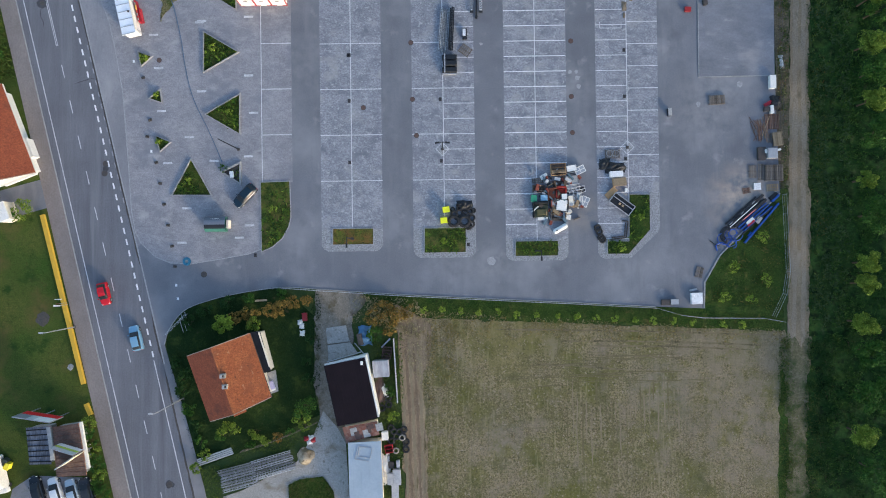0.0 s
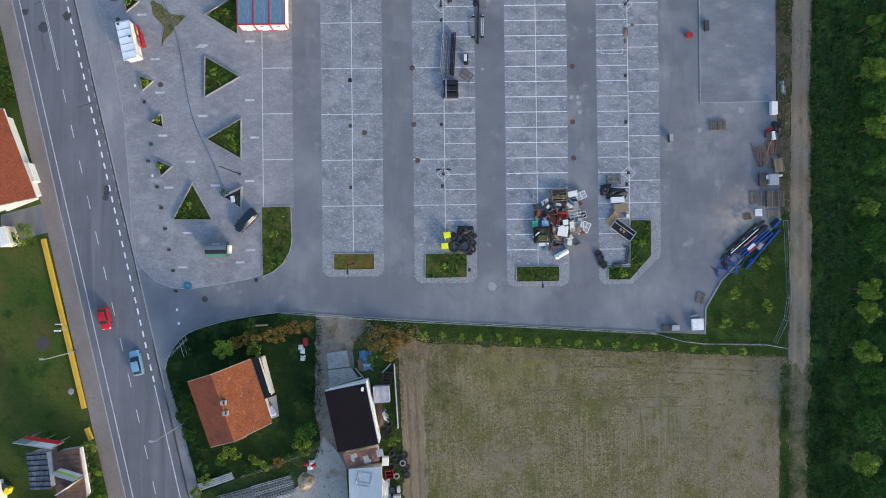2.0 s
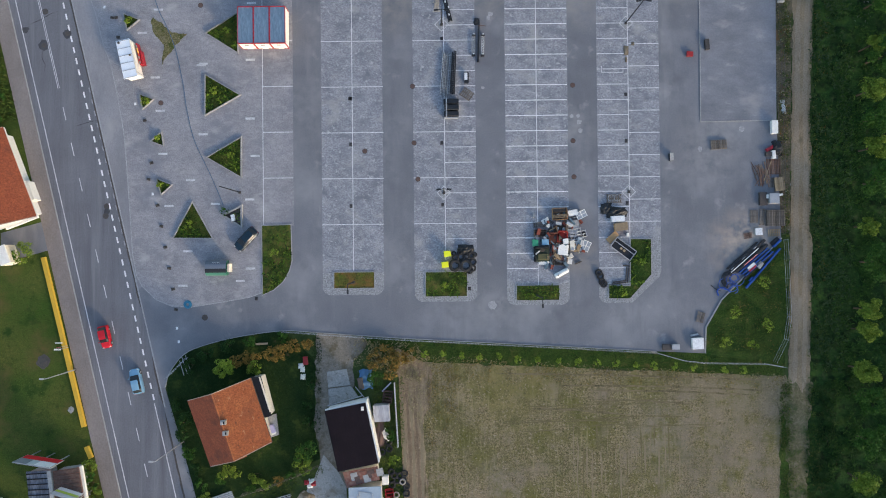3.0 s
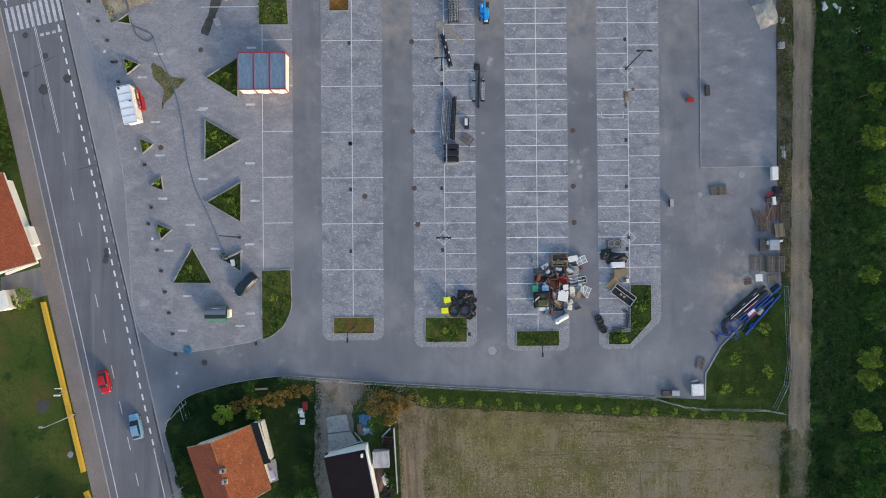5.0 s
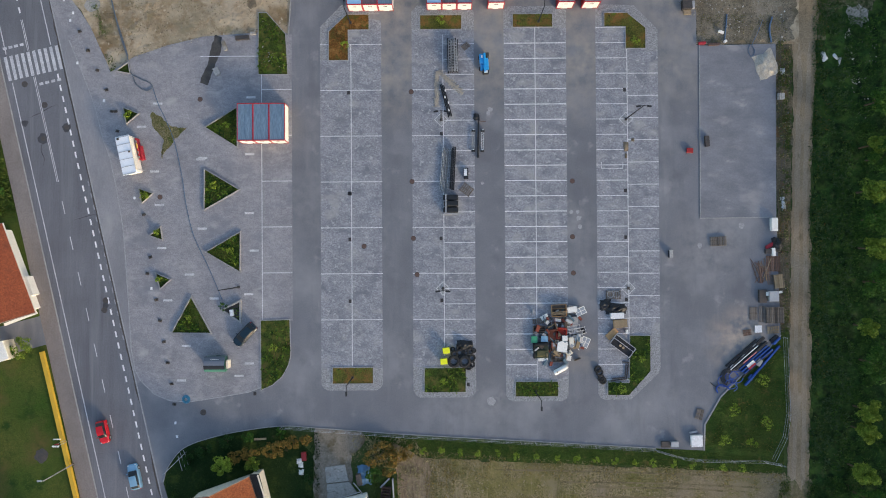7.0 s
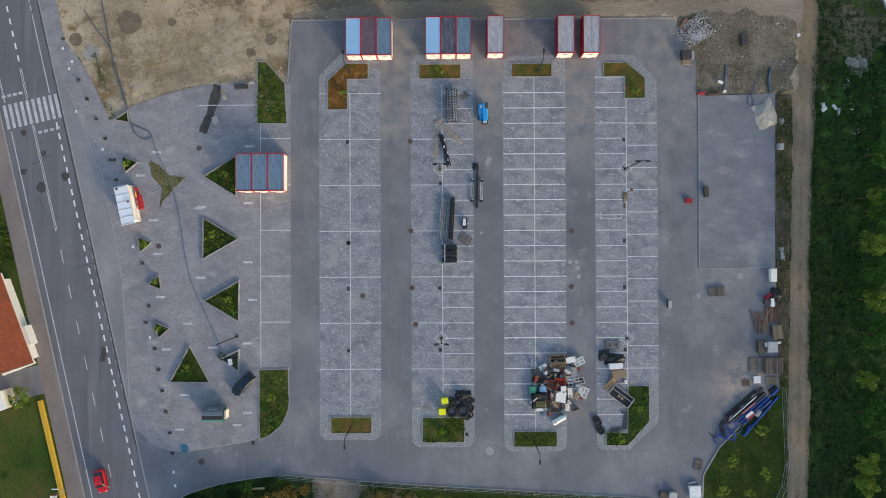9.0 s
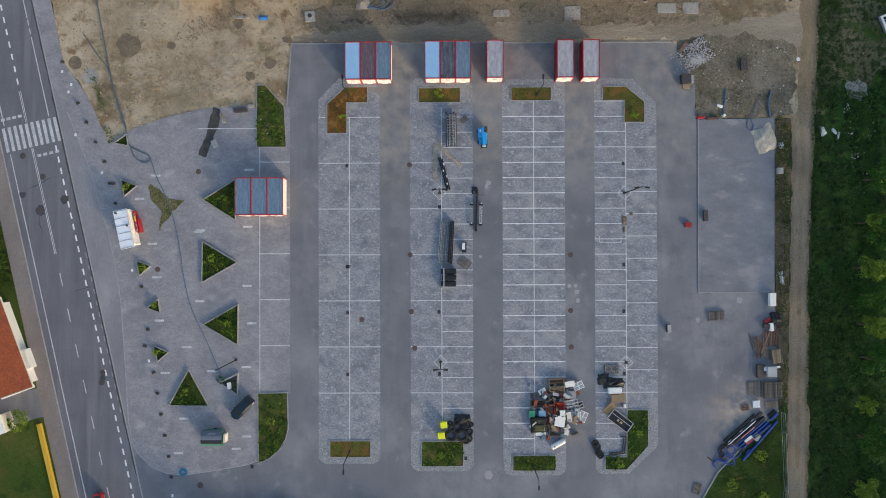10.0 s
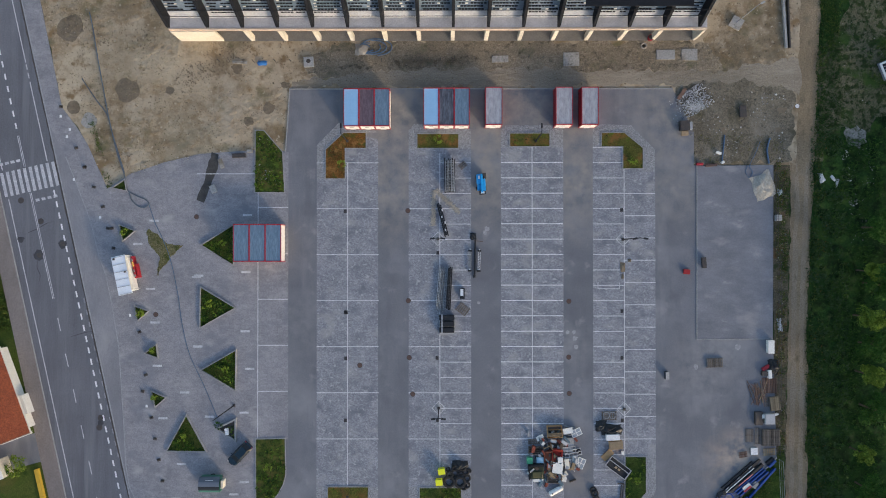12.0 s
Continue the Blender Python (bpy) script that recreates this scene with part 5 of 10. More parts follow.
# ---- foliage at the edges ----
rng = np.random.default_rng(11)
for k in range(16):
    shrub("meadow_shrub", 60.8 + rng.uniform(-0.6, 5.5), -44 + 1.9 * k + rng.uniform(-1, 1), rng.uniform(0.8, 1.6), rng.uniform(0.6, 1.1), rng, M["leaf_dark"], "low dark green shrub in the meadow", "meadow shrubs", 0.2, 420)
TREES = "trees along the meadow"
SUNLIT = "leafy tree with a bright lime crown"
for p, h, r in (((67.26, 31.26), 6.5, 2.7), ((67.52, 22.23), 6.0, 2.3), ((66.59, 9.83), 5.5, 1.9), ((66.34, -3.35), 6.0, 2.3), ((65.93, -6.65), 5.5, 2.0), ((65.29, -12.74), 6.5, 2.5), ((64.96, -30.11), 6.5, 2.7),
                ((67.81, 38.54), 6.0, 1.9)):
    tree("tree", *p, h, r * 0.78, rng, M["leaf_lime"], SUNLIT, TREES, 0.28, 3200)
for p, h, r in (((68.04, 26.86), 6.5, 2.6), ((68.11, 16.8), 7, 2.8), ((67.44, 4.14), 7, 2.8), ((66.07, -17.27), 6.0, 2.2), ((66.55, -24.05), 6.5, 2.9), ((66.85, -35.86), 7, 3.0), ((68.75, 36.5), 6.5, 2.6), ((68.72, 45.51), 6.5, 2.5)):
    tree("tree", *p, h, r, rng, M["leaf_mid"], "dense green tree beside the meadow", TREES, 0.3, 3200)
for k in range(13):
    tree("tree", 80.5 + rng.uniform(-1.2, 1.5), -52 + 9.4 * k + rng.uniform(-1, 1), rng.uniform(5, 6.5), rng.uniform(3.2, 4.2), rng, M["leaf_mid"], "spreading green tree of the wood's edge", TREES, 0.45, 1800)


def grass(name, poly, per_m2, low, high, blade, label, z=-0.03, blades=3, clump=0.0):
    me = tufts(poly, per_m2, low, high, rng, z, blades, clump=clump)
    me.materials.append(M[blade])
    return tagged(new(name, me), label, "grass", kind="stuff")


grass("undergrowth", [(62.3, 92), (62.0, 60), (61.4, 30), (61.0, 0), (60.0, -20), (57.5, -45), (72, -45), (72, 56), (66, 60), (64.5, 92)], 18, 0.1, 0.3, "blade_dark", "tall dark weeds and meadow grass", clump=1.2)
grass("undergrowth", [(61.7, 60), (61.2, 30), (60.8, 0), (59.5, -20), (61.5, -20), (64.5, 0), (65.2, 30), (65, 60)], 14, 0.12, 0.32, "leaf_dark", "scrubby weeds beside the dirt road", clump=1.4)
grass("undergrowth", [(64.5, 60), (64.0, 20), (63, -12), (61, -40), (72, -45), (72, 60)], 9, 0.15, 0.38, "leaf_dark", "low dark scrub in the meadow", clump=1.8)
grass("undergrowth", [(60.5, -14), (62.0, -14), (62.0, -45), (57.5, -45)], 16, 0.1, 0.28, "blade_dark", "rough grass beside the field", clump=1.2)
grass("undergrowth", [(54.7, 56), (54.9, -8), (55.9, -8), (56.3, 30), (56.8, 56)], 9, 0.15, 0.45, "blade", "weeds along the fence", clump=1.4)
grass("dry_grass", [(54.5, 56), (54.7, 9), (55.8, 9), (56.4, 56)], 2.5, 0.12, 0.35, "blade_rust", "rusty dry weeds along the fence", clump=2.0)
grass("dry_grass", [(54.5, 56), (54.7, 9), (55.9, 9), (56.6, 56)], 8, 0.12, 0.4, "blade_olive", "olive weeds along the fence", clump=1.8)
grass("dry_grass", [(54.5, 56), (54.7, 9), (55.9, 9), (56.6, 56)], 5, 0.12, 0.4, "blade_dry", "straw-coloured weeds along the fence", clump=2.0)
MEADOW = [(60.4, 62), (60.0, 30), (59.8, 0), (59.3, -14), (64.5, -14), (66.0, 0), (66.5, 30), (66.5, 62)]
grass("undergrowth", MEADOW, 4, 0.12, 0.3, "blade", "bright tall grass beside the dirt road", clump=1.8)
grass("undergrowth", MEADOW, 6, 0.2, 0.5, "leaf_weed", "blue-green broad weeds beside the dirt road", clump=2.2)
grass("undergrowth", [(60.4, 62), (60.0, 30), (59.8, 0), (62.5, 0), (63.0, 62)], 0.8, 0.12, 0.3, "blade_rust", "reddish seed heads beside the dirt road", clump=2.4)
grass("undergrowth", [(64.0, 60), (63.2, 20), (62.5, -12), (61, -42), (72, -45), (72, 60)], 6, 0.2, 0.5, "leaf_mid", "lush green meadow plants", clump=2.0)
grass("undergrowth", [(61.3, 60), (60.6, 30), (60.3, 0), (59.8, -12), (60.6, -12), (61.6, 0), (62.2, 30), (62.4, 60)], 12, 0.1, 0.3, "blade", "green weeds along the dirt road", clump=1.2)
grass("undergrowth", [(55.8, 55), (55.4, -8), (54.9, -18), (55.5, -18), (55.85, -5), (56.7, 40), (57.1, 55)], 11, 0.08, 0.28, "blade_dark", "dark weeds along the dirt road", clump=1.3)
grass("undergrowth", [(56.0, 55), (55.6, -18), (55.9, -18), (56.5, 30), (57.2, 55)], 7, 0.08, 0.24, "blade_olive", "olive weeds along the dirt road", clump=1.3)
grass("undergrowth", [(57.9, 55), (57.6, -8), (58.9, -8), (59.2, 55)], 2, 0.06, 0.16, "blade_olive", "thin weeds between the wheel tracks", -0.03, clump=1.5)
grass("undergrowth", [(58.6, -10), (61.2, -10), (61.0, -45), (57.2, -45), (57.8, -25)], 9, 0.08, 0.26, "blade", "green weeds over the track edge", clump=1.3)
grass("undergrowth", [(61.4, 95), (62.6, 95), (62.8, 50), (61.2, 50)], 9, 0.08, 0.24, "blade_olive", "olive weeds along the dirt road", -0.05, clump=1.3)
TUSSOCKS = [(x + 0.15, y) for x, y in TRACK_E if -30 <= y <= 90]
MARGIN = [(x - 0.25, y) for x, y in TRACK_W if -45 <= y <= -12]
for leaf, dense, short, tall, words in (("leaf_dark", 3.0, 0.25, 0.6, "dark tussocks hanging over the dirt road"), ("blade_dark", 8, 0.15, 0.45, "tall grass hanging over the dirt road"), ("blade", 3.0, 0.15, 0.4, "bright tussocks beside the dirt road")):
    grass("undergrowth", [(x - 0.45, y) for x, y in TUSSOCKS] + [(x + 1.0, y) for x, y in TUSSOCKS[::-1]], dense, short, tall, leaf, words, clump=1.0)
for leaf, dense in (("blade", 9), ("blade_olive", 8), ("blade_dark", 5)):
    grass("undergrowth", [(x - 1.0, y) for x, y in MARGIN] + [(x + 0.7, y) for x, y in MARGIN[::-1]], dense, 0.12, 0.4, leaf, "straggling weeds between the field and the dirt road", -0.045, clump=1.1)
grass("undergrowth", [(54.33, -21.09), (55.63, -20.18), (56.06, -26.61), (56.32, -43.08), (53.39, -43.05), (53.8, -30.24)], 12, 0.1, 0.3, "blade", "green weeds between the field and the dirt road", -0.045, clump=1.6)
grass("undergrowth", [(55.4, -24), (60.5, -24), (60.2, -45), (55.0, -45)], 9, 0.08, 0.26, "blade_olive", "rough olive grass over the end of the track", clump=1.2)
grass("grass", [(55.0, -14), (56.0, -15), (57.2, -32), (60.0, -34), (60.5, -45), (55, -45)], 9, 0.08, 0.26, "blade", "rough grass at the field's corner")
grass("grass", [(42.59, -9.92), (42.65, -6.42), (45.2, -2.32), (54.93, 7.4), (54.96, -11.55)], 20, 0.08, 0.2, "blade", "bright grass of the wedge")
grass("grass", lot_south[33:] + [(42.03, -10.74), (54.58, -11.82), (54.53, -14.2), (28.57, -12.85), (-4.08, -11.3), (-4.97, -9.76)], 22, 0.07, 0.18, "blade", "green verge grass")
grass("dry_grass", [(-2.52, -13.02), (54.25, -15.4), (53.42, -41.22), (-3.07, -40.56)], 6, 0.05, 0.15, "blade_dry", "dry stubble with thin grass", -0.06, 2, clump=2.0)
grass("dry_grass", [(-2.52, -13.02), (54.25, -15.4), (53.6, -41.2), (-3.07, -40.56)], 6, 0.06, 0.18, "blade_olive", "thin green regrowth in the stubble", -0.06, 2, clump=2.2)
grass("dry_grass", [(-8.26, -14.78), (-4.07, -11.16), (-2.26, -13.94), (-3.07, -40.56), (-3.8, -40.55), (-3.59, -24.04)], 9, 0.1, 0.35, "blade_dry", "pale dry grass beside the track", -0.05, 2, clump=1.8)
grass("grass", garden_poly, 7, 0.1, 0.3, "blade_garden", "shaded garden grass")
grass("grass", [along(-4.0, -8), along(-4.0, 12), along(-8.5, 12), along(-8.5, -8)], 14, 0.2, 0.6, "blade", "weedy strip beside the pavement")
grass("grass", [along(-5.2, 39), along(-5.2, 80), along(-22, 80), along(-22, 39)], 6, 0.06, 0.16, "blade", "short lawn grass", -0.01, 2)

grass("dry_grass", [(-13.7, -7.72), (-4.95, -8.38), (-1.97, -13.02), (-4.57, -14.83), (-7.78, -13.41), (-11.92, -12.44)], 14, 0.12, 0.4, "blade_dry", "golden dry weeds beside the driveway", -0.03, clump=1.5)
grass("dry_grass", [(-21.82, -7.24), (-20.34, -7.26), (-20.71, -22.91), (-22, -22.89)], 12, 0.1, 0.35, "blade_garden", "weeds along the driveway", -0.03, clump=1.5)
grass("dry_grass", [(-15.09, -7.79), (-12.78, -7.82), (-13.76, -12.41), (-15.42, -11.93)], 12, 0.1, 0.3, "blade_dry", "dry weeds along the driveway", -0.03, clump=1.5)
grass("grass", [(-33.82, -32.85), (-20.76, -27.68), (-20.42, -29.34), (-24.59, -32.05), (-37.08, -35.75)], 12, 0.15, 0.4, "blade", "weeds along the garden fence", -0.03, clump=1.2)
grass("dry_grass", [(-4.98, -10.2), (28.58, -12.5), (54.72, -14.0), (54.7, -15.0), (28.56, -13.8), (-4.09, -12.3)], 11, 0.1, 0.3, "blade_dry", "yellowing grass at the field's edge", -0.05, clump=1.4)
grass("dry_grass", [(-4.9, -10.6), (28.58, -12.6), (54.72, -14.1), (54.7, -16.2), (28.56, -15.4), (-4.09, -14.6)], 5, 0.1, 0.3, "blade_gold", "golden dry grass at the field's edge", -0.05, clump=1.8)
grass("dry_grass", [(-3.6, -12), (4.5, -12.6), (1.5, -20), (-3.0, -26)], 9, 0.1, 0.3, "blade_gold", "golden dry grass at the field's edge", -0.05, clump=1.6)
grass("dry_grass", [(43.2, -9.4), (45.2, -3.4), (54.6, 6.2), (54.7, -11.2)], 4, 0.08, 0.24, "blade_gold", "yellowing weeds in the grass of the wedge", -0.01, clump=2.2)
grass("grass", [(43.2, -9.4), (45.2, -3.4), (54.6, 6.2), (54.7, -11.2)], 6, 0.1, 0.3, "blade_dark", "dark weeds in the grass of the wedge", -0.01, clump=2.4)

# ---- shrubs ----
VERGE = "saplings on the verge"
VERGE_X = [-3.6, -0.6, 2.39, 5.34, 8.38, 11.41, 14.81, 18.22, 21.25, 24.37, 27.31, 30.53, 33.65, 36.86, 39.79, 44.84, 47.86]
for x in VERGE_X:
    y = -10.28 - 0.0637 * (x - 2.39) + rng.uniform(-0.12, 0.12)
    shrub("sapling", x, y, rng.uniform(0.55, 0.68), 1.3, rng, M["leaf_sapling"], "small lime-green sapling on the verge", VERGE, 0.2, 300)
for p in ((46.83, -3.81), (51.94, -5.9), (49.49, -9.09), (45.19, -8.57), (51.32, 1.01)):
    shrub("sapling", *p, rng.uniform(0.9, 1.2), 1.2, rng, M["leaf_sapling"], "loose lime-green shrub in the wedge", VERGE, 0.22, 260)
for p in ((-0.12, 1.14), (28.78, -0.26), (31.89, 4.49), (-27.76, 6.5), (-37.48, 33.22), (-34.81, 22.51), (-41.87, 11.31), (-35.32, 43.03), (-48.72, 31.62), (-46.55, 25.46), (-46.44, 17.86), (-51.43, 44.79), (-15.93, 56.04), (31.5, 56.37), (-0.31, 59.82)):
    shrub("bed_shrub", *p, rng.uniform(0.55, 0.8), 0.95, rng, M["leaf_sapling"], "small round green shrub in a planter", "planter shrubs", 0.2, 220)
GARDEN = "garden bushes"
tree("tree", *(-35.71, -11.59), 3.4, 1.6, rng, M["leaf_sapling"], "young bright green garden tree", GARDEN, 0.3, 1300)
for p, r, h, mat, word in (((-33.59, -10.96), 1.3, 1.8, "leaf_autumn", "yellowing"), ((-31.46, -10.43), 1.5, 2.0, "leaf_autumn", "yellowing"), ((-31.1, -11.91), 1.3, 1.9, "leaf_lime", "lime-green"), ((-28.31, -9.74), 1.4, 1.9, "leaf_autumn", "orange"),
                           ((-26.09, -9.49), 1.4, 1.9, "leaf_autumn", "orange"), ((-24.6, -8.59), 1.1, 1.6, "leaf_autumn", "orange"), ((-22.67, -25.46), 2.0, 3.0, "leaf_mid", "green"), ((-23.52, -27.01), 1.4, 2.4, "leaf_lime", "lime-green"),
                           ((-34.98, -28.98), 1.7, 2.2, "leaf_lime", "lime-green"), ((-36.28, -30.07), 1.2, 1.8, "leaf_mid", "green"), ((-30.74, -29.4), 1.3, 1.8, "leaf_lime", "lime-green"), ((-42.08, -19.88), 1.3, 1.6, "leaf_dark", "dark green"),
                           ((-42.76, -22.63), 1.2, 1.8, "leaf_dark", "dark green"), ((-40.57, -35.16), 1.0, 1.5, "leaf_lime", "lime-green"), ((-11.72, -11.06), 1.5, 1.9, "leaf_autumn", "orange"), ((-10.04, -9.7), 1.6, 1.9, "leaf_autumn", "golden"),
                           ((-8.21, -11.1), 1.6, 1.7, "leaf_autumn", "golden"), ((-9.16, -12.93), 1.3, 1.5, "leaf_autumn", "golden"), ((-11.57, -13.82), 1.4, 1.8, "leaf_mid", "green"), ((-6.36, -10.21), 1.3, 1.2, "leaf_autumn", "golden"),
                           ((-43.82, -18.02), 0.9, 1.2, "leaf_dark", "dark green"), ((-43.02, -20.97), 1.1, 1.4, "leaf_dark", "dark green"), ((-41.77, -25.59), 1.2, 1.5, "leaf_mid", "green"), ((-40.78, -28.36), 1.1, 1.4, "leaf_dark", "dark green"), ((-39.98, -30.94), 1.0, 1.3, "leaf_mid", "green"), ((-39.45, -32.97), 1.0, 1.2, "leaf_lime", "lime-green"),
                           ((-31.87, -31.78), 0.9, 1.1, "leaf_mid", "green"), ((-29.65, -31.07), 0.8, 1.0, "leaf_lime", "lime-green"), ((-27.62, -30.36), 0.9, 1.0, "leaf_autumn", "yellowing"), ((-25.49, -29.56), 0.8, 1.0, "leaf_mid", "green"), ((-23.08, -28.58), 0.9, 1.1, "leaf_lime", "lime-green"),
                           ((-41.45, -11.6), 1.2, 1.2, "leaf_dark", "dark green"), ((-39.12, -9.78), 1.3, 1.2, "leaf_dark", "dark green"), ((-35.41, -8.45), 1.2, 1.2, "leaf_dark", "dark green"), ((-32.17, -7.84), 1.1, 1.1, "leaf_mid", "green"), ((-26.62, -7.18), 1.0, 1.0, "leaf_mid", "green"), ((-22.48, -8.15), 1.1, 1.1, "leaf_autumn", "yellowing"), ((-22.59, -18.28), 0.9, 1.2, "leaf_dark", "dark green"), ((-22.09, -14.61), 0.9, 1.2, "leaf_dark", "dark green"), ((-22.35, -21.05), 1.0, 1.3, "leaf_dark", "dark green"),
                           ((-68.13, 6.95), 1.9, 2.4, "leaf_lime", "lime-green"), ((-69.99, 6.33), 1.2, 1.8, "leaf_mid", "green"), ((-9.28, -23.05), 1.0, 1.2, "leaf_mid", "green"), ((-8.69, -27.19), 1.0, 1.0, "leaf_lime", "lime-green")):
    shrub("bush", *p, r, h, rng, M[mat], word + " garden bush with uneven crown", GARDEN, 0.26, int(420 * r))
for k in range(11):
    f = k / 10
    shrub("hedge_bush", *along(-4.9 + rng.uniform(-0.3, 0.3), 70 + 14 * f), 1.25, 1.9, rng, M["leaf_mid"] if k % 3 else M["leaf_lime"], "overgrown green hedge bush beside the pavement", "hedge beside the pavement", 0.24, 520)
for k in range(7):
    shrub("hedge_bush", *along(-6.3 + rng.uniform(-0.8, 0.8), -6 + 2.9 * k), 1.0, 1.3, rng, M["leaf_mid"], "weedy bush beside the pavement", "hedge beside the house", 0.22, 380)


# ---- small hardware of the car park ----
def manhole(p, material="rust", r=0.42, z=0.02):
    t = thing("manhole_cover", pose(*p, z), "round rusty manhole cover set in the paving", "manhole cover", "manhole covers")
    bm = bmesh.new()
    bmesh.ops.create_cone(bm, cap_ends=True, segments=24, radius1=r, radius2=r, depth=0.03)
    part("frame", bm, M["iron"], t)
    bm = bmesh.new()
    bmesh.ops.create_cone(bm, cap_ends=True, segments=24, radius1=r * 0.82, radius2=r * 0.82, depth=0.03)
    lid = part("lid", bm, M[material], t)
    lid.location.z = 0.012


for p in ((-13.05, 23.04), (-5.15, 33.58), (-4.99, 24.31), (-4.42, 18.38), (21, 33.48), (20.96, 24.4), (21.05, 18.49), (-39.77, 47.28), (-5.21, 48.27), (-46.4, 31.31)):
    manhole(p)
for p in ((-39.43, -3.87), (-55.57, 12.89), (-55.37, 14.46), (-68.6, 49.98), (-65.58, 41), (-61.7, 42.85), (-65.33, 46.55), (-45.4, -38.04), (-69.87, 34.25)):
    manhole(p, "iron", 0.5, -0.03 if p[0] < -50 else 0.0)


M["tar"] = surface("tar patch", (0.055, 0.055, 0.062), (0.085, 0.085, 0.094), (0.04, 0.04, 0.045), 1.0, 5, 0.85, 0.1)
for k, (p, r) in enumerate((((-65.58, 41.0), 0.85), ((-61.7, 42.85), 0.7), ((-68.6, 43.6), 0.55), ((-65.3, 46.55), 0.4), ((-45.4, -38.04), 0.7), ((-55.4, 13.6), 0.5))):
    ring_pts = [(p[0] + r * (1 + 0.45 * noise.noise(Vector((1.7 * math.cos(a), 1.7 * math.sin(a), k)))) * math.cos(a), p[1] + r * (1 + 0.45 * noise.noise(Vector((1.7 * math.cos(a), 1.7 * math.sin(a), k + 5)))) * math.sin(a)) for a in [2 * math.pi * i / 24 for i in range(24)]]
    sheet("tar_patch", ragged(ring_pts, 0.25, 0.2), -0.012, M["tar"], "dark tar patch in the road", "patch")
for k, pts in enumerate(([(-67.9, 44.4), (-66.9, 44.9), (-65.9, 45.3), (-64.6, 46.1), (-63.3, 46.6)], [(-65.7, 40.6), (-65.9, 39.0), (-65.4, 37.8), (-65.6, 36.4)], [(-60.6, 27.6), (-58.3, 28.3), (-56.6, 28.6)])):
    sheet("road_crack", ribbon(curve_through(pts, 4), 0.1, 40 + k, 0.3), -0.0135, M["tar"], "thin sealed crack across the road", "crack")


def grate(p):
    t = thing("drain_grate", pose(*p, 0.02), "black cast iron drain grate", "drain grate", "drain grates")
    part("frame", boxes((-0.24, -0.3, 0, 0.24, 0.3, 0.015)), M["iron"], t)
    for k in range(5):
        part("slat", boxes((-0.2, -0.25 + 0.11 * k, 0.015, 0.2, -0.19 + 0.11 * k, 0.03)), M["black_metal"], t)


for p in ((-15.44, 31.69), (-15.35, 24.18), (-15.38, 14.09), (-0.46, 24.25), (-0.41, 14.16), (29.65, 31.87), (29.62, 24.28), (29.65, 14.12), (-15.46, 48.19), (-15.26, 31.68), (29.63, 48.35), (-0.32, 41.35), (-30.98, -0.85), (3.83, 0.44), (26.95, 0.41)):
    grate(p)
car_park = bpy.data.objects["car_park"]
plaza_ob = bpy.data.objects["plaza"]
for k, p in enumerate(((-0.2, 16.1), (-0.32, 43.66), (29.95, 15.96), (29.81, 43.56))):
    host = paving_c if k < 2 else paving_e
    share("marking", mesh_of("marking", strip([(-1.1, 0), (0, 1.1), (1.1, 0), (0, -1.1)], 0.11, 0, 0.008, closed=True), M["old_line"]), host, pose(*p, 0.03))
    share("marking", mesh_of("marking", prism([(-0.95, 0), (0, 0.95), (0.95, 0), (0, -0.95)], 0, 0.006), M["cobble"]), host, pose(*p, 0.02))
INLAY = mesh_of("inlay", boxes((-0.75, -0.17, 0, 0.75, 0.17, 0.008)), M["old_line"])
for p in ((-39.75, 37.43), (-47.29, 35.5), (-31.68, 38.24), (-46.51, 30.01), (-31.78, 28.59), (-39.5, 26.1), (-46.11, 22.95), (-31.01, 22.46), (-41.61, 18.62), (-45.17, 14.41), (-37.57, 14.68), (-31.92, 15.34), (-42.1, 6.97), (-31.86, 4.06),
          (-46.71, 46.63), (-49.38, 42.85), (-31.44, 47.55), (-39.37, 37.67), (-33.54, 2.05), (-42.98, 1.34)):
    share("inlay", INLAY, plaza_ob, pose(*p, 0.025))
for p in ((-34.98, 54.3),):
    share("line", line_mesh(5.0 if p[0] > -28 else 9.5), plaza_ob, pose(*p, 0.025))


def bike_stand(p, rz):
    t = thing("bollard", pose(*p, 0.025, 0, 0, rz), "low dark metal bollard on the forecourt", "bollard", "bollards along the forecourt")
    part("foot", boxes((-0.3, -0.22, 0, 0.3, 0.22, 0.12), bevel=0.03), M["iron"], t)
    part("post", rods(((0, 0, 0.1), (0, 0, 0.34), 0.13, 0.11)), M["black_metal"], t)
    part("cap", rods(((0, 0, 0.34), (0, 0, 0.40), 0.15, 0.06)), M["iron"], t)


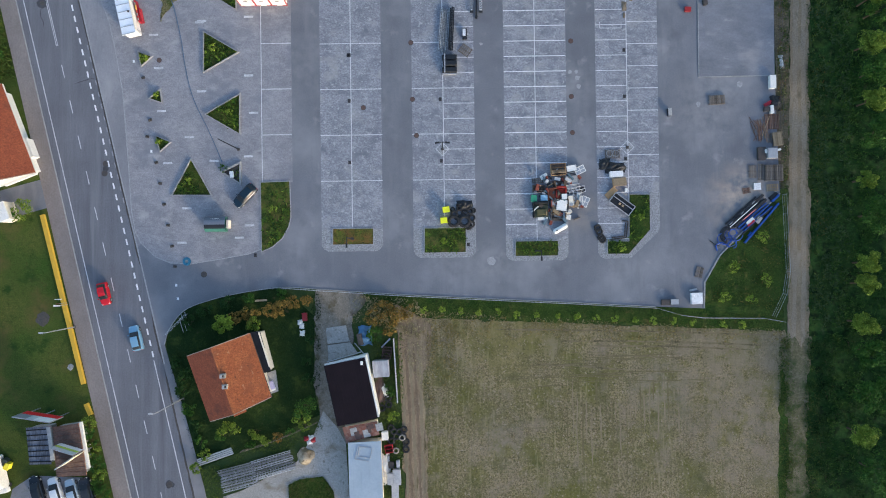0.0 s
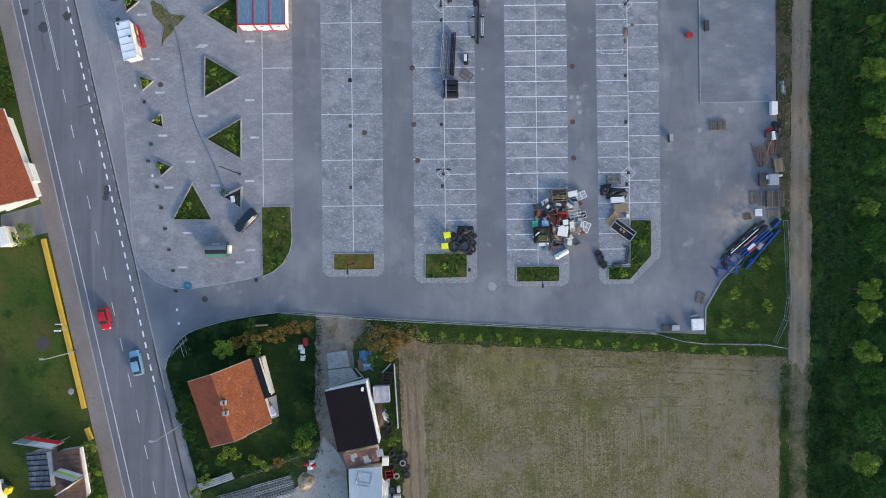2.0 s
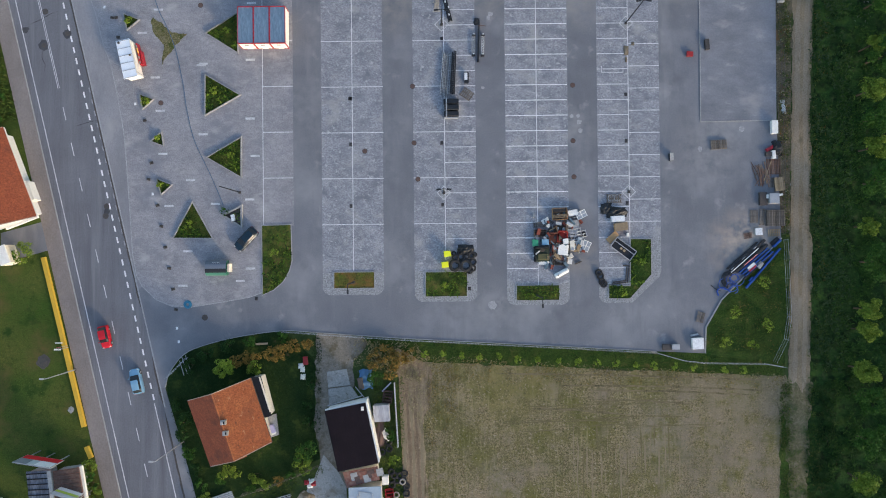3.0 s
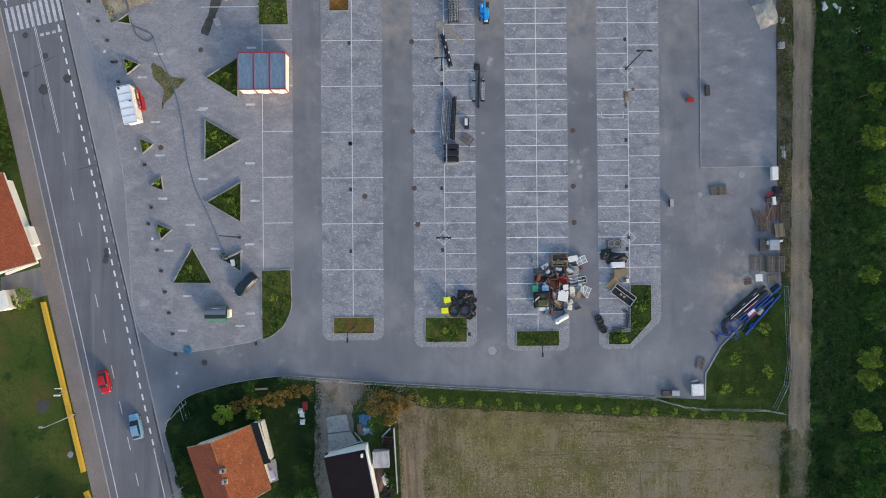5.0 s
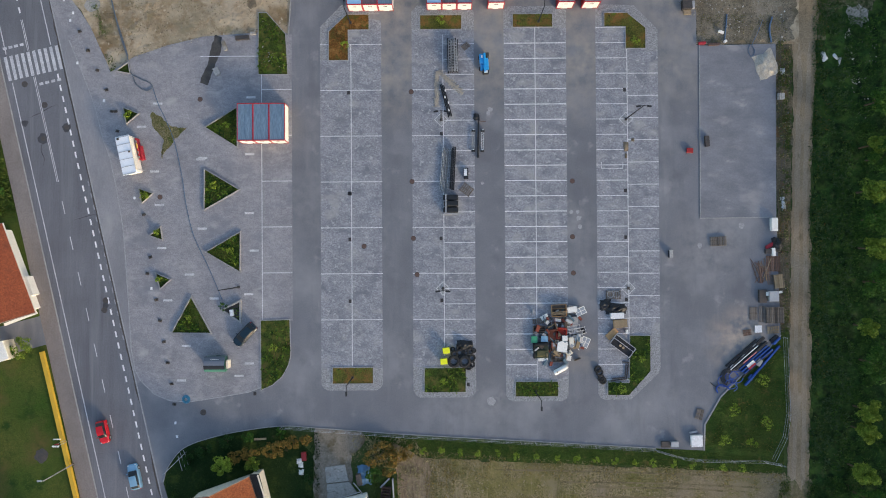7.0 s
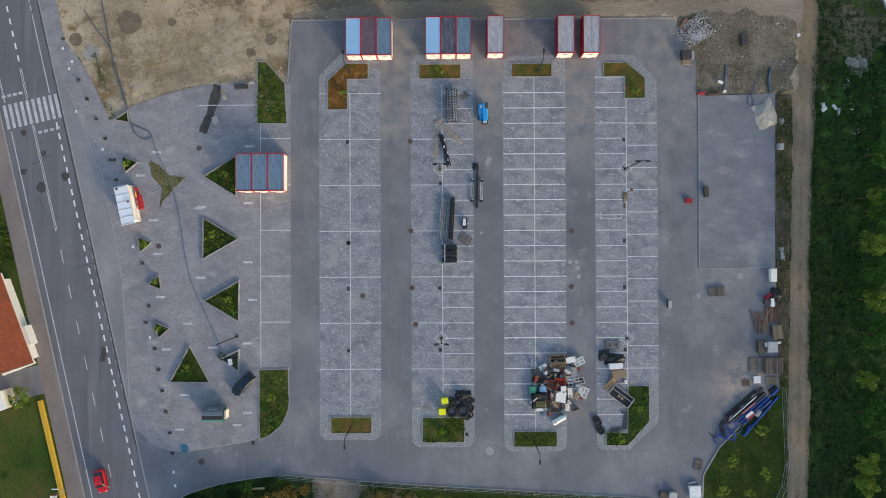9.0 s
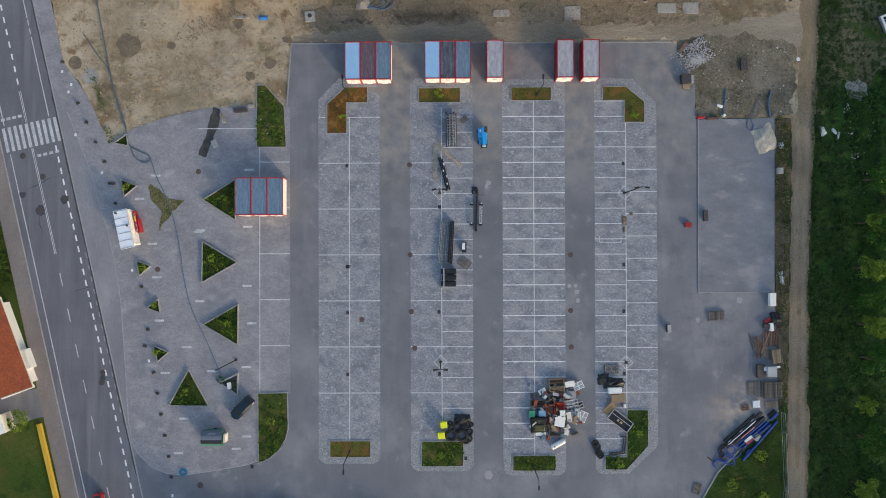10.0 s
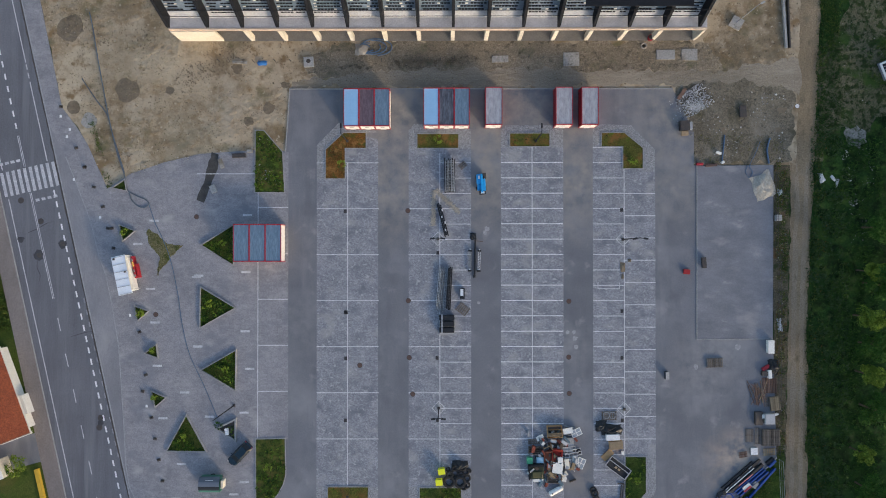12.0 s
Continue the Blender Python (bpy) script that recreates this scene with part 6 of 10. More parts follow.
for p in ((-49.03, 28.47), (-47.98, 21.49), (-48.47, 18.81), (-47.02, 14.53), (-46.41, 11.1), (-45.79, 7.67), (-45.18, 4.24), (-44.56, 0.81), (-44.13, -2.52), (-59.5, 58.57), (-58.1, 55.41), (-56.6, 52.16), (-55.11, 48.92), (-54.27, 45.4), (-53.62, 45.4), (-53.33, 42.16), (-62.03, 65.35), (-58.14, 55.43)):
    bike_stand(p, rng.uniform(-20, 20))
PLATE = mesh_of("marking", boxes((-0.17, -0.22, 0, 0.17, 0.22, 0.012)), M["line"])
for p in ((-43.98, -5.57), (-43.72, -7.79), (-50.58, 31.18), (-47.84, 16.4), (-62.11, 63.77), (-61.08, 60.42), (-60.62, 61.63), (-55.57, 47.16), (-59.9, 53.4)):
    share("marking", PLATE, plaza_ob if p[1] > 0 else car_park, pose(*p, 0.026 if p[1] > 0 else 0.0))


# ---- hoses ----
def tube(points, r, n=8, z=0.0, steps=8, lift=0.0):
    """A round hose through plan points, lying at height z."""
    line = curve_through(points, steps)
    bm = bmesh.new()
    rings = []
    for i, p in enumerate(line):
        a, b = Vector(line[max(0, i - 1)]), Vector(line[min(len(line) - 1, i + 1)])
        d = (b - a).normalized()
        up = z + r + lift * (0.5 + 0.5 * math.sin(i * 0.9))
        rings.append([bm.verts.new((p[0] - d.y * r * math.cos(t), p[1] + d.x * r * math.cos(t), up + r * math.sin(t))) for t in [2 * math.pi * k / n for k in range(n)]])
    for a, b in zip(rings, rings[1:]):
        for k in range(n):
            bm.faces.new((a[k], a[(k + 1) % n], b[(k + 1) % n], b[k]))
    bm.faces.new(rings[0][::-1])
    bm.faces.new(rings[-1])
    bmesh.ops.recalc_face_normals(bm, faces=bm.faces[:])
    return bm


HOSE_DUSTY = surface("dusty hose", (0.085, 0.11, 0.145), (0.125, 0.15, 0.185), (0.06, 0.072, 0.09), 0.8, 6, 0.7, 0.1)
HOSE = surface("blue hose", (0.075, 0.135, 0.23), (0.11, 0.175, 0.27), (0.05, 0.08, 0.13), 0.8, 6, 0.6, 0.1)
HOSE_BLUE = surface("bright blue hose", (0.015, 0.065, 0.30), (0.02, 0.09, 0.38), (0.015, 0.06, 0.26), 1, 6, 0.5, 0.1)
HOSE_BLACK = surface("black hose", (0.02, 0.022, 0.028), (0.035, 0.036, 0.042), (0.015, 0.015, 0.02), 1, 6, 0.6, 0.1)


def hose(points, r, material, label, z=0.02, lift=0.0):
    ob = new("hose", mesh_of("hose", tube(points, r, z=z, lift=lift), material))
    return tagged(ob, label, "hose", "hoses")


hose([(-57.42, 80.86), (-56.85, 78.26), (-56.09, 73.7), (-55.04, 68.04), (-54.28, 64.05), (-52.96, 58.39), (-51.65, 54.32), (-51.08, 51.72), (-49.78, 50.8), (-48.11, 50.06), (-47.55, 49.32), (-48.66, 48.76), (-50.15, 49.69), (-50.8, 51.17)], 0.085, HOSE_DUSTY, "dusty blue hose laid across the building site")
hose([(-58.58, 69.9), (-56.34, 66.56), (-54.47, 64.05), (-53.72, 61.45), (-52.78, 58.39), (-51.56, 54.5)], 0.085, HOSE_DUSTY, "dusty blue hose laid across the building site")
hose([(-47.55, 49.32), (-46.52, 46.26), (-45.4, 43.95), (-44, 40.26), (-42.78, 34.72), (-42.12, 30.11), (-40.9, 25.04), (-38.58, 19.98), (-37.19, 16.76), (-36.26, 14.46)], 0.055, HOSE, "long blue-grey hose winding over the forecourt")


def coil(p, r, material, label, turns=3, z=0.02, rod_r=0.07):
    t = thing("hose_coil", pose(*p, z), label, "hose coil")
    for k in range(turns):
        bm = bmesh.new()
        rr = r - 0.10 * k
        pts = [(rr * math.cos(a), rr * math.sin(a)) for a in [2 * math.pi * i / 20 for i in range(21)]]
        part("loop", tube(pts, rod_r, z=0.05 * (k % 2), steps=2), material, t)
    return t


coil((-42.18, -1.72), 0.62, surface("teal hose", (0.03, 0.16, 0.26), (0.04, 0.20, 0.32), (0.02, 0.09, 0.15), 1, 6, 0.5, 0.1), "coiled teal-blue hose on the paving", 4)


# ---- vehicles ----
def car(x, y, rz, colour, label, length=4.4, width=1.78, height=1.47, group="cars", z=0.0):
    """Nose along +y."""
    t = thing("car", pose(x, y, z, 0, 0, rz), label, "car", group)
    paint_m = paint("car paint " + "%.2f %.2f %.2f" % colour, colour, 0.25, 0.1)
    L, w = length / 2, width / 2

    def loft(sections):
        bm = bmesh.new()
        rings = []
        for yy, hw, z0, z1, r in sections:
            rings.append([bm.verts.new(v) for v in ((-hw, yy, z0), (-hw, yy, z1 - r), (-hw + r, yy, z1), (hw - r, yy, z1), (hw, yy, z1 - r), (hw, yy, z0))])
        for a, b in zip(rings, rings[1:]):
            for k in range(6):
                bm.faces.new((a[k], a[(k + 1) % 6], b[(k + 1) % 6], b[k]))
        bm.faces.new(rings[0][::-1])
        bm.faces.new(rings[-1])
        bmesh.ops.recalc_face_normals(bm, faces=bm.faces[:])
        return bm

    part("body", loft([(-L, w * 0.80, 0.35, 0.75, 0.08), (-L + 0.15, w * 0.93, 0.25, 0.92, 0.1), (-L + 0.6, w, 0.22, 0.98, 0.12), (0, w, 0.22, 0.96, 0.12), (L - 1.1, w * 0.98, 0.22, 0.90, 0.14), (L - 0.3, w * 0.9, 0.25, 0.78, 0.14), (L, w * 0.68, 0.35, 0.62, 0.1)]), paint_m, t)
    part("cabin", loft([(-L + 0.25, w * 0.76, 0.9, 0.97, 0.05), (-L + 0.75, w * 0.80, 0.9, height - 0.10, 0.16), (-0.2, w * 0.82, 0.9, height - 0.05, 0.18), (0.35, w * 0.80, 0.9, height - 0.12, 0.18), (L - 1.0, w * 0.78, 0.88, 0.93, 0.05)]), M["glass"], t, "dark tinted glass")
    part("roof", loft([(-L + 0.72, w * 0.66, height - 0.13, height - 0.07, 0.03), (-0.2, w * 0.68, height - 0.08, height - 0.015, 0.04), (0.32, w * 0.64, height - 0.14, height - 0.08, 0.03)]), paint_m, t)
    part("windscreen", loft([(0.46, w * 0.70, 1.18, height - 0.15, 0.03), (L - 1.12, w * 0.70, 0.92, 0.99, 0.03)]), M["glass"], t, "dark sloping windscreen")
    part("rear_window", loft([(-L + 0.35, w * 0.62, 0.95, 1.04, 0.03), (-L + 0.70, w * 0.66, 1.1, height - 0.11, 0.03)]), M["glass"], t)
    wheel = rods(((-0.11, 0, 0), (0.11, 0, 0), 0.32), n=16)
    wm = mesh_of("wheel", wheel, M["rubber"])
    rim = mesh_of("rim", rods(((-0.12, 0, 0), (0.12, 0, 0), 0.19), n=12), M["steel"])
    for sx in (-1, 1):
        for sy in (-1.32, 1.38):
            wo = share("wheel", wm, t, pose(sx * (w - 0.13), sy * length / 4.4, 0.32))
            share("rim", rim, wo, pose(0.01 * sx, 0, 0))
        part("headlight", boxes((sx * w * 0.62 - 0.16, L - 0.24, 0.60, sx * w * 0.62 + 0.16, L - 0.1, 0.70), bevel=0.02), M["white_wall"], t, "clear headlight")
        part("tail_light", boxes((sx * w * 0.72 - 0.12, -L + 0.02, 0.68, sx * w * 0.72 + 0.12, -L + 0.16, 0.84), bevel=0.02), M["red"], t, "red tail light")
        part("mirror", boxes((sx * (w + 0.06) - 0.09, 0.62, 0.92, sx * (w + 0.06) + 0.09, 0.76, 1.04), bevel=0.02), paint_m, t)
    return t


car(*(-32.4, 8.83), 136, (0.012, 0.028, 0.045), "parked dark blue hatchback on the forecourt", 4.4)
road_turn = math.degrees(math.atan2(-ROAD_DIR.x, ROAD_DIR.y))
car(*(-50.38, -14.06), road_turn + 180, (0.20, 0.36, 0.50), "light blue car driving on the road", 4.1, 1.75, 1.45, "cars on the road", -0.02)
car(*(-55.49, -6.81), road_turn, (0.50, 0.015, 0.025), "bright red small car driving on the road", 3.7, 1.65, 1.5, "cars on the road", -0.02)
for px_, colour, word in (((-66.66, -38.33), (0.012, 0.016, 0.022), "black"), ((-63.63, -38.55), (0.62, 0.64, 0.67), "white"), ((-60.87, -38.85), (0.34, 0.42, 0.50), "silver-blue"), ((-58.58, -38.61), (0.03, 0.033, 0.04), "dark grey")):
    car(*px_, road_turn + 180 + 4, colour, word + " car parked beside the huts", 4.3, 1.76, 1.45, "cars beside the huts")


def kiosk():
    a, b = Vector((-50.34, 41.04)), Vector((-49.15, 35.47))
    d = (b - a)
    rz = math.degrees(math.atan2(d.x, -d.y))
    mid = (Vector((-52.41, 40.51)) + Vector((-51.05, 34.93)) + a + b) / 4
    t = thing("food_kiosk", pose(mid.x, mid.y, 0, 0, 0, rz), "white food kiosk with ribbed roof and red counter", "kiosk")
    hw, hl = 1.05, 2.9
    part("body", boxes((-hw, -hl, 0.15, hw, hl, 2.3), bevel=0.03), M["white_wall"], t)
    part("roof", boxes((-hw - 0.06, -hl - 0.4, 2.3, hw + 0.06, hl + 0.06, 2.45), bevel=0.02), paint("kiosk roof", (0.74, 0.77, 0.82), 0.5), t, "white sheet roof")
    for k in range(6):
        y = -hl - 0.3 + (2 * hl + 0.2) * k / 5
        part("roof_rib", boxes((-hw, y - 0.035, 2.45, hw, y + 0.035, 2.5)), M["steel"], t)
    bm = bmesh.new()
    vs = [(hw + 0.07, -hl + 0.1, 2.5), (hw + 0.3, -hl + 0.1, 2.38), (hw + 0.3, hl - 0.3, 2.38), (hw + 0.07, hl - 0.3, 2.5)]
    prism_bottom = [bm.verts.new(v) for v in vs]
    prism_top = [bm.verts.new((x, y, z + 0.05)) for x, y, z in vs]
    bm.faces.new(prism_top)
    bm.faces.new(prism_bottom[::-1])
    for i in range(4):
        bm.faces.new((prism_bottom[i], prism_bottom[(i + 1) % 4], prism_top[(i + 1) % 4], prism_top[i]))
    part("awning", bm, M["plaster"], t, "cream awning")
    part("counter", boxes((hw + 0.62, -hl + 1.9, 0.05, hw + 0.85, hl - 1.6, 0.95), bevel=0.03), M["red"], t, "red counter")
    part("counter", boxes((hw + 0.22, -hl + 1.9, 0.05, hw + 0.5, hl - 0.3, 1.05), bevel=0.03), M["red"], t, "red counter")
    for y in (-0.6, 0.2, 2.0):
        part("tray", boxes((hw + 0.26, y - 0.2, 1.05, hw + 0.46, y + 0.2, 1.12), bevel=0.02), M["kerb"], t, "pale tray on the counter")
    part("sign", boxes((hw + 0.3, 0.9, 1.05, hw + 0.5, 1.7, 1.2), bevel=0.02), paint("kiosk sign", (0.75, 0.45, 0.1)), t, "orange panel")
    part("post", rods(((hw + 0.27, -hl + 0.2, 0), (hw + 0.27, -hl + 0.2, 2.38), 0.04)), M["steel"], t)
    part("post", rods(((hw + 0.27, hl - 0.4, 0), (hw + 0.27, hl - 0.4, 2.38), 0.04)), M["steel"], t)
    part("vent", boxes((-0.8, hl - 0.5, 2.45, -0.5, hl - 0.2, 2.7), bevel=0.02), M["iron"], t)
    part("vent", boxes((0.6, 0.1, 2.45, 0.85, 0.35, 2.75), bevel=0.02), M["iron"], t)
    for sy in (-1.4, 1.4):
        part("wheel", rods(((-hw + 0.1, sy, 0.3), (-hw - 0.08, sy, 0.3), 0.3), n=14), M["rubber"], t)


kiosk()


def green_hut():
    c = (-36.84, 4.24)
    t = thing("caravan", pose(*c, 0), "small barrel-roofed caravan with green and black bands", "caravan")
    L, w = 1.62, 1.2
    part("body", boxes((-L, -w, 0.45, L, w, 1.5), bevel=0.05), paint("caravan green", (0.035, 0.14, 0.095)), t, "dark green lower wall")
    bands = ((-90, -38, "caravan green pale", (0.05, 0.165, 0.12)), (-38, -5, "caravan black", (0.016, 0.016, 0.02)), (-5, 28, "caravan grey", (0.15, 0.165, 0.20)), (28, 90, "caravan slate", (0.10, 0.11, 0.135)))
    for a0, a1, nm, colour in bands:
        bm = bmesh.new()
        prev = None
        for k in range(5):
            a = radians(a0 + (a1 - a0) * k / 4)
            y, z = 1.24 * math.sin(a), 1.45 + 0.75 * math.cos(a)
            row = [bm.verts.new((x, y * s, 1.45 + (z - 1.45) * s)) for x, s in ((-L - 0.05, 1), (L + 0.05, 1), (L + 0.05, 0.95), (-L - 0.05, 0.95))]
            if prev:
                for i in range(4):
                    bm.faces.new((prev[i], prev[(i + 1) % 4], row[(i + 1) % 4], row[i]))
            else:
                bm.faces.new(row)
            prev = row
        bm.faces.new(prev[::-1])
        bmesh.ops.recalc_face_normals(bm, faces=bm.faces[:])
        part("roof_band", bm, paint(nm, colour, 0.5), t, "painted roof band")
    part("porch", boxes((L + 0.06, -0.7, 0.45, L + 0.5, 0.65, 1.6), bevel=0.06), M["plaster"], t, "cream end wall")
    part("skylight", boxes((-0.6, 0.75, 1.95, 0.7, 0.85, 2.02)), M["white_wall"], t, "white skylight rim")
    part("drawbar", rods(((L + 0.7, 0, 0.5), (L + 1.3, 0, 0.5), 0.05)), M["steel"], t)
    for sy in (-1, 1):
        part("wheel", rods(((0, sy * (w - 0.2), 0.33), (0, sy * w, 0.33), 0.33), n=14), M["rubber"], t)


green_hut()
planter("tree_pit", [(-36.26, 12.82), (-33.22, 14.29), (-33.22, 10.79)], "open triangular concrete tree pit with dark soil", "blade_dark", 0.42, 3, 0.1, 0.2, wall=0.25, soil="iron")
crate = thing("white_crate", pose(*(-34.6, 12.36), 0.05, 0, 0, 8), "white plastic crate in the tree pit", "crate")
part("body", boxes((-0.27, -0.5, 0, 0.27, 0.5, 0.4), bevel=0.04), M["white_wall"], crate)
part("lid", boxes((-0.29, -0.52, 0.4, 0.29, 0.52, 0.45), bevel=0.02), M["line"], crate)
shrub("bush", *(-35.99, 13.37), 0.7, 0.8, rng, M["leaf_mid"], "weedy green bush beside the tree pit", GARDEN, 0.18, 200)


# ---- stacked goods ----
def pallet(x, y, z, rz, label="grey weathered wooden pallet", w=1.2, l=1.0, colour="wood_grey", group="pallets", slats=7):
    t = thing("pallet", pose(x, y, z, 0, 0, rz), label, "pallet", group)
    for k in range(3):
        yy = -l / 2 + 0.05 + (l - 0.1) * k / 2
        part("bearer", boxes((-w / 2, yy - 0.05, 0, w / 2, yy + 0.05, 0.1)), M[colour], t)
    sl = mesh_of("slat", boxes((-w / slats * 0.27, -l / 2, 0.1, w / slats * 0.27, l / 2, 0.13)), M[colour])
    for k in range(slats):
        share("slat", sl, t, pose(-w / 2 + w * (k + 0.5) / slats, 0, 0))
    return t


M["wood_grey"] = surface("weathered wood", (0.15, 0.128, 0.112), (0.24, 0.205, 0.175), (0.07, 0.06, 0.053), 2, 9, 0.9, 0.3, local=True, shade=0.35)
M["wood_tan"] = surface("pale new wood", (0.30, 0.225, 0.145), (0.38, 0.29, 0.19), (0.20, 0.15, 0.095), 2, 9, 0.85, 0.3, local=True, shade=0.25)
M["wood_red"] = surface("reddish boards", (0.175, 0.105, 0.08), (0.24, 0.155, 0.12), (0.09, 0.06, 0.048), 2, 9, 0.9, 0.3, local=True, shade=0.35)
M["cardboard"] = surface("cardboard", (0.42, 0.25, 0.12), (0.50, 0.31, 0.16), (0.32, 0.19, 0.09), 1.5, 6, 0.9, 0.1, local=True, shade=0.2)
M["tarp_black"] = surface("black tarpaulin", (0.009, 0.010, 0.013), (0.014, 0.016, 0.02), (0.03, 0.033, 0.038), 1.5, 4, 0.4, 0.6, local=True, amount=0.3)
M["rubble"] = surface("rubble", (0.27, 0.25, 0.225), (0.36, 0.34, 0.31), (0.17, 0.155, 0.135), 1, 5, 0.95, 0.5)


def crumple(rx, ry, h, seed, n=14):
    """A folded sheet thrown over a heap."""
    bm = bmesh.new()
    bmesh.ops.create_grid(bm, x_segments=n, y_segments=n, size=1)
    off = Vector((seed * 3.1, seed * 1.7, 0))
    for v in bm.verts:
        r = min(1.0, math.hypot(v.co.x, v.co.y))
        k = noise.noise(v.co * 2.2 + off)
        v.co = Vector((v.co.x * rx * (1 + 0.25 * noise.noise(v.co * 1.3 + off * 2)), v.co.y * ry * (1 + 0.25 * noise.noise(v.co * 1.4 - off)), max(0.0, h * (1 - r * r) * (0.85 + 0.55 * k)) + 0.02))
    g = bmesh.ops.extrude_face_region(bm, geom=bm.faces[:])
    for v in g["geom"]:
        if isinstance(v, bmesh.types.BMVert):
            v.co.z += 0.02
    bmesh.ops.recalc_face_normals(bm, faces=bm.faces[:])
    return bm


def beam_stack(p, rz, length, width, height, label, cols=7, rows=3, colour="steel", dark="black_metal", name="beam_stack"):
    """Long steel sections laid side by side in layers on two bearers."""
    t = thing(name, pose(*p, 0.02, 0, 0, rz), label, "beam stack", "stacked steel")
    r3 = random.Random(int(length * 100 + width * 10))
    for yy in (-length * 0.3, length * 0.3):
        part("bearer", boxes((-width / 2, yy - 0.06, 0, width / 2, yy + 0.06, 0.1)), M["wood_grey"], t)
    step = width / cols
    dz = (height - 0.1) / rows
    bar = [mesh_of("beam", boxes((-step * 0.40, -length / 2, 0, step * 0.40, length / 2, dz * 0.9)), M[m]) for m in (colour, dark)]
    for j in range(rows):
        for i in range(cols):
            x = -width / 2 + step * (i + 0.5)
            share("beam", bar[0 if r3.random() < 0.6 else 1], t, pose(x, r3.uniform(-0.25, 0.25), 0.1 + dz * j, 0, 0, r3.uniform(-0.6, 0.6)))
    return t


def lattice_stack(p, rz, length, width, label, frames=5, colour="steel", z0=0.0):
    """Scaffold frames lying in a row: two chords and rungs each."""
    t = thing("scaffold_frames", pose(*p, 0.02 + z0, 0, 0, rz), label, "scaffold frames", "stacked steel")
    step = width / frames
    bm = bmesh.new()
    for sx in (-1, 1):
        rod(bm, (sx * step * 0.36, -length / 2, 0), (sx * step * 0.36, length / 2, 0), 0.04, n=6)
    k = -length / 2 + 0.2
    while k < length / 2:
        rod(bm, (-step * 0.36, k, 0), (step * 0.36, k, 0), 0.03, n=5)
        k += 0.45
    me = mesh_of("frame", bm, M[colour])
    r3 = random.Random(int(length * 77))
    for j in range(3):
        for i in range(frames):
            share("frame", me, t, pose(-width / 2 + step * (i + 0.5) + r3.uniform(-0.05, 0.05), r3.uniform(-0.3, 0.3), 0.08 + 0.16 * j, 0, r3.uniform(-4, 4), r3.uniform(-1, 1)))
    return t


def crate_box(name, p, rz, size, material, label, category, z=0.02, lid=None, group=""):
    t = thing(name, pose(*p, z, 0, 0, rz), label, category, group)
    x, y, h = size[0] / 2, size[1] / 2, size[2]
    part("body", boxes((-x, -y, 0, x, y, h * 0.9), bevel=0.03), material, t)
    part("lid", boxes((-x - 0.02, -y - 0.02, h * 0.9, x + 0.02, y + 0.02, h), bevel=0.02), lid or material, t)
    return t


beam_stack((1.61, 54), 1, 5.2, 1.8, 0.7, "stack of dark steel beams with grey tops", 6, 2, "black_metal")
lattice_stack((1.61, 54), 1, 5.0, 1.5, "grey scaffold frames laid on steel beams", 3, "old_steel", 0.68)
pallet(*(3.74, 55.65), 0.02, 40, "small dark wooden pallet", 1.3, 0.9)
pallet(*(3.74, 32.19), 0.02, -36, "dark slatted wooden pallet", 2.0, 1.5, slats=6)
lattice_stack((0.34, 35.43), -5, 6.9, 1.5, "scaffold frames laid out in a long stack", 4, "old_steel")
beam_stack((1.54, 35.61), -3, 6.6, 0.75, 0.7, "black steel beams in a tight stack", 3, 3, "black_metal")
beam_stack((0.48, 46.69), 14, 5.2, 0.72, 0.45, "black steel beams lying askew", 3, 2, "black_metal")
for dx, dy in ((0.25, 1.6), (-0.05, 0.5), (0.3, -0.4), (0.1, -1.6)):
    x, y = (0.48, 46.69)
    crate_box("clamp", (x + dx - 0.22 * dy, y + dy), 14, (0.16, 0.32, 0.1), M["line"], "white clamp on black steel beams", "clamp", 0.47, group="beam clamps")
crate_box("equipment_box", (3.66, 34.77), 0, (0.7, 1.7, 0.45), M["black_metal"], "dark equipment box with white cover", "equipment box")
crate_box("white_cover", (3.57, 34.96), 0, (0.45, 1.1, 0.1), M["line"], "white cover plate on an equipment box", "cover", 0.47)
pile = thing("tarpaulin_stack", pose(*(1.15, 29.9), 0.02), "three black plastic-wrapped bundles in a row", "bundles")
for k, h in enumerate((0.8, 1.0, 0.9)):
    part("wrapping", boxes((-1.25 + 0.1 * (k % 2), -1.45 + k * 1.0, 0, 1.2, -0.6 + k * 1.0, h), bevel=0.09), M["tarp_black"], pile)
part("strap", boxes((-0.9, -1.5, 0.4, -0.7, 1.5, 1.02), bevel=0.01), M["steel"], pile, "grey strap")
part("frame", boxes((-1.2, -1.75, 0, 1.1, -1.5, 0.5), bevel=0.03), M["steel"], pile, "grey metal frame")
boom = thing("crane_boom", pose(*(5.71, 40.95), 0.02, 0, 0, -1.5), "black boom lying between two steel lattice frames", "boom")
part("boom", rods(((0, -3.6, 0.22), (0, 3.3, 0.22), 0.14, 0.12), n=12), M["black_metal"], boom)
part("collar", rods(((0, -3.6, 0.22), (0, -3.2, 0.22), 0.2), n=12), M["black_metal"], boom)
part("head", crumple(0.5, 0.55, 0.4, 12), M["tarp_black"], boom).location = (-0.35, 3.1, 0)
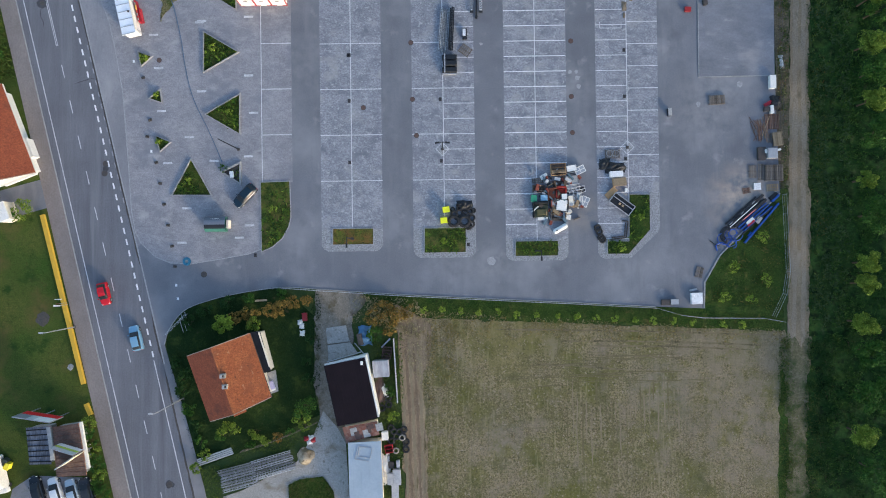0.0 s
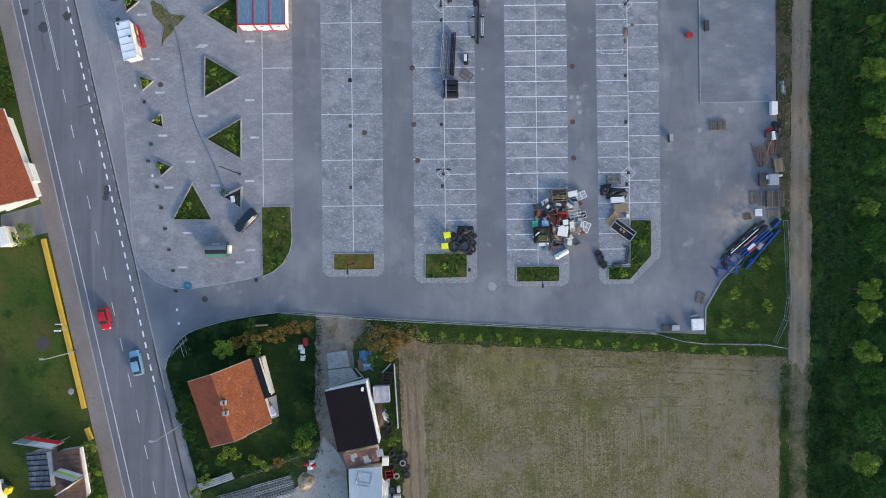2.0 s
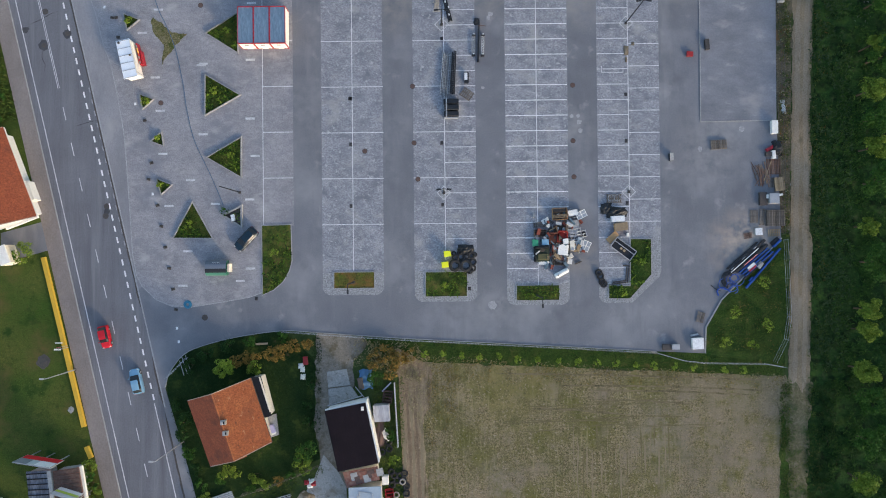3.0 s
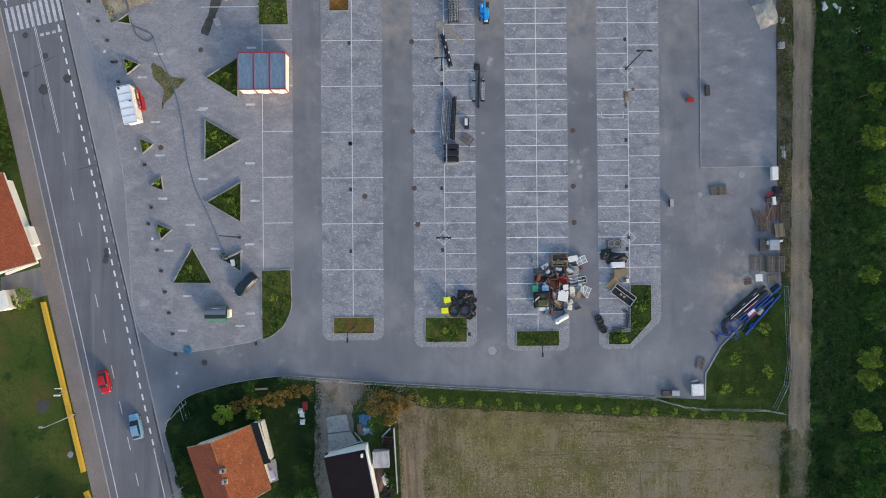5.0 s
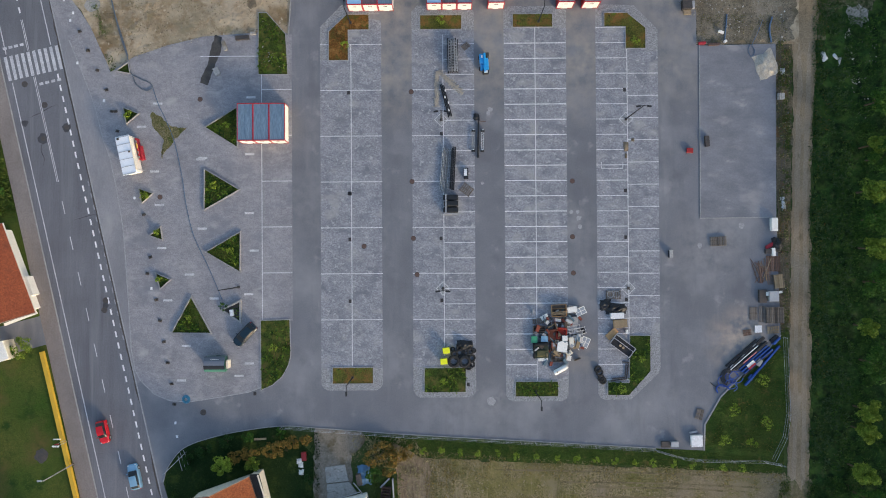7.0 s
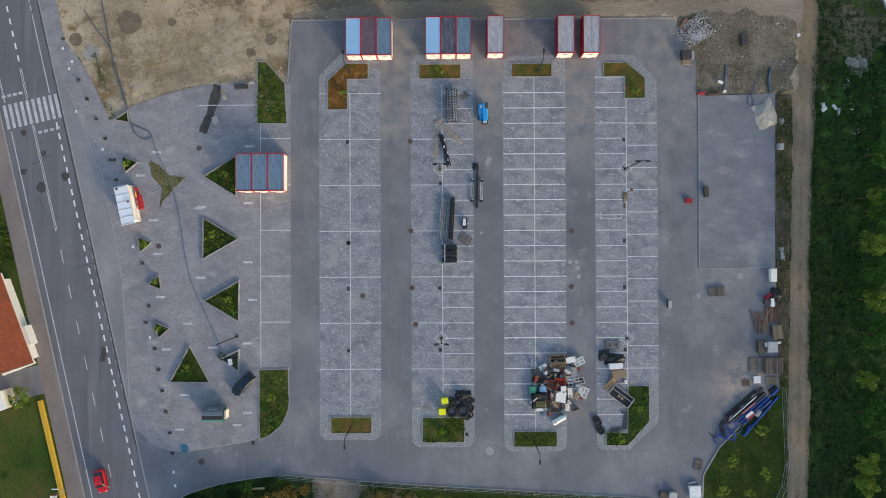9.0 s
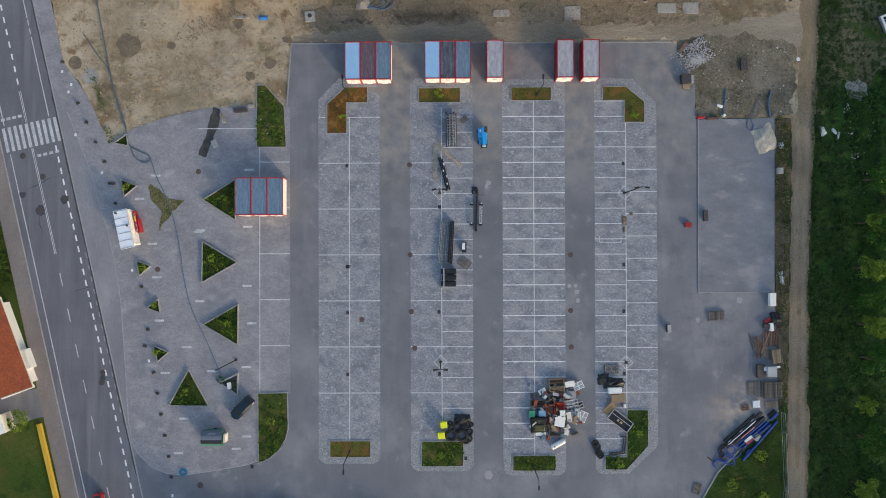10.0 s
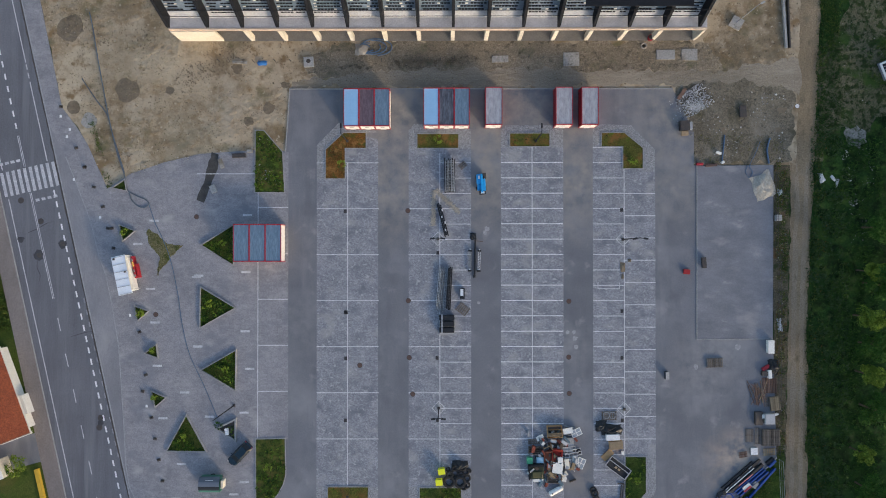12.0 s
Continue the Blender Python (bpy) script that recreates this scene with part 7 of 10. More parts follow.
for sx in (-0.8, 0.7):
    bm = bmesh.new()
    for q in (-0.17, 0.17):
        rod(bm, (sx + q, -2.5, 0.3), (sx + q, 0.7, 0.3), 0.05, n=6)
    for k in range(8):
        rod(bm, (sx - 0.17, -2.45 + 0.42 * k, 0.3), (sx + 0.17, -2.1 + 0.42 * k, 0.3), 0.035, n=5)
    part("lattice_frame", bm, M["old_steel"], boom, "grey lattice frame")
    for yy in (-2.5, 0.75):
        part("coupling", boxes((sx - 0.3, yy - 0.14, 0, sx + 0.3, yy + 0.14, 0.4), bevel=0.05), M["black_metal"], boom)
        part("end_cap", boxes((sx - 0.08, yy + 0.15, 0.28, sx + 0.12, yy + 0.3, 0.42), bevel=0.03), M["line"], boom, "white end cap")
part("crossbar", rods(((-0.2, 2.4, 0.3), (1.2, 2.3, 0.3), 0.05)), M["rust"], boom)


def rubble_line(name, a, b, width, count, label, seed, material="rubble", lo=0.08, hi=0.3):
    """Loose broken stones in a band, as one heap."""
    r4 = np.random.default_rng(seed)
    bm = bmesh.new()
    a, b = Vector((*a, 0)), Vector((*b, 0))
    d = (b - a)
    nrm = Vector((-d.y, d.x, 0)).normalized()
    for k in range(count):
        p = a + d * r4.uniform(0, 1) + nrm * r4.normal(0, width / 3.2)
        s = r4.uniform(lo, hi)
        m = Matrix.Translation(p + Vector((0, 0, s * 0.25))) @ Euler(r4.uniform(0, 3, 3)).to_matrix().to_4x4() @ Matrix.Diagonal((s, s * r4.uniform(0.5, 1), s * r4.uniform(0.4, 0.9), 1))
        bmesh.ops.create_icosphere(bm, subdivisions=1, radius=0.6, matrix=m)
    ob = new(name, mesh_of(name, bm, M[material]))
    return tagged(ob, label, "rubble", kind="stuff")


M["rubble_tan"] = surface("tan rubble", (0.40, 0.365, 0.31), (0.50, 0.465, 0.41), (0.20, 0.175, 0.145), 1, 5, 0.95, 0.5)
rubble_line("rubble", (-0.99, 51.51), (-1.1, 45.78), 0.75, 680, "band of pale broken rubble on the paving", 5, "rubble_tan", 0.05, 0.22)
rubble_line("rubble", (-0.8, 51.69), (3.25, 47.88), 0.75, 680, "band of pale broken rubble on the paving", 6, "rubble_tan", 0.05, 0.22)

lift = thing("blue_lift", pose(*(6.68, 52.77), 0, 0, 0, 3), "compact bright blue lifting machine on wheels", "lift machine")
M["lift_blue"] = paint("lift blue", (0.02, 0.31, 0.68), 0.35)
part("chassis", boxes((-0.65, -1.3, 0.3, 0.65, 1.4, 0.75), bevel=0.08), M["lift_blue"], lift)
part("cover", boxes((-0.75, -0.3, 0.75, 0.15, 1.3, 1.25), bevel=0.12), M["lift_blue"], lift)
part("cover", boxes((0.1, -1.5, 0.75, 0.7, 0.5, 1.15), bevel=0.12), M["lift_blue"], lift)
part("arm", boxes((-0.1, -1.7, 1.2, 0.25, 1.3, 1.5), bevel=0.05), M["lift_blue"], lift)
part("basket", boxes((-0.35, -1.95, 0.5, 0.65, -1.4, 1.3), bevel=0.05), M["black_metal"], lift, "black work basket")
part("basket_floor", boxes((-0.15, -1.85, 1.3, 0.45, -1.5, 1.33)), M["line"], lift, "white tray")
part("control_panel", boxes((-0.45, 0.55, 1.25, -0.2, 1.05, 1.34), bevel=0.03), M["white_wall"], lift, "white panel")
part("hood", boxes((-0.55, -1.2, 0.75, 0.05, -0.4, 1.05), bevel=0.14), M["lift_blue"], lift)
part("seat", boxes((0.15, 0.55, 1.1, 0.55, 0.95, 1.2), bevel=0.05), M["black_metal"], lift)
part("motor", boxes((0.25, 0.7, 0.75, 0.85, 1.5, 1.1), bevel=0.06), M["iron"], lift)
for sx in (-0.72, 0.72):
    for sy in (-0.9, 0.95):
        part("wheel", rods(((sx - 0.1, sy, 0.32), (sx + 0.1, sy, 0.32), 0.32), n=14), M["rubber"], lift)


# ---- tyres, bins and the junk heap ----
def ring(r, thick, n=18, m=7):
    bm = bmesh.new()
    vs = [[bm.verts.new(((r + thick * math.cos(b)) * math.cos(a), (r + thick * math.cos(b)) * math.sin(a), thick + thick * math.sin(b))) for b in [2 * math.pi * j / m for j in range(m)]] for a in [2 * math.pi * i / n for i in range(n)]]
    for i in range(n):
        for j in range(m):
            bm.faces.new((vs[i][j], vs[(i + 1) % n][j], vs[(i + 1) % n][(j + 1) % m], vs[i][(j + 1) % m]))
    bmesh.ops.recalc_face_normals(bm, faces=bm.faces[:])
    return bm


TYRE = {s: mesh_of("tyre", ring(0.30 * s, 0.11 * s), M["rubber"]) for s in (1.0, 1.5, 2.6)}


def tyre(p, s=1.0, z=0.02, group="old tyres", label="worn black tyre lying flat", tilt=0.0):
    ob = new("tyre", TYRE[s])
    ob.matrix_basis = pose(*p, z, tilt, 0, 0)
    return tagged(ob, label, "tyre", group)


def wheelie_bin(p, rz, colour, label):
    t = thing("waste_bin", pose(*p, 0.02, 0, 0, rz), label, "waste bin", "waste bins")
    m = paint("bin %.2f" % colour[0], colour, 0.45)
    part("body", boxes((-0.52, -0.42, 0.1, 0.52, 0.42, 1.0), bevel=0.06), m, t)
    part("lid", boxes((-0.56, -0.46, 1.0, 0.56, 0.48, 1.1), bevel=0.04), m, t)
    part("handle", rods(((-0.4, 0.5, 1.02), (0.4, 0.5, 1.02), 0.03)), M["iron"], t)
    for sx in (-0.45, 0.45):
        part("wheel", rods(((sx - 0.04, 0.35, 0.1), (sx + 0.04, 0.35, 0.1), 0.1), n=12), M["rubber"], t)


YELLOW = (0.72, 0.74, 0.02)
wheelie_bin((0.26, 6.12), 8, YELLOW, "bright yellow waste bin beside old tyres")
wheelie_bin((-0.13, 4.37), 5, YELLOW, "bright yellow waste bin with a dark knob on its lid")
for p in ((1.49, 4.26), (3.24, 4.23)):
    tyre(p, 2.6, label="large worn tractor tyre lying flat")
for k, p in enumerate(((1.33, 6.2), (1.59, 5.45), (2.43, 5.63), (3.44, 5.61), (4.44, 4.77), (4.18, 5.88), (4.74, 5.96), (4.34, 3.76), (3.87, 3.39), (2.34, 6.37), (2.99, 6.54), (3.73, 6.62), (1.95, 4.8))):
    tyre(p, 1.5 if k % 3 else 1.0, 0.02 + 0.2 * (k % 2))
heap = thing("tarpaulin_heap", pose(*(3.27, 6.82), 0.02), "crumpled black tarpaulin over tyres", "tarpaulin")


part("sheet", crumple(1.3, 0.8, 0.9, 1), M["tarp_black"], heap)

JUNK = "junk heap"


def cupboard(p, rz, size, material, label, z=0.02, shelves=3, category="cabinet", inner="wood_grey"):
    """An old cabinet lying on its back, open to the sky."""
    t = thing("old_cabinet", pose(*p, z, 0, 0, rz), label, category, JUNK)
    x, y, h = size[0] / 2, size[1] / 2, size[2]
    part("back_panel", boxes((-x, -y, 0, x, y, 0.04)), M[inner], t)
    for b in ((-x, -y, 0.04, -x + 0.05, y, h), (x - 0.05, -y, 0.04, x, y, h), (-x + 0.05, -y, 0.04, x - 0.05, -y + 0.05, h), (-x + 0.05, y - 0.05, 0.04, x - 0.05, y, h)):
        part("side_panel", boxes(b), material, t)
    for k in range(1, shelves + 1):
        yy = -y + size[1] * k / (shelves + 1)
        part("shelf", boxes((-x + 0.05, yy - 0.02, 0.04, x - 0.05, yy + 0.02, h * 0.9)), material, t)
    return t


def window_frame(p, rz, size, z, label, panes=2):
    t = thing("window_frame", pose(*p, z, 0, 0, rz), label, "window frame", JUNK)
    x, y = size[0] / 2, size[1] / 2
    for b in ((-x, -y, 0, -x + 0.1, y, 0.08), (x - 0.1, -y, 0, x, y, 0.08), (-x + 0.1, -y, 0, x - 0.1, -y + 0.1, 0.08), (-x + 0.1, y - 0.1, 0, x - 0.1, y, 0.08)):
        part("frame", boxes(b), M["white_wall"], t)
    for k in range(1, panes):
        xx = -x + size[0] * k / panes
        part("mullion", boxes((xx - 0.05, -y + 0.1, 0, xx + 0.05, y - 0.1, 0.08)), M["white_wall"], t)
    part("transom", boxes((-x + 0.1, -0.04, 0.01, x - 0.1, 0.04, 0.07)), M["white_wall"], t)
    part("pane", boxes((-x + 0.1, -y + 0.1, 0.02, x - 0.1, y - 0.1, 0.035)), paint("pane glass", (0.30, 0.33, 0.36), 0.4), t)
    return t


cupboard((18.57, 12.42), 3, (2.4, 1.9, 0.7), M["cardboard"], "open orange-brown wooden cupboard on the junk heap", 0.02, 2, inner="wood_grey")
cupboard((18.56, 12.05), 3, (2.2, 0.5, 0.3), M["wood_tan"], "pale wooden drawer box on the junk heap", 0.75, 4)
cupboard((21.06, 12.48), -12, (1.9, 1.3, 0.5), M["steel"], "open grey metal cabinet on the junk heap", 0.02, 1, inner="concrete")
window_frame((22.07, 12.28), 25, (1.7, 1.2), 0.5, "brown-edged window frame on the junk heap")
crate_box("white_board", (20.69, 12.58), 10, (1.5, 0.9, 0.1), M["white_wall"], "white cupboard door on the junk heap", "board", 0.55, group=JUNK)
crate_box("white_board", (16.25, 11.35), 28, (1.2, 0.7, 0.3), M["white_wall"], "white box fallen beside the junk heap", "box", group=JUNK)
pallet(*(15.41, 10.71), 0.02, 2, "broken grey pallet beside the junk heap", 2.2, 0.8, group=JUNK)
cupboard((15.39, 9.33), 0, (2.0, 1.2, 0.5), M["wood_grey"], "grey wooden crate with dark slots", 0.02, 3, "crate", "iron")
crate_box("green_crate", (14.53, 7.77), 0, (0.9, 1.0, 0.7), paint("crate green", (0.06, 0.30, 0.16)), "green plastic crate beside the junk heap", "crate", group=JUNK)
crate_box("blue_crate", (16.19, 7.84), 0, (1.1, 0.9, 0.6), paint("crate blue", (0.25, 0.42, 0.55)), "pale blue plastic crate", "crate", group=JUNK)
sofa = thing("old_sofa", pose(*(15.71, 5.91), 0.02, 0, 0, 2), "old dark green sofa with loose cushions", "sofa", JUNK)
part("seat", boxes((-1.15, -1.2, 0, 1.15, 0.9, 0.45), bevel=0.1), paint("sofa green", (0.045, 0.055, 0.04), 0.9), sofa)
part("backrest", boxes((-1.15, 0.9, 0, 1.15, 1.35, 0.95), bevel=0.1), paint("sofa dark", (0.022, 0.024, 0.026), 0.9), sofa)
part("armrest", boxes((-1.35, -1.2, 0, -1.15, 1.3, 0.7), bevel=0.06), paint("sofa dark", (0.022, 0.024, 0.026), 0.9), sofa)
part("cushion", boxes((-0.8, -0.9, 0.45, 0.9, 0.1, 0.65), bevel=0.1), paint("sofa olive", (0.10, 0.095, 0.05), 0.9), sofa)
crate_box("white_board", (15.96, 4.52), 0, (1.6, 0.6, 0.3), M["white_wall"], "white panel in front of the old sofa", "board", group=JUNK)
for i, (u, rz, colour) in enumerate((((17.59, 8.47), 4, "armchair brown"), ((18.97, 8.72), -3, "armchair red"))):
    t = thing("old_armchair", pose(*u, 0.02, 0, 0, rz), ("worn brown upholstered armchair", "worn red upholstered armchair")[i], "armchair", JUNK)
    m = paint(colour, ((0.10, 0.04, 0.03), (0.26, 0.035, 0.028))[i], 0.9)
    part("seat", boxes((-0.6, -0.9, 0, 0.6, 0.7, 0.5), bevel=0.1), m, t)
    part("backrest", boxes((-0.65, 0.7, 0, 0.65, 1.0, 1.0), bevel=0.08), m, t)
    for sx in (-0.72, 0.72):
        part("armrest", boxes((sx - 0.13, -0.9, 0, sx + 0.13, 0.9, 0.7), bevel=0.05), m, t)
cupboard((18.53, 10.02), 0, (2.6, 1.0, 0.4), M["rust"], "dark reddish chest on the junk heap", 0.02, 1)
for u, rz in (((20.64, 9.44), 8), ((21, 8.7), -6), ((21.56, 8.97), 14)):
    t = thing("metal_rack", pose(*u, 0.45, 0, 0, rz), "bare grey metal rack on the junk heap", "rack", JUNK)
    bm = bmesh.new()
    for yy in (-0.5, 0, 0.5):
        rod(bm, (-1.4, yy, 0), (1.4, yy, 0.05), 0.045, n=6)
    for xx in (-1.3, 0, 1.3):
        rod(bm, (xx, -0.55, 0.02), (xx, 0.55, 0.02), 0.04, n=6)
    part("frame", bm, M["steel"], t)
for u, rz, s in (((20.57, 10.64), 5, (2.2, 1.4, 0.4)), ((20.28, 9.72), -8, (2.4, 0.8, 0.4))):
    crate_box("metal_cabinet", u, rz, s, M["concrete"], "grey metal cabinet lying on its side", "cabinet", 0.02, group=JUNK)
window_frame((21.53, 7.21), 2, (1.9, 1.6), 0.3, "white window frame on the junk heap", 3)
window_frame((22.86, 7.2), -24, (1.35, 1.7), 0.02, "white window frame leaning off the junk heap", 2)
crate_box("white_cabinet", (19.03, 6.6), -8, (1.6, 1.7, 0.6), M["white_wall"], "crumpled white cabinet on the junk heap", "cabinet", 0.1, group=JUNK)
crate_box("white_box", (19.42, 7.98), 4, (0.8, 0.8, 0.6), M["white_wall"], "small white box on the junk heap", "box", 0.4, group=JUNK)
crate_box("beige_box", (20.52, 7.32), 6, (0.7, 1.5, 0.7), M["plaster"], "cream cabinet side on the junk heap", "cabinet", 0.1, group=JUNK)
crate_box("white_board", (19.83, 4.75), -12, (1.4, 0.8, 0.3), M["white_wall"], "white drawer front beside the junk heap", "board", group=JUNK)
crate_box("beige_box", (20.21, 5.48), 35, (1.0, 0.7, 0.3), M["plaster"], "cream board beside the junk heap", "board", group=JUNK)
cupboard((18.27, 4.58), -3, (1.9, 1.0, 0.5), M["wood_grey"], "brown wooden shelf with square holes", 0.02, 4, "shelf", "iron")
cupboard((17.83, 6.43), 6, (1.4, 1.8, 0.5), M["wood_grey"], "brown wooden crate with scrap", 0.02, 2, "crate", "iron")
boiler = thing("water_boiler", pose(*(18.79, 2.82), 0.3, 0, 0, 29), "white water boiler lying on the paving", "boiler")
part("tank", rods(((-1.05, 0, 0), (1.05, 0, 0), 0.42), n=20), M["white_wall"], boiler)
part("end_cap", rods(((1.05, 0, 0), (1.2, 0, 0), 0.42, 0.3), n=20), M["white_wall"], boiler)
part("end_cap", rods(((-1.2, 0, 0), (-1.05, 0, 0), 0.3, 0.42), n=20), M["white_wall"], boiler)
part("dial", boxes((-0.8, -0.1, 0.40, -0.6, 0.1, 0.46)), M["iron"], boiler)
tyre((22.57, 9.14), 1.0)

lb = thing("lamp_footing", pose(*(29.95, 15.96), 0.03), "bare dark lamp footing with bolts", "lamp footing")
part("plate", boxes((-0.25, -0.25, 0, 0.25, 0.25, 0.06), bevel=0.02), M["iron"], lb)
for sx in (-0.17, 0.17):
    for sy in (-0.17, 0.17):
        part("bolt", rods(((sx, sy, 0.05), (sx, sy, 0.3), 0.03), n=6), M["black_metal"], lb)
rj = random.Random(21)
hx0, hy0 = (18.31, 7.9)
SCRAP = [(paint("scrap %d" % i, c, 0.8)) for i, c in enumerate(((0.55, 0.54, 0.52), (0.20, 0.13, 0.08), (0.09, 0.07, 0.055), (0.30, 0.21, 0.12), (0.30, 0.31, 0.33), (0.05, 0.055, 0.06), (0.22, 0.06, 0.04), (0.12, 0.17, 0.20)))]
for k in range(130):
    dx, dy = rj.gauss(0, 2.0), rj.gauss(0, 2.3)
    if abs(dx) > 4.3 or abs(dy) > 4.6:
        continue
    w, l, h = rj.uniform(0.1, 0.55), rj.uniform(0.3, 1.4), rj.uniform(0.25, 0.8)
    o = new("scrap_board", mesh_of("scrap_board", boxes((-w / 2, -l / 2, 0, w / 2, l / 2, h), bevel=0.015), rj.choice(SCRAP)))
    o.matrix_basis = pose(hx0 + dx, hy0 + dy, 0.02, rj.uniform(-4, 4), rj.uniform(-4, 4), rj.uniform(0, 180))
    tagged(o, "broken furniture board on the junk heap", "board", JUNK)

# ---- goods beside the bent bed ----
pallet(*(27.5, 14.88), 0.02, 0, "low wooden pallet with wire frames", 2.5, 1.4)
t = thing("wire_frame", pose(*(27.54, 14.98), 0.14), "two bent white wire hoops on a pallet", "wire frame")
for sx in (-0.5, 0.5):
    part("hoop", tube([(sx + 0.55 * math.cos(a), 0.5 * math.sin(a)) for a in [2 * math.pi * k / 10 for k in range(11)]], 0.04, 6, 0.0, 2), M["steel"], t)
t = thing("tarpaulin_heap", pose(*(27.88, 12.66), 0.02), "crumpled black tarpaulin heap", "tarpaulin")
part("sheet", crumple(1.7, 0.85, 0.9, 4, 20), M["tarp_black"], t)
part("fold", crumple(0.9, 0.9, 0.6, 7), M["tarp_black"], t).location = (-1.7, 0.6, 0)
crate_box("white_freezer", (27.95, 11.55), 2, (2.1, 0.9, 0.75), M["white_wall"], "white chest freezer beside a tarpaulin heap", "freezer", lid=M["line"])
t = crate_box("cardboard_box", (28.48, 10.26), 6, (2.1, 1.25, 0.7), M["cardboard"], "large tan cardboard box", "box", lid=M["wood_tan"])
crate_box("chipboard_panel", (27.17, 8.57), 42, (2.0, 0.95, 0.25), M["cardboard"], "tan chipboard panel lying askew", "board")
crate_box("white_box", (29.57, 8.95), 0, (0.35, 0.55, 0.5), M["white_wall"], "small white canister on the paving", "canister")
tr = thing("flat_trailer", pose(*(28.8, 6.65), 0.0, 0, 0, -37), "dark flat trailer with pale metal side rails", "trailer")
part("bed", boxes((-1.9, -0.85, 0.45, 1.9, 0.85, 0.55), bevel=0.02), M["black_metal"], tr)
for sy in (-0.9, 0.9, 0.25):
    part("side_rail", boxes((-1.95, sy - 0.05, 0.55, 1.95, sy + 0.05, 0.8)), M["steel"], tr, "pale metal rail")
for sx in (-1.95, 1.95):
    part("end_rail", boxes((sx - 0.05, -0.84, 0.55, sx + 0.05, 0.84, 0.8)), M["steel"], tr, "pale metal rail")
for xx in (-0.35, 0.25):
    part("box", boxes((xx - 0.18, -0.35, 0.55, xx + 0.18, 0.0, 0.75), bevel=0.03), M["wood_tan"], tr, "tan box")
for sy in (-0.75, 0.75):
    part("wheel", rods(((0, sy - 0.1, 0.28), (0, sy + 0.1, 0.28), 0.28), n=14), M["rubber"], tr)
rl = thing("railing", pose(0, 0, 0), "grey metal railing lying along the grass bed", "railing")
for a, b in (((26.96, 0.96), (29.54, 1.2)), ((29.54, 1.2), (29.86, 3.87)), ((27.15, 1.24), (29.36, 1.48)), ((29.27, 1.48), (29.49, 3.69)), ((29.86, 3.87), (28.85, 3.98))):
    part("rail", rods(((*a, 0.12), (*b, 0.12), 0.09)), M["iron"], rl)
for p in ((24.87, 2.83), (25.4, 1.35), (25.14, 2.28), (25.67, 0.98)):
    tyre(p, 1.5, label="black tyre beside the grass bed")

# ---- goods along the eastern edge ----
pallet(*(44.63, 23.49), 0.02, 2, "dark stack of slatted pallets standing alone", 2.7, 1.5, slats=10)
pallet(*(44.63, 23.49), 0.16, 3, "dark stack of slatted pallets standing alone", 2.6, 1.4, slats=10)
crate_box("steel_drum_box", (36.77, 21.5), 2, (0.55, 1.2, 0.7), M["black_metal"], "small dark cabinet with pale top on the asphalt", "cabinet", lid=M["concrete"])
crate_box("red_trolley", (40.08, 38.29), -5, (1.0, 0.75, 0.4), paint("trolley red", (0.30, 0.025, 0.025)), "small red trolley on the asphalt", "trolley")
crate_box("dark_crate", (42.85, 39.77), 4, (0.65, 1.7, 0.5), M["iron"], "dark narrow crate on the concrete slab", "crate", 0.07)
crate_box("water_tank", (53.51, 26.16), 0, (0.95, 2.1, 0.75), M["white_wall"], "white water tank at the lot's edge", "tank")
t = thing("tarpaulin_heap", pose(*(54.17, 22.81), 0.0), "dark tarpaulin and scrap at the lot's edge", "tarpaulin")
part("sheet", crumple(0.9, 1.2, 0.9, 9), M["tarp_black"], t)
crate_box("red_board", (52.88, 22.73), 30, (1.3, 0.5, 0.3), M["red"], "red metal piece in the scrap", "scrap metal")
crate_box("white_canister", (53.38, 21.71), 5, (0.5, 1.3, 0.6), M["white_wall"], "white canister in the scrap", "canister")
crate_box("dark_box", (52.6, 21.81), 0, (0.9, 0.7, 0.5), M["iron"], "dark scrap box beside the tarpaulin", "box")
rt = random.Random(21)
for k in range(26):
    half = rt.uniform(1.1, 2.0)
    t = new("board", mesh_of("board", boxes((-0.05, -half, 0, 0.05, half, 0.05)), M["wood_red"] if k % 3 else M["wood_tan"] if k % 2 else M["wood_grey"]))
    t.matrix_basis = pose(*(51.57, 18.51), 0.004 + 0.011 * k, 0, 0, rt.gauss(4, 16))
    t.location.x += rt.uniform(-1.1, 1.1)
    t.location.y += rt.uniform(-0.6, 0.6)
    tagged(t, "loose weathered timber board in a heap", "board", "timber heap")
for k in range(9):
    t = new("board", mesh_of("board", boxes((-0.09, -1.25, 0, 0.09, 1.25, 0.1)), M["wood_red"]))
    t.matrix_basis = pose(*(53.5, 19.79), 0.02 + 0.005 * (k % 3), 0, 0, 2)
    t.location.x += -1.0 + 0.26 * k
    tagged(t, "reddish timber board laid side by side", "board", "timber heap")
for k in range(3):
    pallet(*(54.31, 16.94), 0.02 + 0.16 * k, 5 + k, "pale wooden pallet in a stack", 1.6, 2.2, "wood_tan", slats=6)
pallet(*(53.3, 17.22), 0.02, 0, "grey pallet beside the stack", 1.2, 1.6)
crate_box("dark_pallet_box", (51.63, 14.56), 0, (1.2, 2.1, 0.5), M["iron"], "dark flat crate on the asphalt", "crate")
crate_box("machine_box", (53.19, 14.56), 0, (1.5, 1.6, 0.9), M["concrete"], "grey machine housing on a wooden base", "machine", lid=M["steel"])
crate_box("white_canister", (52.27, 14.92), 0, (0.4, 0.6, 0.6), M["white_wall"], "white canister beside the machine", "canister")
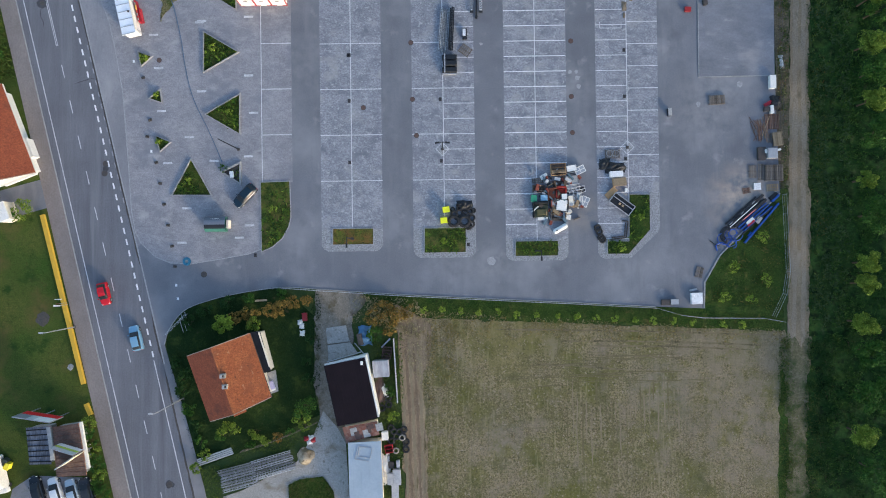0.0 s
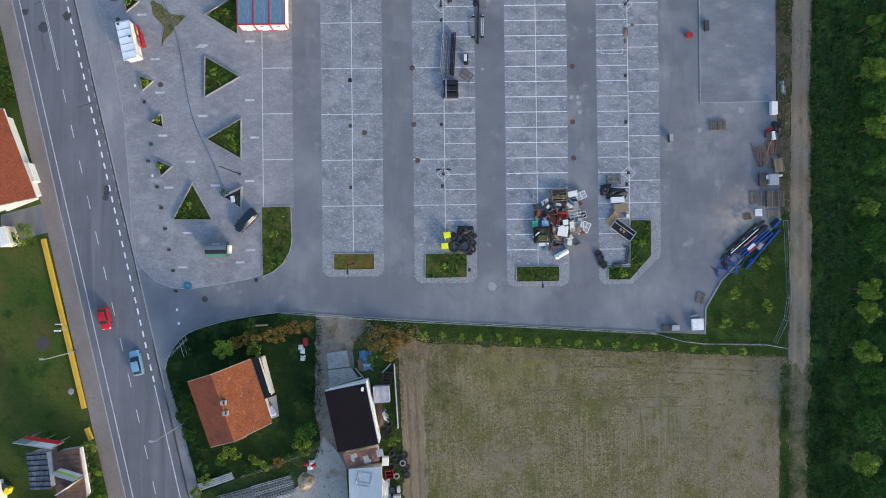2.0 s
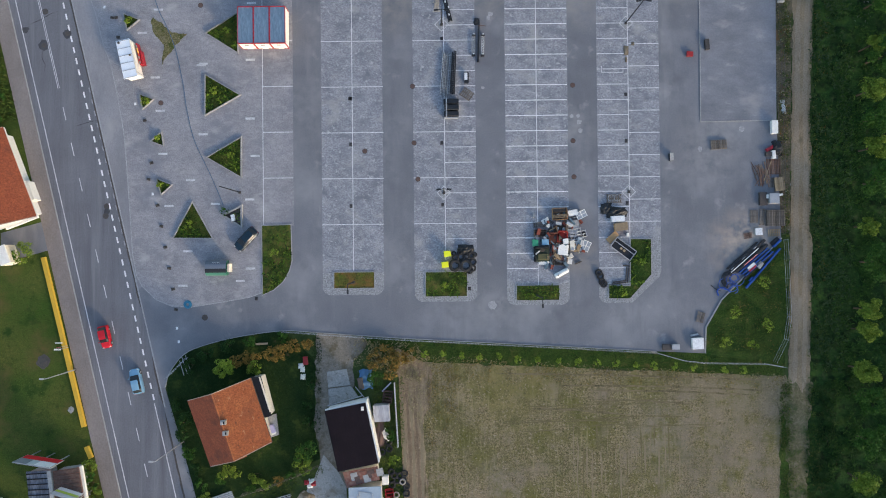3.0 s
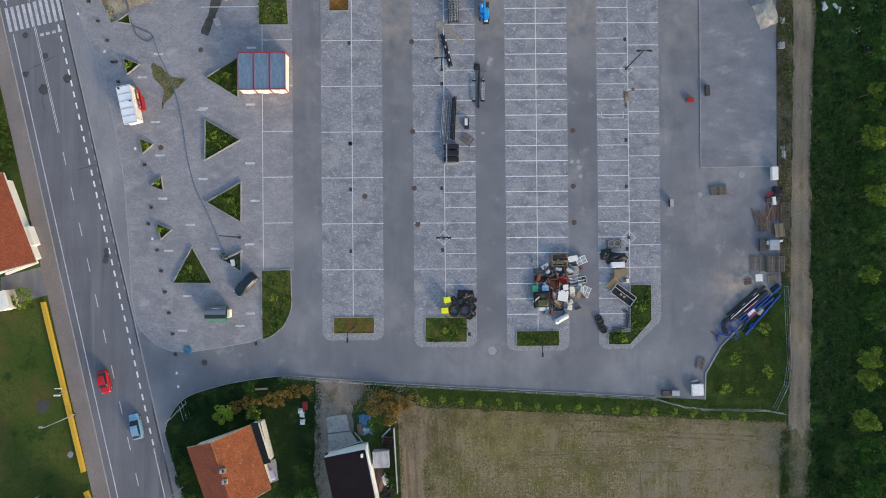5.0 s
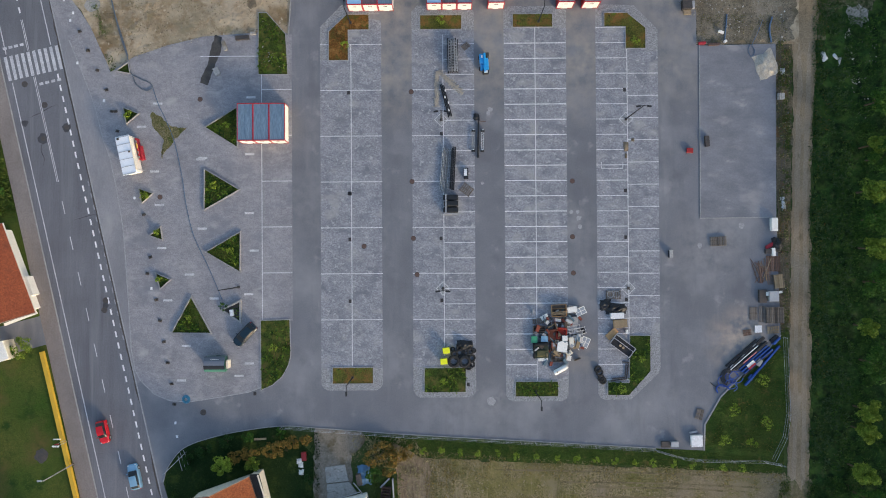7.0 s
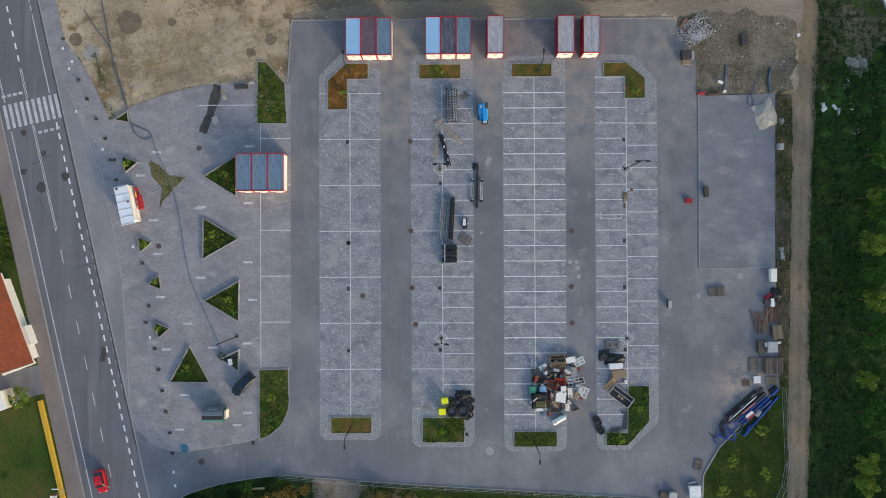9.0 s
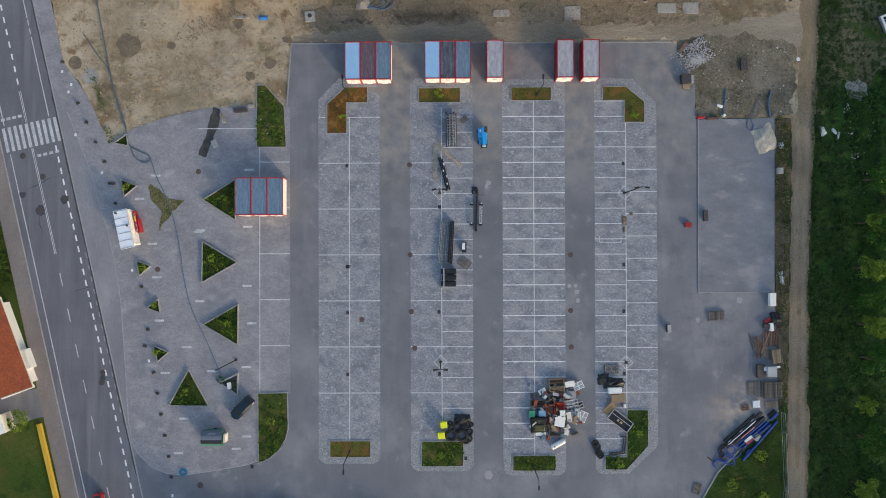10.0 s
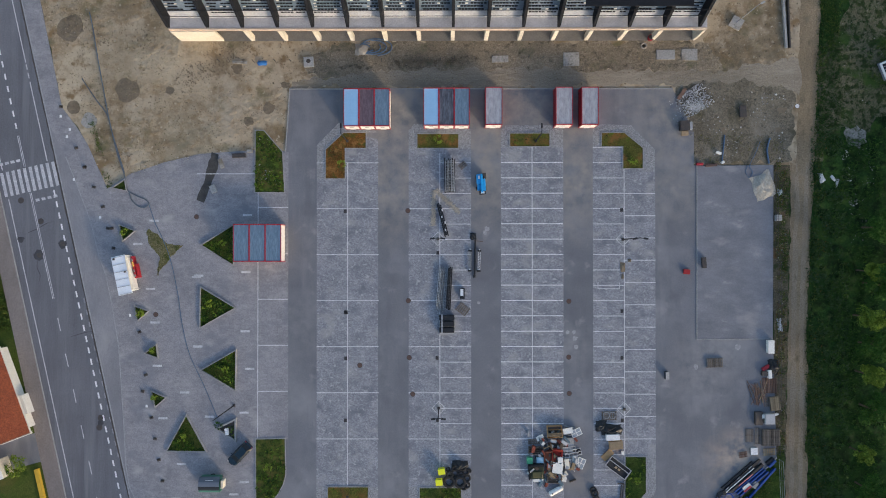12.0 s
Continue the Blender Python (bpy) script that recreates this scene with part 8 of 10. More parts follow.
crate_box("white_canister", (54.48, 15.19), 10, (0.6, 0.3, 0.4), M["white_wall"], "white canister beside the fence", "canister")
for i, (u, w) in enumerate((((53.07, 11.44), 1.9), ((54.26, 11.43), 1.6), ((51.61, 11.62), 1.0))):
    for k in range(3 if i < 2 else 1):
        pallet(*u, 0.02 + 0.16 * k, 0.6 * k - 0.6, "weathered slatted pallet in a long stack", w, 2.6, "wood_grey", slats=int(w * 4))
pallet(*(50.23, 11.72), 0.02, 0, "dark low pallet on the asphalt", 1.3, 2.0, "wood_grey")
pallet(*(49.2, 8.61), 0.02, 8, "small brown pallet on the dusty asphalt", 1.3, 0.9, "wood_red")
crate_box("stone_block_crate", (50.85, 9.24), 2, (1.1, 1.1, 0.4), M["concrete"], "grey crate of pale blocks", "crate", lid=M["line"])
pallet(*(53.42, 9.05), 0.02, 4, "pale pallet in front of the pipes", 2.0, 1.1, "wood_tan")


def pipe_rig():
    t = thing("drilling_rig", pose(0, 0, 0), "blue and black drilling rig parts laid along the kerb", "drilling rig")
    BL, BK = paint("rig blue", (0.010, 0.055, 0.24), 0.4), M["black_metal"]

    def beam(a, b, wide, high, z, m, label=""):
        a, b = Vector(a), Vector(b)
        d = b - a
        bm = boxes((-d.length / 2, -wide / 2, 0, d.length / 2, wide / 2, high), bevel=0.03)
        o = part("beam", bm, m, t, label)
        o.matrix_basis = pose((a.x + b.x) / 2, (a.y + b.y) / 2, z, 0, 0, math.degrees(math.atan2(d.y, d.x)))

    beam((46.31, 2.84), (51.85, 7.87), 0.34, 0.4, 0.02, BK, "black steel beam")
    beam((46.22, 2.66), (50.74, 6.58), 0.13, 0.1, 0.42, M["line"], "white pipe")
    for k in range(9):
        (ax, ay), (bx, by) = (46.13, 3.02), (51.67, 8.05)
        f = (k + 0.5) / 9
        beam((ax + (bx - ax) * f - 0.25, ay + (by - ay) * f - 0.25), (ax + (bx - ax) * f + 0.25, ay + (by - ay) * f + 0.25), 0.16, 0.08, 0.42, BK if k % 3 else M["old_steel"], "clamp of the beam")
    beam((47.05, 2.75), (52.21, 7.13), 0.4, 0.5, 0.02, BK, "black steel beam")
    beam((48.25, 3.75), (50.46, 5.58), 0.16, 0.1, 0.52, paint("rig pink", (0.55, 0.20, 0.20)), "faded red panel")
    for du, m in ((-14, BK), (-9, BK), (-4, BK), (15, BK)):
        a, b = (46.9, 2.35), (51.9, 6.7)
        beam((a[0] + 0.09 * du, a[1] - 0.06 * du), (b[0] + 0.09 * du, b[1] - 0.06 * du), 0.22, 0.35, 0.02, m, "black steel pipe")
    for du in (0, 5, 10):
        a, b = (47.6, 2.65), (52.21, 6.58)
        beam((a[0] + 0.09 * du, a[1] - 0.06 * du), (b[0] + 0.09 * du, b[1] - 0.06 * du), 0.2, 0.5, 0.02, BL, "blue steel beam")
    beam((48.97, 3.11), (50.08, 4.02), 0.75, 0.1, 0.55, M["white_wall"], "white sign plate")
    beam((49.06, 2.83), (50.17, 3.75), 0.3, 0.03, 0.66, M["red"], "red stripe")
    beam((50.62, 3.38), (51.27, 4.29), 0.75, 0.5, 0.02, M["concrete"], "grey housing")
    beam((48.68, 0.09), (54.31, 6.48), 0.3, 0.4, 0.02, BL, "long blue steel beam")
    beam((49.42, 1.09), (49.97, 1.73), 0.7, 0.3, 0.02, BL)
    beam((52.94, 7.13), (54.05, 8.04), 0.7, 0.5, 0.02, BK)
    beam((53.13, 6.76), (54.23, 7.86), 0.35, 0.7, 0.02, BL)
    cx, cy = (46.39, 1.01)
    rr = random.Random(5)
    for k in range(6):
        ox, oy, r = rr.uniform(-1.0, 1.0), rr.uniform(-1.2, 1.0), rr.uniform(0.5, 1.0)
        pts = [(cx + ox + r * math.cos(a) * 1.2, cy + oy + r * math.sin(a)) for a in [5.2 * i / 9 + k for i in range(10)]]
        part("hose", tube(pts, 0.06, 7, 0.05 + 0.08 * k, 3), HOSE_BLUE, t, "bright blue hose loop")
    cx, cy = (44.93, 1.29)
    for k in range(4):
        r = 1.6 - 0.22 * k
        pts = [(cx + 1.0 + 0.7 * r * math.cos(a), cy + 0.2 + 0.8 * r * math.sin(a)) for a in [1.0 + 3.6 * i / 9 for i in range(10)]]
        part("hose", tube(pts, 0.09, 7, 0.04 + 0.05 * k, 3), HOSE_BLACK, t, "black hose loop")
    part("hose", tube([(44.27, -1.09), (44.09, -0.27), (45.01, 0.19), (46.29, -0.55)], 0.11, 7, 0.03, 5), HOSE_BLUE, t)
    part("hose", tube([(43.09, 0.56), (43.91, -0.08), (44.64, -0.36)], 0.07, 7, 0.03, 5), HOSE_BLACK, t)


pipe_rig()
pallet(*(41.31, -4.57), 0.02, -15, "small dark pallet near the corner kerb", 1.2, 1.7)
crate_box("handcart", (40.68, -8.79), 2, (1.8, 1.8, 0.6), M["white_wall"], "white box trailer at the lot's corner", "trailer", lid=M["line"])
crate_box("handcart_rail", (40.25, -7.41), 12, (1.2, 0.25, 0.3), M["steel"], "pale metal drawbar of a trailer", "drawbar")
crate_box("grey_box", (35.71, -9.37), 0, (1.4, 0.9, 0.4), M["iron"], "dark low crate beside the fence", "crate")
crate_box("grey_box", (37.09, -9.3), 0, (1.2, 0.8, 0.6), M["steel"], "pale metal box beside the fence", "box")


# ---- fences ----
def fence(name, pts, label, post_gap=2.4, height=1.3, wire="old_steel", posts="old_steel"):
    t = thing(name, pose(0, 0, 0), label, "fence")
    post = mesh_of("post", rods(((0, 0, -0.05), (0, 0, height), 0.035), n=6), M[posts])
    for a, b in zip(pts, pts[1:]):
        a, b = Vector(a), Vector(b)
        n = max(1, round((b - a).length / post_gap))
        for k in range(n):
            p = a.lerp(b, k / n)
            share("post", post, t, pose(p.x, p.y, 0))
        for z in (0.1, height * 0.5, height):
            part("rail", rods(((a.x, a.y, z), (b.x, b.y, z), 0.022), n=5), M[wire], t)
    return t


fence("fence", [(-42.17, -10.3), (-45.53, -13.57)], "thin steel garden gate fence", 1.0)
fence("fence", [(-26.61, -6.26), (-21.07, -6.7), (-13.7, -7.25)], "thin steel boundary fence")
fence("fence", [(-13.7, -7.25), (-4.48, -7.93), (19.44, -9.34), (34.14, -10.27), (36.7, -11.04), (38.34, -11.52), (41.46, -11.93), (51.55, -12.15), (54.66, -12.74)], "wire fence between car park and field")
fence("fence", [(54.77, 8.79), (54.92, 17.55), (54.99, 26.78), (55.04, 39.74), (54.61, 42.07), (54.58, 55.89)], "low dark steel fence at the lot's eastern edge", 3.0, 1.0, "iron", "iron")
fence("fence", [(55.03, 7.86), (55.45, -4.57), (54.83, -8.24), (53.02, -11.89)], "wire fence along the dirt road", 3.0, 1.3)
structure("kerb_corner", strip([(42.03, -10.46), (42.2, -6.24), (44.75, -1.85), (54.66, 8.14)], 0.2, -0.1, 0.12), M["kerb"], "pale concrete kerb", "kerb")
structure("kerb_south", strip(lot_south, 0.12, -0.1, 0.10), M["kerb"], "pale concrete kerb", "kerb")
structure("kerb_north", strip([(-25.27, 57.81), (-24.55, 68.18), (37.98, 68.19)], 0.16, -0.1, 0.10), M["kerb"], "pale concrete kerb", "kerb")
structure("kerb_slab", strip([(41.89, 55.62), (41.79, 27.27), (54.08, 27.37)], 0.14, -0.1, 0.10), M["kerb"], "pale slab edge", "kerb")
structure("kerb_plaza", strip(plaza[14:-2], 0.14, -0.1, 0.035), M["spill"], "flush pale kerb of the forecourt", "kerb")
structure("kerb_road", strip([along(ROAD_EAST + 0.13, -100), along(ROAD_EAST + 0.13, 63.5)], 0.2, -0.1, 0.028), M["spill"], "pale flush kerb between road and forecourt", "kerb")
# Dark ribbons: the northernmost is the kerb's shadow, the others a broken joint.
for a, b, k in ((-60, -18, 3), (-18.5, 9, 4), (8, 47, 5), (55, 63.5, 6), (64.5, 120, 7)):
    sheet("gutter_crack", ribbon([along(ROAD_EAST - 0.07, a), along(ROAD_EAST - 0.12, (a + b) / 2), along(ROAD_EAST - 0.07, b)], 0.3, k, 0.5), -0.012, M["iron"], "dark broken joint and painted kerb shade beside the road", "gutter")
sheet("sidewalk_east", [along(ROAD_EAST + 0.03, 60.3), along(ROAD_EAST + 0.03, 140), along(11.0, 140), along(10.76, 84.2), along(10.63, 76.6), along(10.21, 67.1), along(9.75, 60.3)], -0.015, M["sidewalk_grey"], "narrow grey pavement beside the garden", "pavement")
low = thing("yellow_wall", pose(0, 0, 0), "long low yellow wall along the lawn", "wall")
for a, b in ((35.2, 63.6), (66.8, 68.8)):
    part("wall_section", strip([along(-4.7, a), along(-4.35, b)], 0.62, -0.05, 0.5), paint("yellow wall", (0.55, 0.34, 0.04), 0.8), low)

# ---- the house and its garden ----
roof_flat = thing("annex", pose(0, 0, 0), "flat dark-roofed annex beside the house", "annex")
part("roof", prism([(-31.02, -13.02), (-29.5, -12.95), (-27.86, -19.23), (-28.94, -19.57)], 2.65, 2.8), M["dark_wall"], roof_flat, "black felt roof")
part("wall", prism([(-30.91, -13.23), (-29.65, -13.15), (-28.1, -19.17), (-29.09, -19.43)], -0.1, 2.65), M["plaster"], roof_flat)
part("parapet", strip([(-29.69, -13.02), (-28.01, -18.58)], 0.2, 2.5, 2.95), M["plaster"], roof_flat, "cream parapet")
part("step", prism([(-29.53, -20.13), (-27.86, -19.6), (-27.44, -23.01), (-28.65, -23.45)], -0.05, 0.25), M["concrete"], roof_flat)
for p in ((-34.1, -19.19), (-33.78, -20.82)):
    c = part("chimney", boxes((-0.42, -0.36, 0, 0.42, 0.36, 1.0), bevel=0.05), M["rubble"], house, "weathered stone chimney")
    c.location = (*p, 5.6)
    part("flue", boxes((-0.2, -0.18, 1.0, 0.2, 0.18, 1.05)), M["dark_wall"], c)
    part("cap", boxes((-0.34, -0.3, 1.2, 0.05, 0.3, 1.26), bevel=0.02), M["kerb"], c, "pale chimney cap")
for p, z in (((-32.74, -22.58), 5.25), ((-31.32, -22.86), 4.5), ((-32.42, -23.97), 4.95), ((-30.13, -22), 4.1)):
    part("roof_vent", boxes((p[0] - 0.16, p[1] - 0.16, z - 0.2, p[0] + 0.16, p[1] + 0.16, z + 0.15), bevel=0.02), M["plaster"], house)
part("gutter", rods(((*(-27.63, -23.25), 3.15), (*(-30.91, -13.15), 3.15), 0.07)), M["iron"], house)
part("porch_roof", prism([(-33.9, -25.91), (-31.92, -25.13), (-31.75, -25.58), (-33.64, -26.36)], 2.8, 2.92), M["tile_orange"], house, "small tiled porch roof")
crate_box("garden_bench", (-22.97, -11), 4, (0.75, 1.3, 0.45), paint("bench red", (0.22, 0.02, 0.022)), "dark red garden swing bench beside the driveway", "bench", -0.03)
for p in ((-23.54, -12.47), (-23.46, -13.67), (-23.81, -11.92)):
    t = thing("white_sack", pose(*p, -0.03), "crumpled white sack in the garden", "sack")
    part("sack", crumple(0.4, 0.45, 0.5, p[0]), M["white_wall"], t)
crate_box("garden_table", (-28.54, -21.98), 20, (1.0, 1.3, 0.75), paint("table lilac", (0.45, 0.42, 0.62)), "pale lilac garden table by the annex", "table")
crate_box("white_box", (-28.17, -22.54), 20, (0.6, 0.6, 0.6), M["white_wall"], "white box beside the garden table", "box")
tile = thing("garden_beam", pose(*(-30.14, -8.24), 0, 0, 0, 3), "pale yellow plank lying in the grass", "plank")
part("plank", boxes((-1.0, -0.15, 0, 1.0, 0.15, 0.12)), M["wood_tan"], tile)
gate = thing("metal_gate", pose(0, 0, 0), "light steel lattice gate lying in the grass", "gate")
for a, b in (((-43.1, -10.28), (-42.2, -12.97)), ((-42.54, -9.92), (-41.64, -12.7)), ((-43.47, -10.83), (-42.76, -13.24))):
    part("bar", rods(((*a, 0.3), (*b, 0.3), 0.05)), M["steel"], gate)
fence("garden_fence", [(-33.45, -32.58), (-29.66, -31.53), (-24.75, -29.66), (-20.86, -27.96)], "brown wooden garden fence", 1.8, 1.1, "wood_grey", "wood_grey")
pipes = thing("pipe_stack", pose(0, 0, 0), "grey pipes stacked along the yard's edge", "pipe stack")
for k in range(4):
    a, b = Vector((-40.57, -34.43)), Vector((-35.01, -32.56))
    off = Vector((0.12, -0.28)) * (k - 1.5)
    part("pipe", rods(((a.x + off.x, a.y + off.y, 0.25), (b.x + off.x, b.y + off.y, 0.25), 0.13)), M["steel"], pipes)
lattice_stack((-34.05, -36.89), -76, 5.6, 3.8, "rusty grey scaffold frames piled in the yard", 8, "old_steel")
lattice_stack((-28.4, -35.03), -74, 6.6, 3.2, "rusty grey scaffold frames piled in the yard", 8, "old_steel")
grass("grass", [(-40.58, -35.71), (-37.07, -34.84), (-36.94, -40.53), (-38.78, -40.51)], 10, 0.15, 0.4, "blade", "weedy grass beside the yard")
planter("grass_patch", [(-26.04, -38.27), (-24.19, -37.37), (-20.32, -36.96), (-18.69, -39.27), (-18.17, -42.21), (-25.9, -42.12)], "grassy island in the concrete yard", "blade", 0.05, 14, 0.15, 0.45, lush=0)


def cone_heap(name, p, r, h, material, label, seed):
    bm = bmesh.new()
    bmesh.ops.create_icosphere(bm, subdivisions=4, radius=1)
    off = Vector((seed, seed * 2.3, 0))
    for v in bm.verts:
        d = math.hypot(v.co.x, v.co.y)
        k = 1 + 0.3 * noise.noise(v.co * 1.6 + off)
        v.co = Vector((v.co.x * r * k, v.co.y * r * k, max(-0.1, v.co.z) * h * k * (1.15 - 0.5 * d)))
    t = new(name, mesh_of(name, bm, material))
    t.matrix_basis = pose(*p, -0.02)
    return tagged(t, label, "heap")


cone_heap("sand_heap", (-23.14, -33.72), 1.35, 1.0, M["soil"], "small heap of brown sand in the yard", 3)
t = thing("sacks", pose(*(-22.55, -30.97), -0.02), "red and white plastic sacks beside the sand", "sacks")
for dx, dy, m in ((-0.4, 0.1, M["red"]), (0.3, 0.3, M["white_wall"]), (0.1, -0.4, M["white_wall"]), (0.6, -0.1, M["red"])):
    part("sack", crumple(0.45, 0.4, 0.5, dx * 9), m, t).location = (dx, dy, 0)

# ---- around the sheds ----
for pts in ([(-19.58, -12.89), (-16.34, -12.47), (-15.73, -15.06), (-19.33, -15.47)], [(-19.33, -15.66), (-15.64, -15.24), (-14.37, -17.1), (-19.27, -18.33)]):
    t = thing("concrete_plate", pose(0, 0, 0), "large pale concrete plate in front of the shed", "concrete plate", "concrete plates")
    part("plate", prism(pts, -0.1, 0.12), M["yard"], t)
t = thing("steel_gate", pose(0, 0, 0), "pale steel gate leaning at the shed", "gate")
for a, b in (((-19.36, -18.32), (-13.81, -16.74)), ((-14.9, -15.25), (-13.36, -17.11))):
    part("bar", rods(((*a, 0.5), (*b, 0.5), 0.08)), M["steel"], t)
part("skylight", boxes((-0.2, -0.3, 0, 0.2, 0.3, 0.2), bevel=0.03), M["white_wall"], shed).location = (*(-13.33, -18.03), 3.4)
for k in range(12):
    f = (k + 0.5) / 12
    a, b = Vector(pts_roof[0]).lerp(Vector(pts_roof[1]), f), Vector(pts_roof[3]).lerp(Vector(pts_roof[2]), f)
    part("roof_rib", rods(((a.x, a.y, 3.43), (b.x, b.y, 3.43), 0.035), n=5), M["black_sheet"], shed)
part("gutter", strip([(-19.24, -18.26), (-12.82, -17.01)], 0.25, 3.05, 3.25), M["white_wall"], shed, "white fascia board")
part("gutter", strip([(-12.73, -17.01), (-10.8, -26.53)], 0.2, 3.0, 3.35), M["white_wall"], shed, "white fascia board")
for k in range(4):
    f = (k + 0.5) / 4
    a, b = Vector((-15.73, -30.69)).lerp(Vector((-10.54, -30.49)), f), Vector((-15.52, -43.69)).lerp(Vector((-10.17, -43.75)), f)
    part("roof_rib", rods(((a.x, a.y, 2.85), (b.x, b.y, 2.85), 0.02), n=5), M["grey_blue_sheet"], zinc)
fr = thing("roof_frame", pose(*(-13.06, -32.22), 2.88, 0, 0, -10), "pale square metal frame lying on the roof", "metal frame")
for a, b in (((-1, -0.8), (1, -0.8)), ((-1, 0.8), (1, 0.8)), ((-1, -0.8), (-1, 0.8)), ((1, -0.8), (1, 0.8)), ((-1.4, -1.3), (0.8, -1.3)), ((-1.4, -1.3), (-1.2, 0.9))):
    part("bar", rods(((*a, 0.04), (*b, 0.04), 0.045)), M["steel"], fr)
for k in range(8):
    x0, y0 = (-16.14, -29.74)
    part("sheet", boxes((-0.55, -0.6, 0, 0.55, 0.6, 0.03)), (M["rusty_sheet"], M["concrete"], M["rust"])[k % 3], lean, "overlapping rusty sheet").matrix_basis = pose(x0 + 0.6 + 0.68 * k, y0 + 0.2 + 0.12 * k + (0.35 if k % 2 else -0.3), 2.43 + 0.012 * k, 0, 0, 11 + (k % 3) * 3)
t = thing("tarpaulin", pose(*(-13.23, -14.17), -0.02), "crumpled blue tarpaulin beside the shed", "tarpaulin")
part("sheet", crumple(1.1, 1.6, 0.7, 12), paint("tarp blue", (0.07, 0.16, 0.28), 0.6), t)
crate_box("dark_crate", (-13.97, -14.71), 10, (0.8, 1.8, 0.8), M["iron"], "dark crate beside the blue tarpaulin", "crate")
crate_box("tank_shed", (-10.57, -19.38), 3, (2.55, 2.6, 1.5), M["concrete"], "low grey box shed with flat sheet roof", "shed", -0.02, M["roof_grey"])
cupboard((-9.67, -16.97), -8, (1.5, 1.9, 0.8), M["rust"], "rusty rabbit hutch behind the shed", -0.02, 3, "hutch")
crate_box("plank", (-9.83, -15.41), 45, (2.0, 0.2, 0.3), M["steel"], "pale plank leaning at the hutch", "plank")
wf = thing("white_fence", pose(0, 0, 0), "white slatted fence beside the track", "fence")
a, b = Vector((-8.54, -14.78)), Vector((-8.02, -24.9))
for k in range(26):
    p = a.lerp(b, k / 25)
    part("board", boxes((p.x - 0.08, p.y - 0.12, 0, p.x + 0.08, p.y + 0.12, 1.0)), M["panel_grey"], wf)
part("rail", rods(((*a, 0.8), (*b, 0.8), 0.05)), M["white_wall"], wf)
t = thing("scrap_heap", pose(*(-10.94, -23.03), -0.02), "rusty scrap heap behind the shed", "scrap")
part("sheet", crumple(0.8, 2.2, 0.5, 14), M["rust"], t)
t = thing("white_sheet", pose(*(-10.12, -23.22), 0.0, 0, 0, 30), "torn white plastic sheet", "plastic sheet")
part("sheet", crumple(0.55, 1.1, 0.5, 15), M["white_wall"], t)
RINGS = "tyres behind the sheds"
RING_PALE = mesh_of("concrete_ring", ring(0.42, 0.13), M["rubble"])
for p in ((-9.58, -24.33), (-9.5, -25.43), (-10.61, -25.97), (-8.72, -29.76), (-7.81, -29.86), (-7.06, -29.5), (-9.11, -31.32), (-6.72, -31.53), (-6.74, -32.72), (-7.26, -30.6), (-8.27, -30.59), (-9.18, -29.2)):
    tyre(p, 1.5, 0.0, RINGS, "old tyre lying among weeds")
for p in ((-8.4, -32.88), (-7.36, -30.79)):
    t = new("concrete_ring", RING_PALE)
    t.matrix_basis = pose(*p, 0.15)
    tagged(t, "pale concrete ring among the tyres", "concrete ring", RINGS)
crate_box("white_cube", (-10.11, -30.29), 3, (1.0, 1.3, 1.0), M["white_wall"], "white plastic tank behind the shed", "tank")
cupboard((-9.5, -32.5), 8, (1.3, 1.2, 0.8), M["red"], "rusty red machine frame", 0.0, 1, "machine", "rust")
for p, s in (((-9.28, -37.28), (1.0, 1.8, 0.9)), ((-8.26, -37.01), (1.2, 2.4, 0.9)), ((-8.05, -34.91), (0.5, 1.0, 0.8)), ((-9.16, -35.17), (0.9, 1.0, 0.5)), ((-8.57, -39.58), (1.1, 3.0, 0.6))):
    crate_box("white_bundle", p, rng.uniform(-4, 4), s, M["panel_grey"] if s[2] > 0.55 else M["iron"], "wrapped white bundle stored behind the shed", "wrapping", 0.0, group="bundles behind the shed")
t = thing("white_sheet", pose(*(-10.1, -35.9), 0.0, 0, 0, 4), "long torn white plastic sheet behind the shed", "plastic sheet")
part("sheet", crumple(0.75, 2.5, 0.6, 16, 18), M["white_wall"], t)
grass("grass", [(-12.41, -14.73), (-7.14, -13.88), (-7.3, -40.69), (-10.43, -40.65), (-10.68, -31.3), (-11, -27.62)], 8, 0.15, 0.45, "blade", "weeds between the sheds and the track")

# ---- west of the road ----
ne, se = Vector((-70.46, 27.04)), Vector((-65.14, 12.77))
d = (se - ne).normalized()
west = Vector((d.y, -d.x))
if west.x > 0:
    west = -west
gable_house("house", tuple(se + west * 11), tuple(se), tuple(ne), tuple(ne + west * 11), 2.5, 6.0, "tile_red", "tile_red", "white house with red tiled roof beside the road", wall="white_wall", courses=24, overhang=0.5)
part("fascia", strip([tuple(ne), tuple(se)], 0.25, 2.3, 2.48), M["white_wall"], bpy.data.objects["house.001"], "white eaves board")
part("fascia", strip([tuple(se + west * 5.4), tuple(se)], 0.4, 2.0, 2.4), M["white_wall"], bpy.data.objects["house.001"], "white gable board")
crate_box("porch", (-66.99, 16.95), 20, (0.7, 3.2, 1.6), M["white_wall"], "small white porch on the house wall", "porch")
sheet("west_drive", [(-72.75, 10.26), (-65.31, 12.19), (-64.23, 7.55), (-72.78, 5.26)], 0.0, M["asphalt"], "dark asphalt driveway", "driveway")
crate_box("annex", (-70.69, 6.63), 20, (1.6, 3.0, 2.5), M["plaster"], "cream annex with white roof edge", "annex", lid=M["white_wall"])
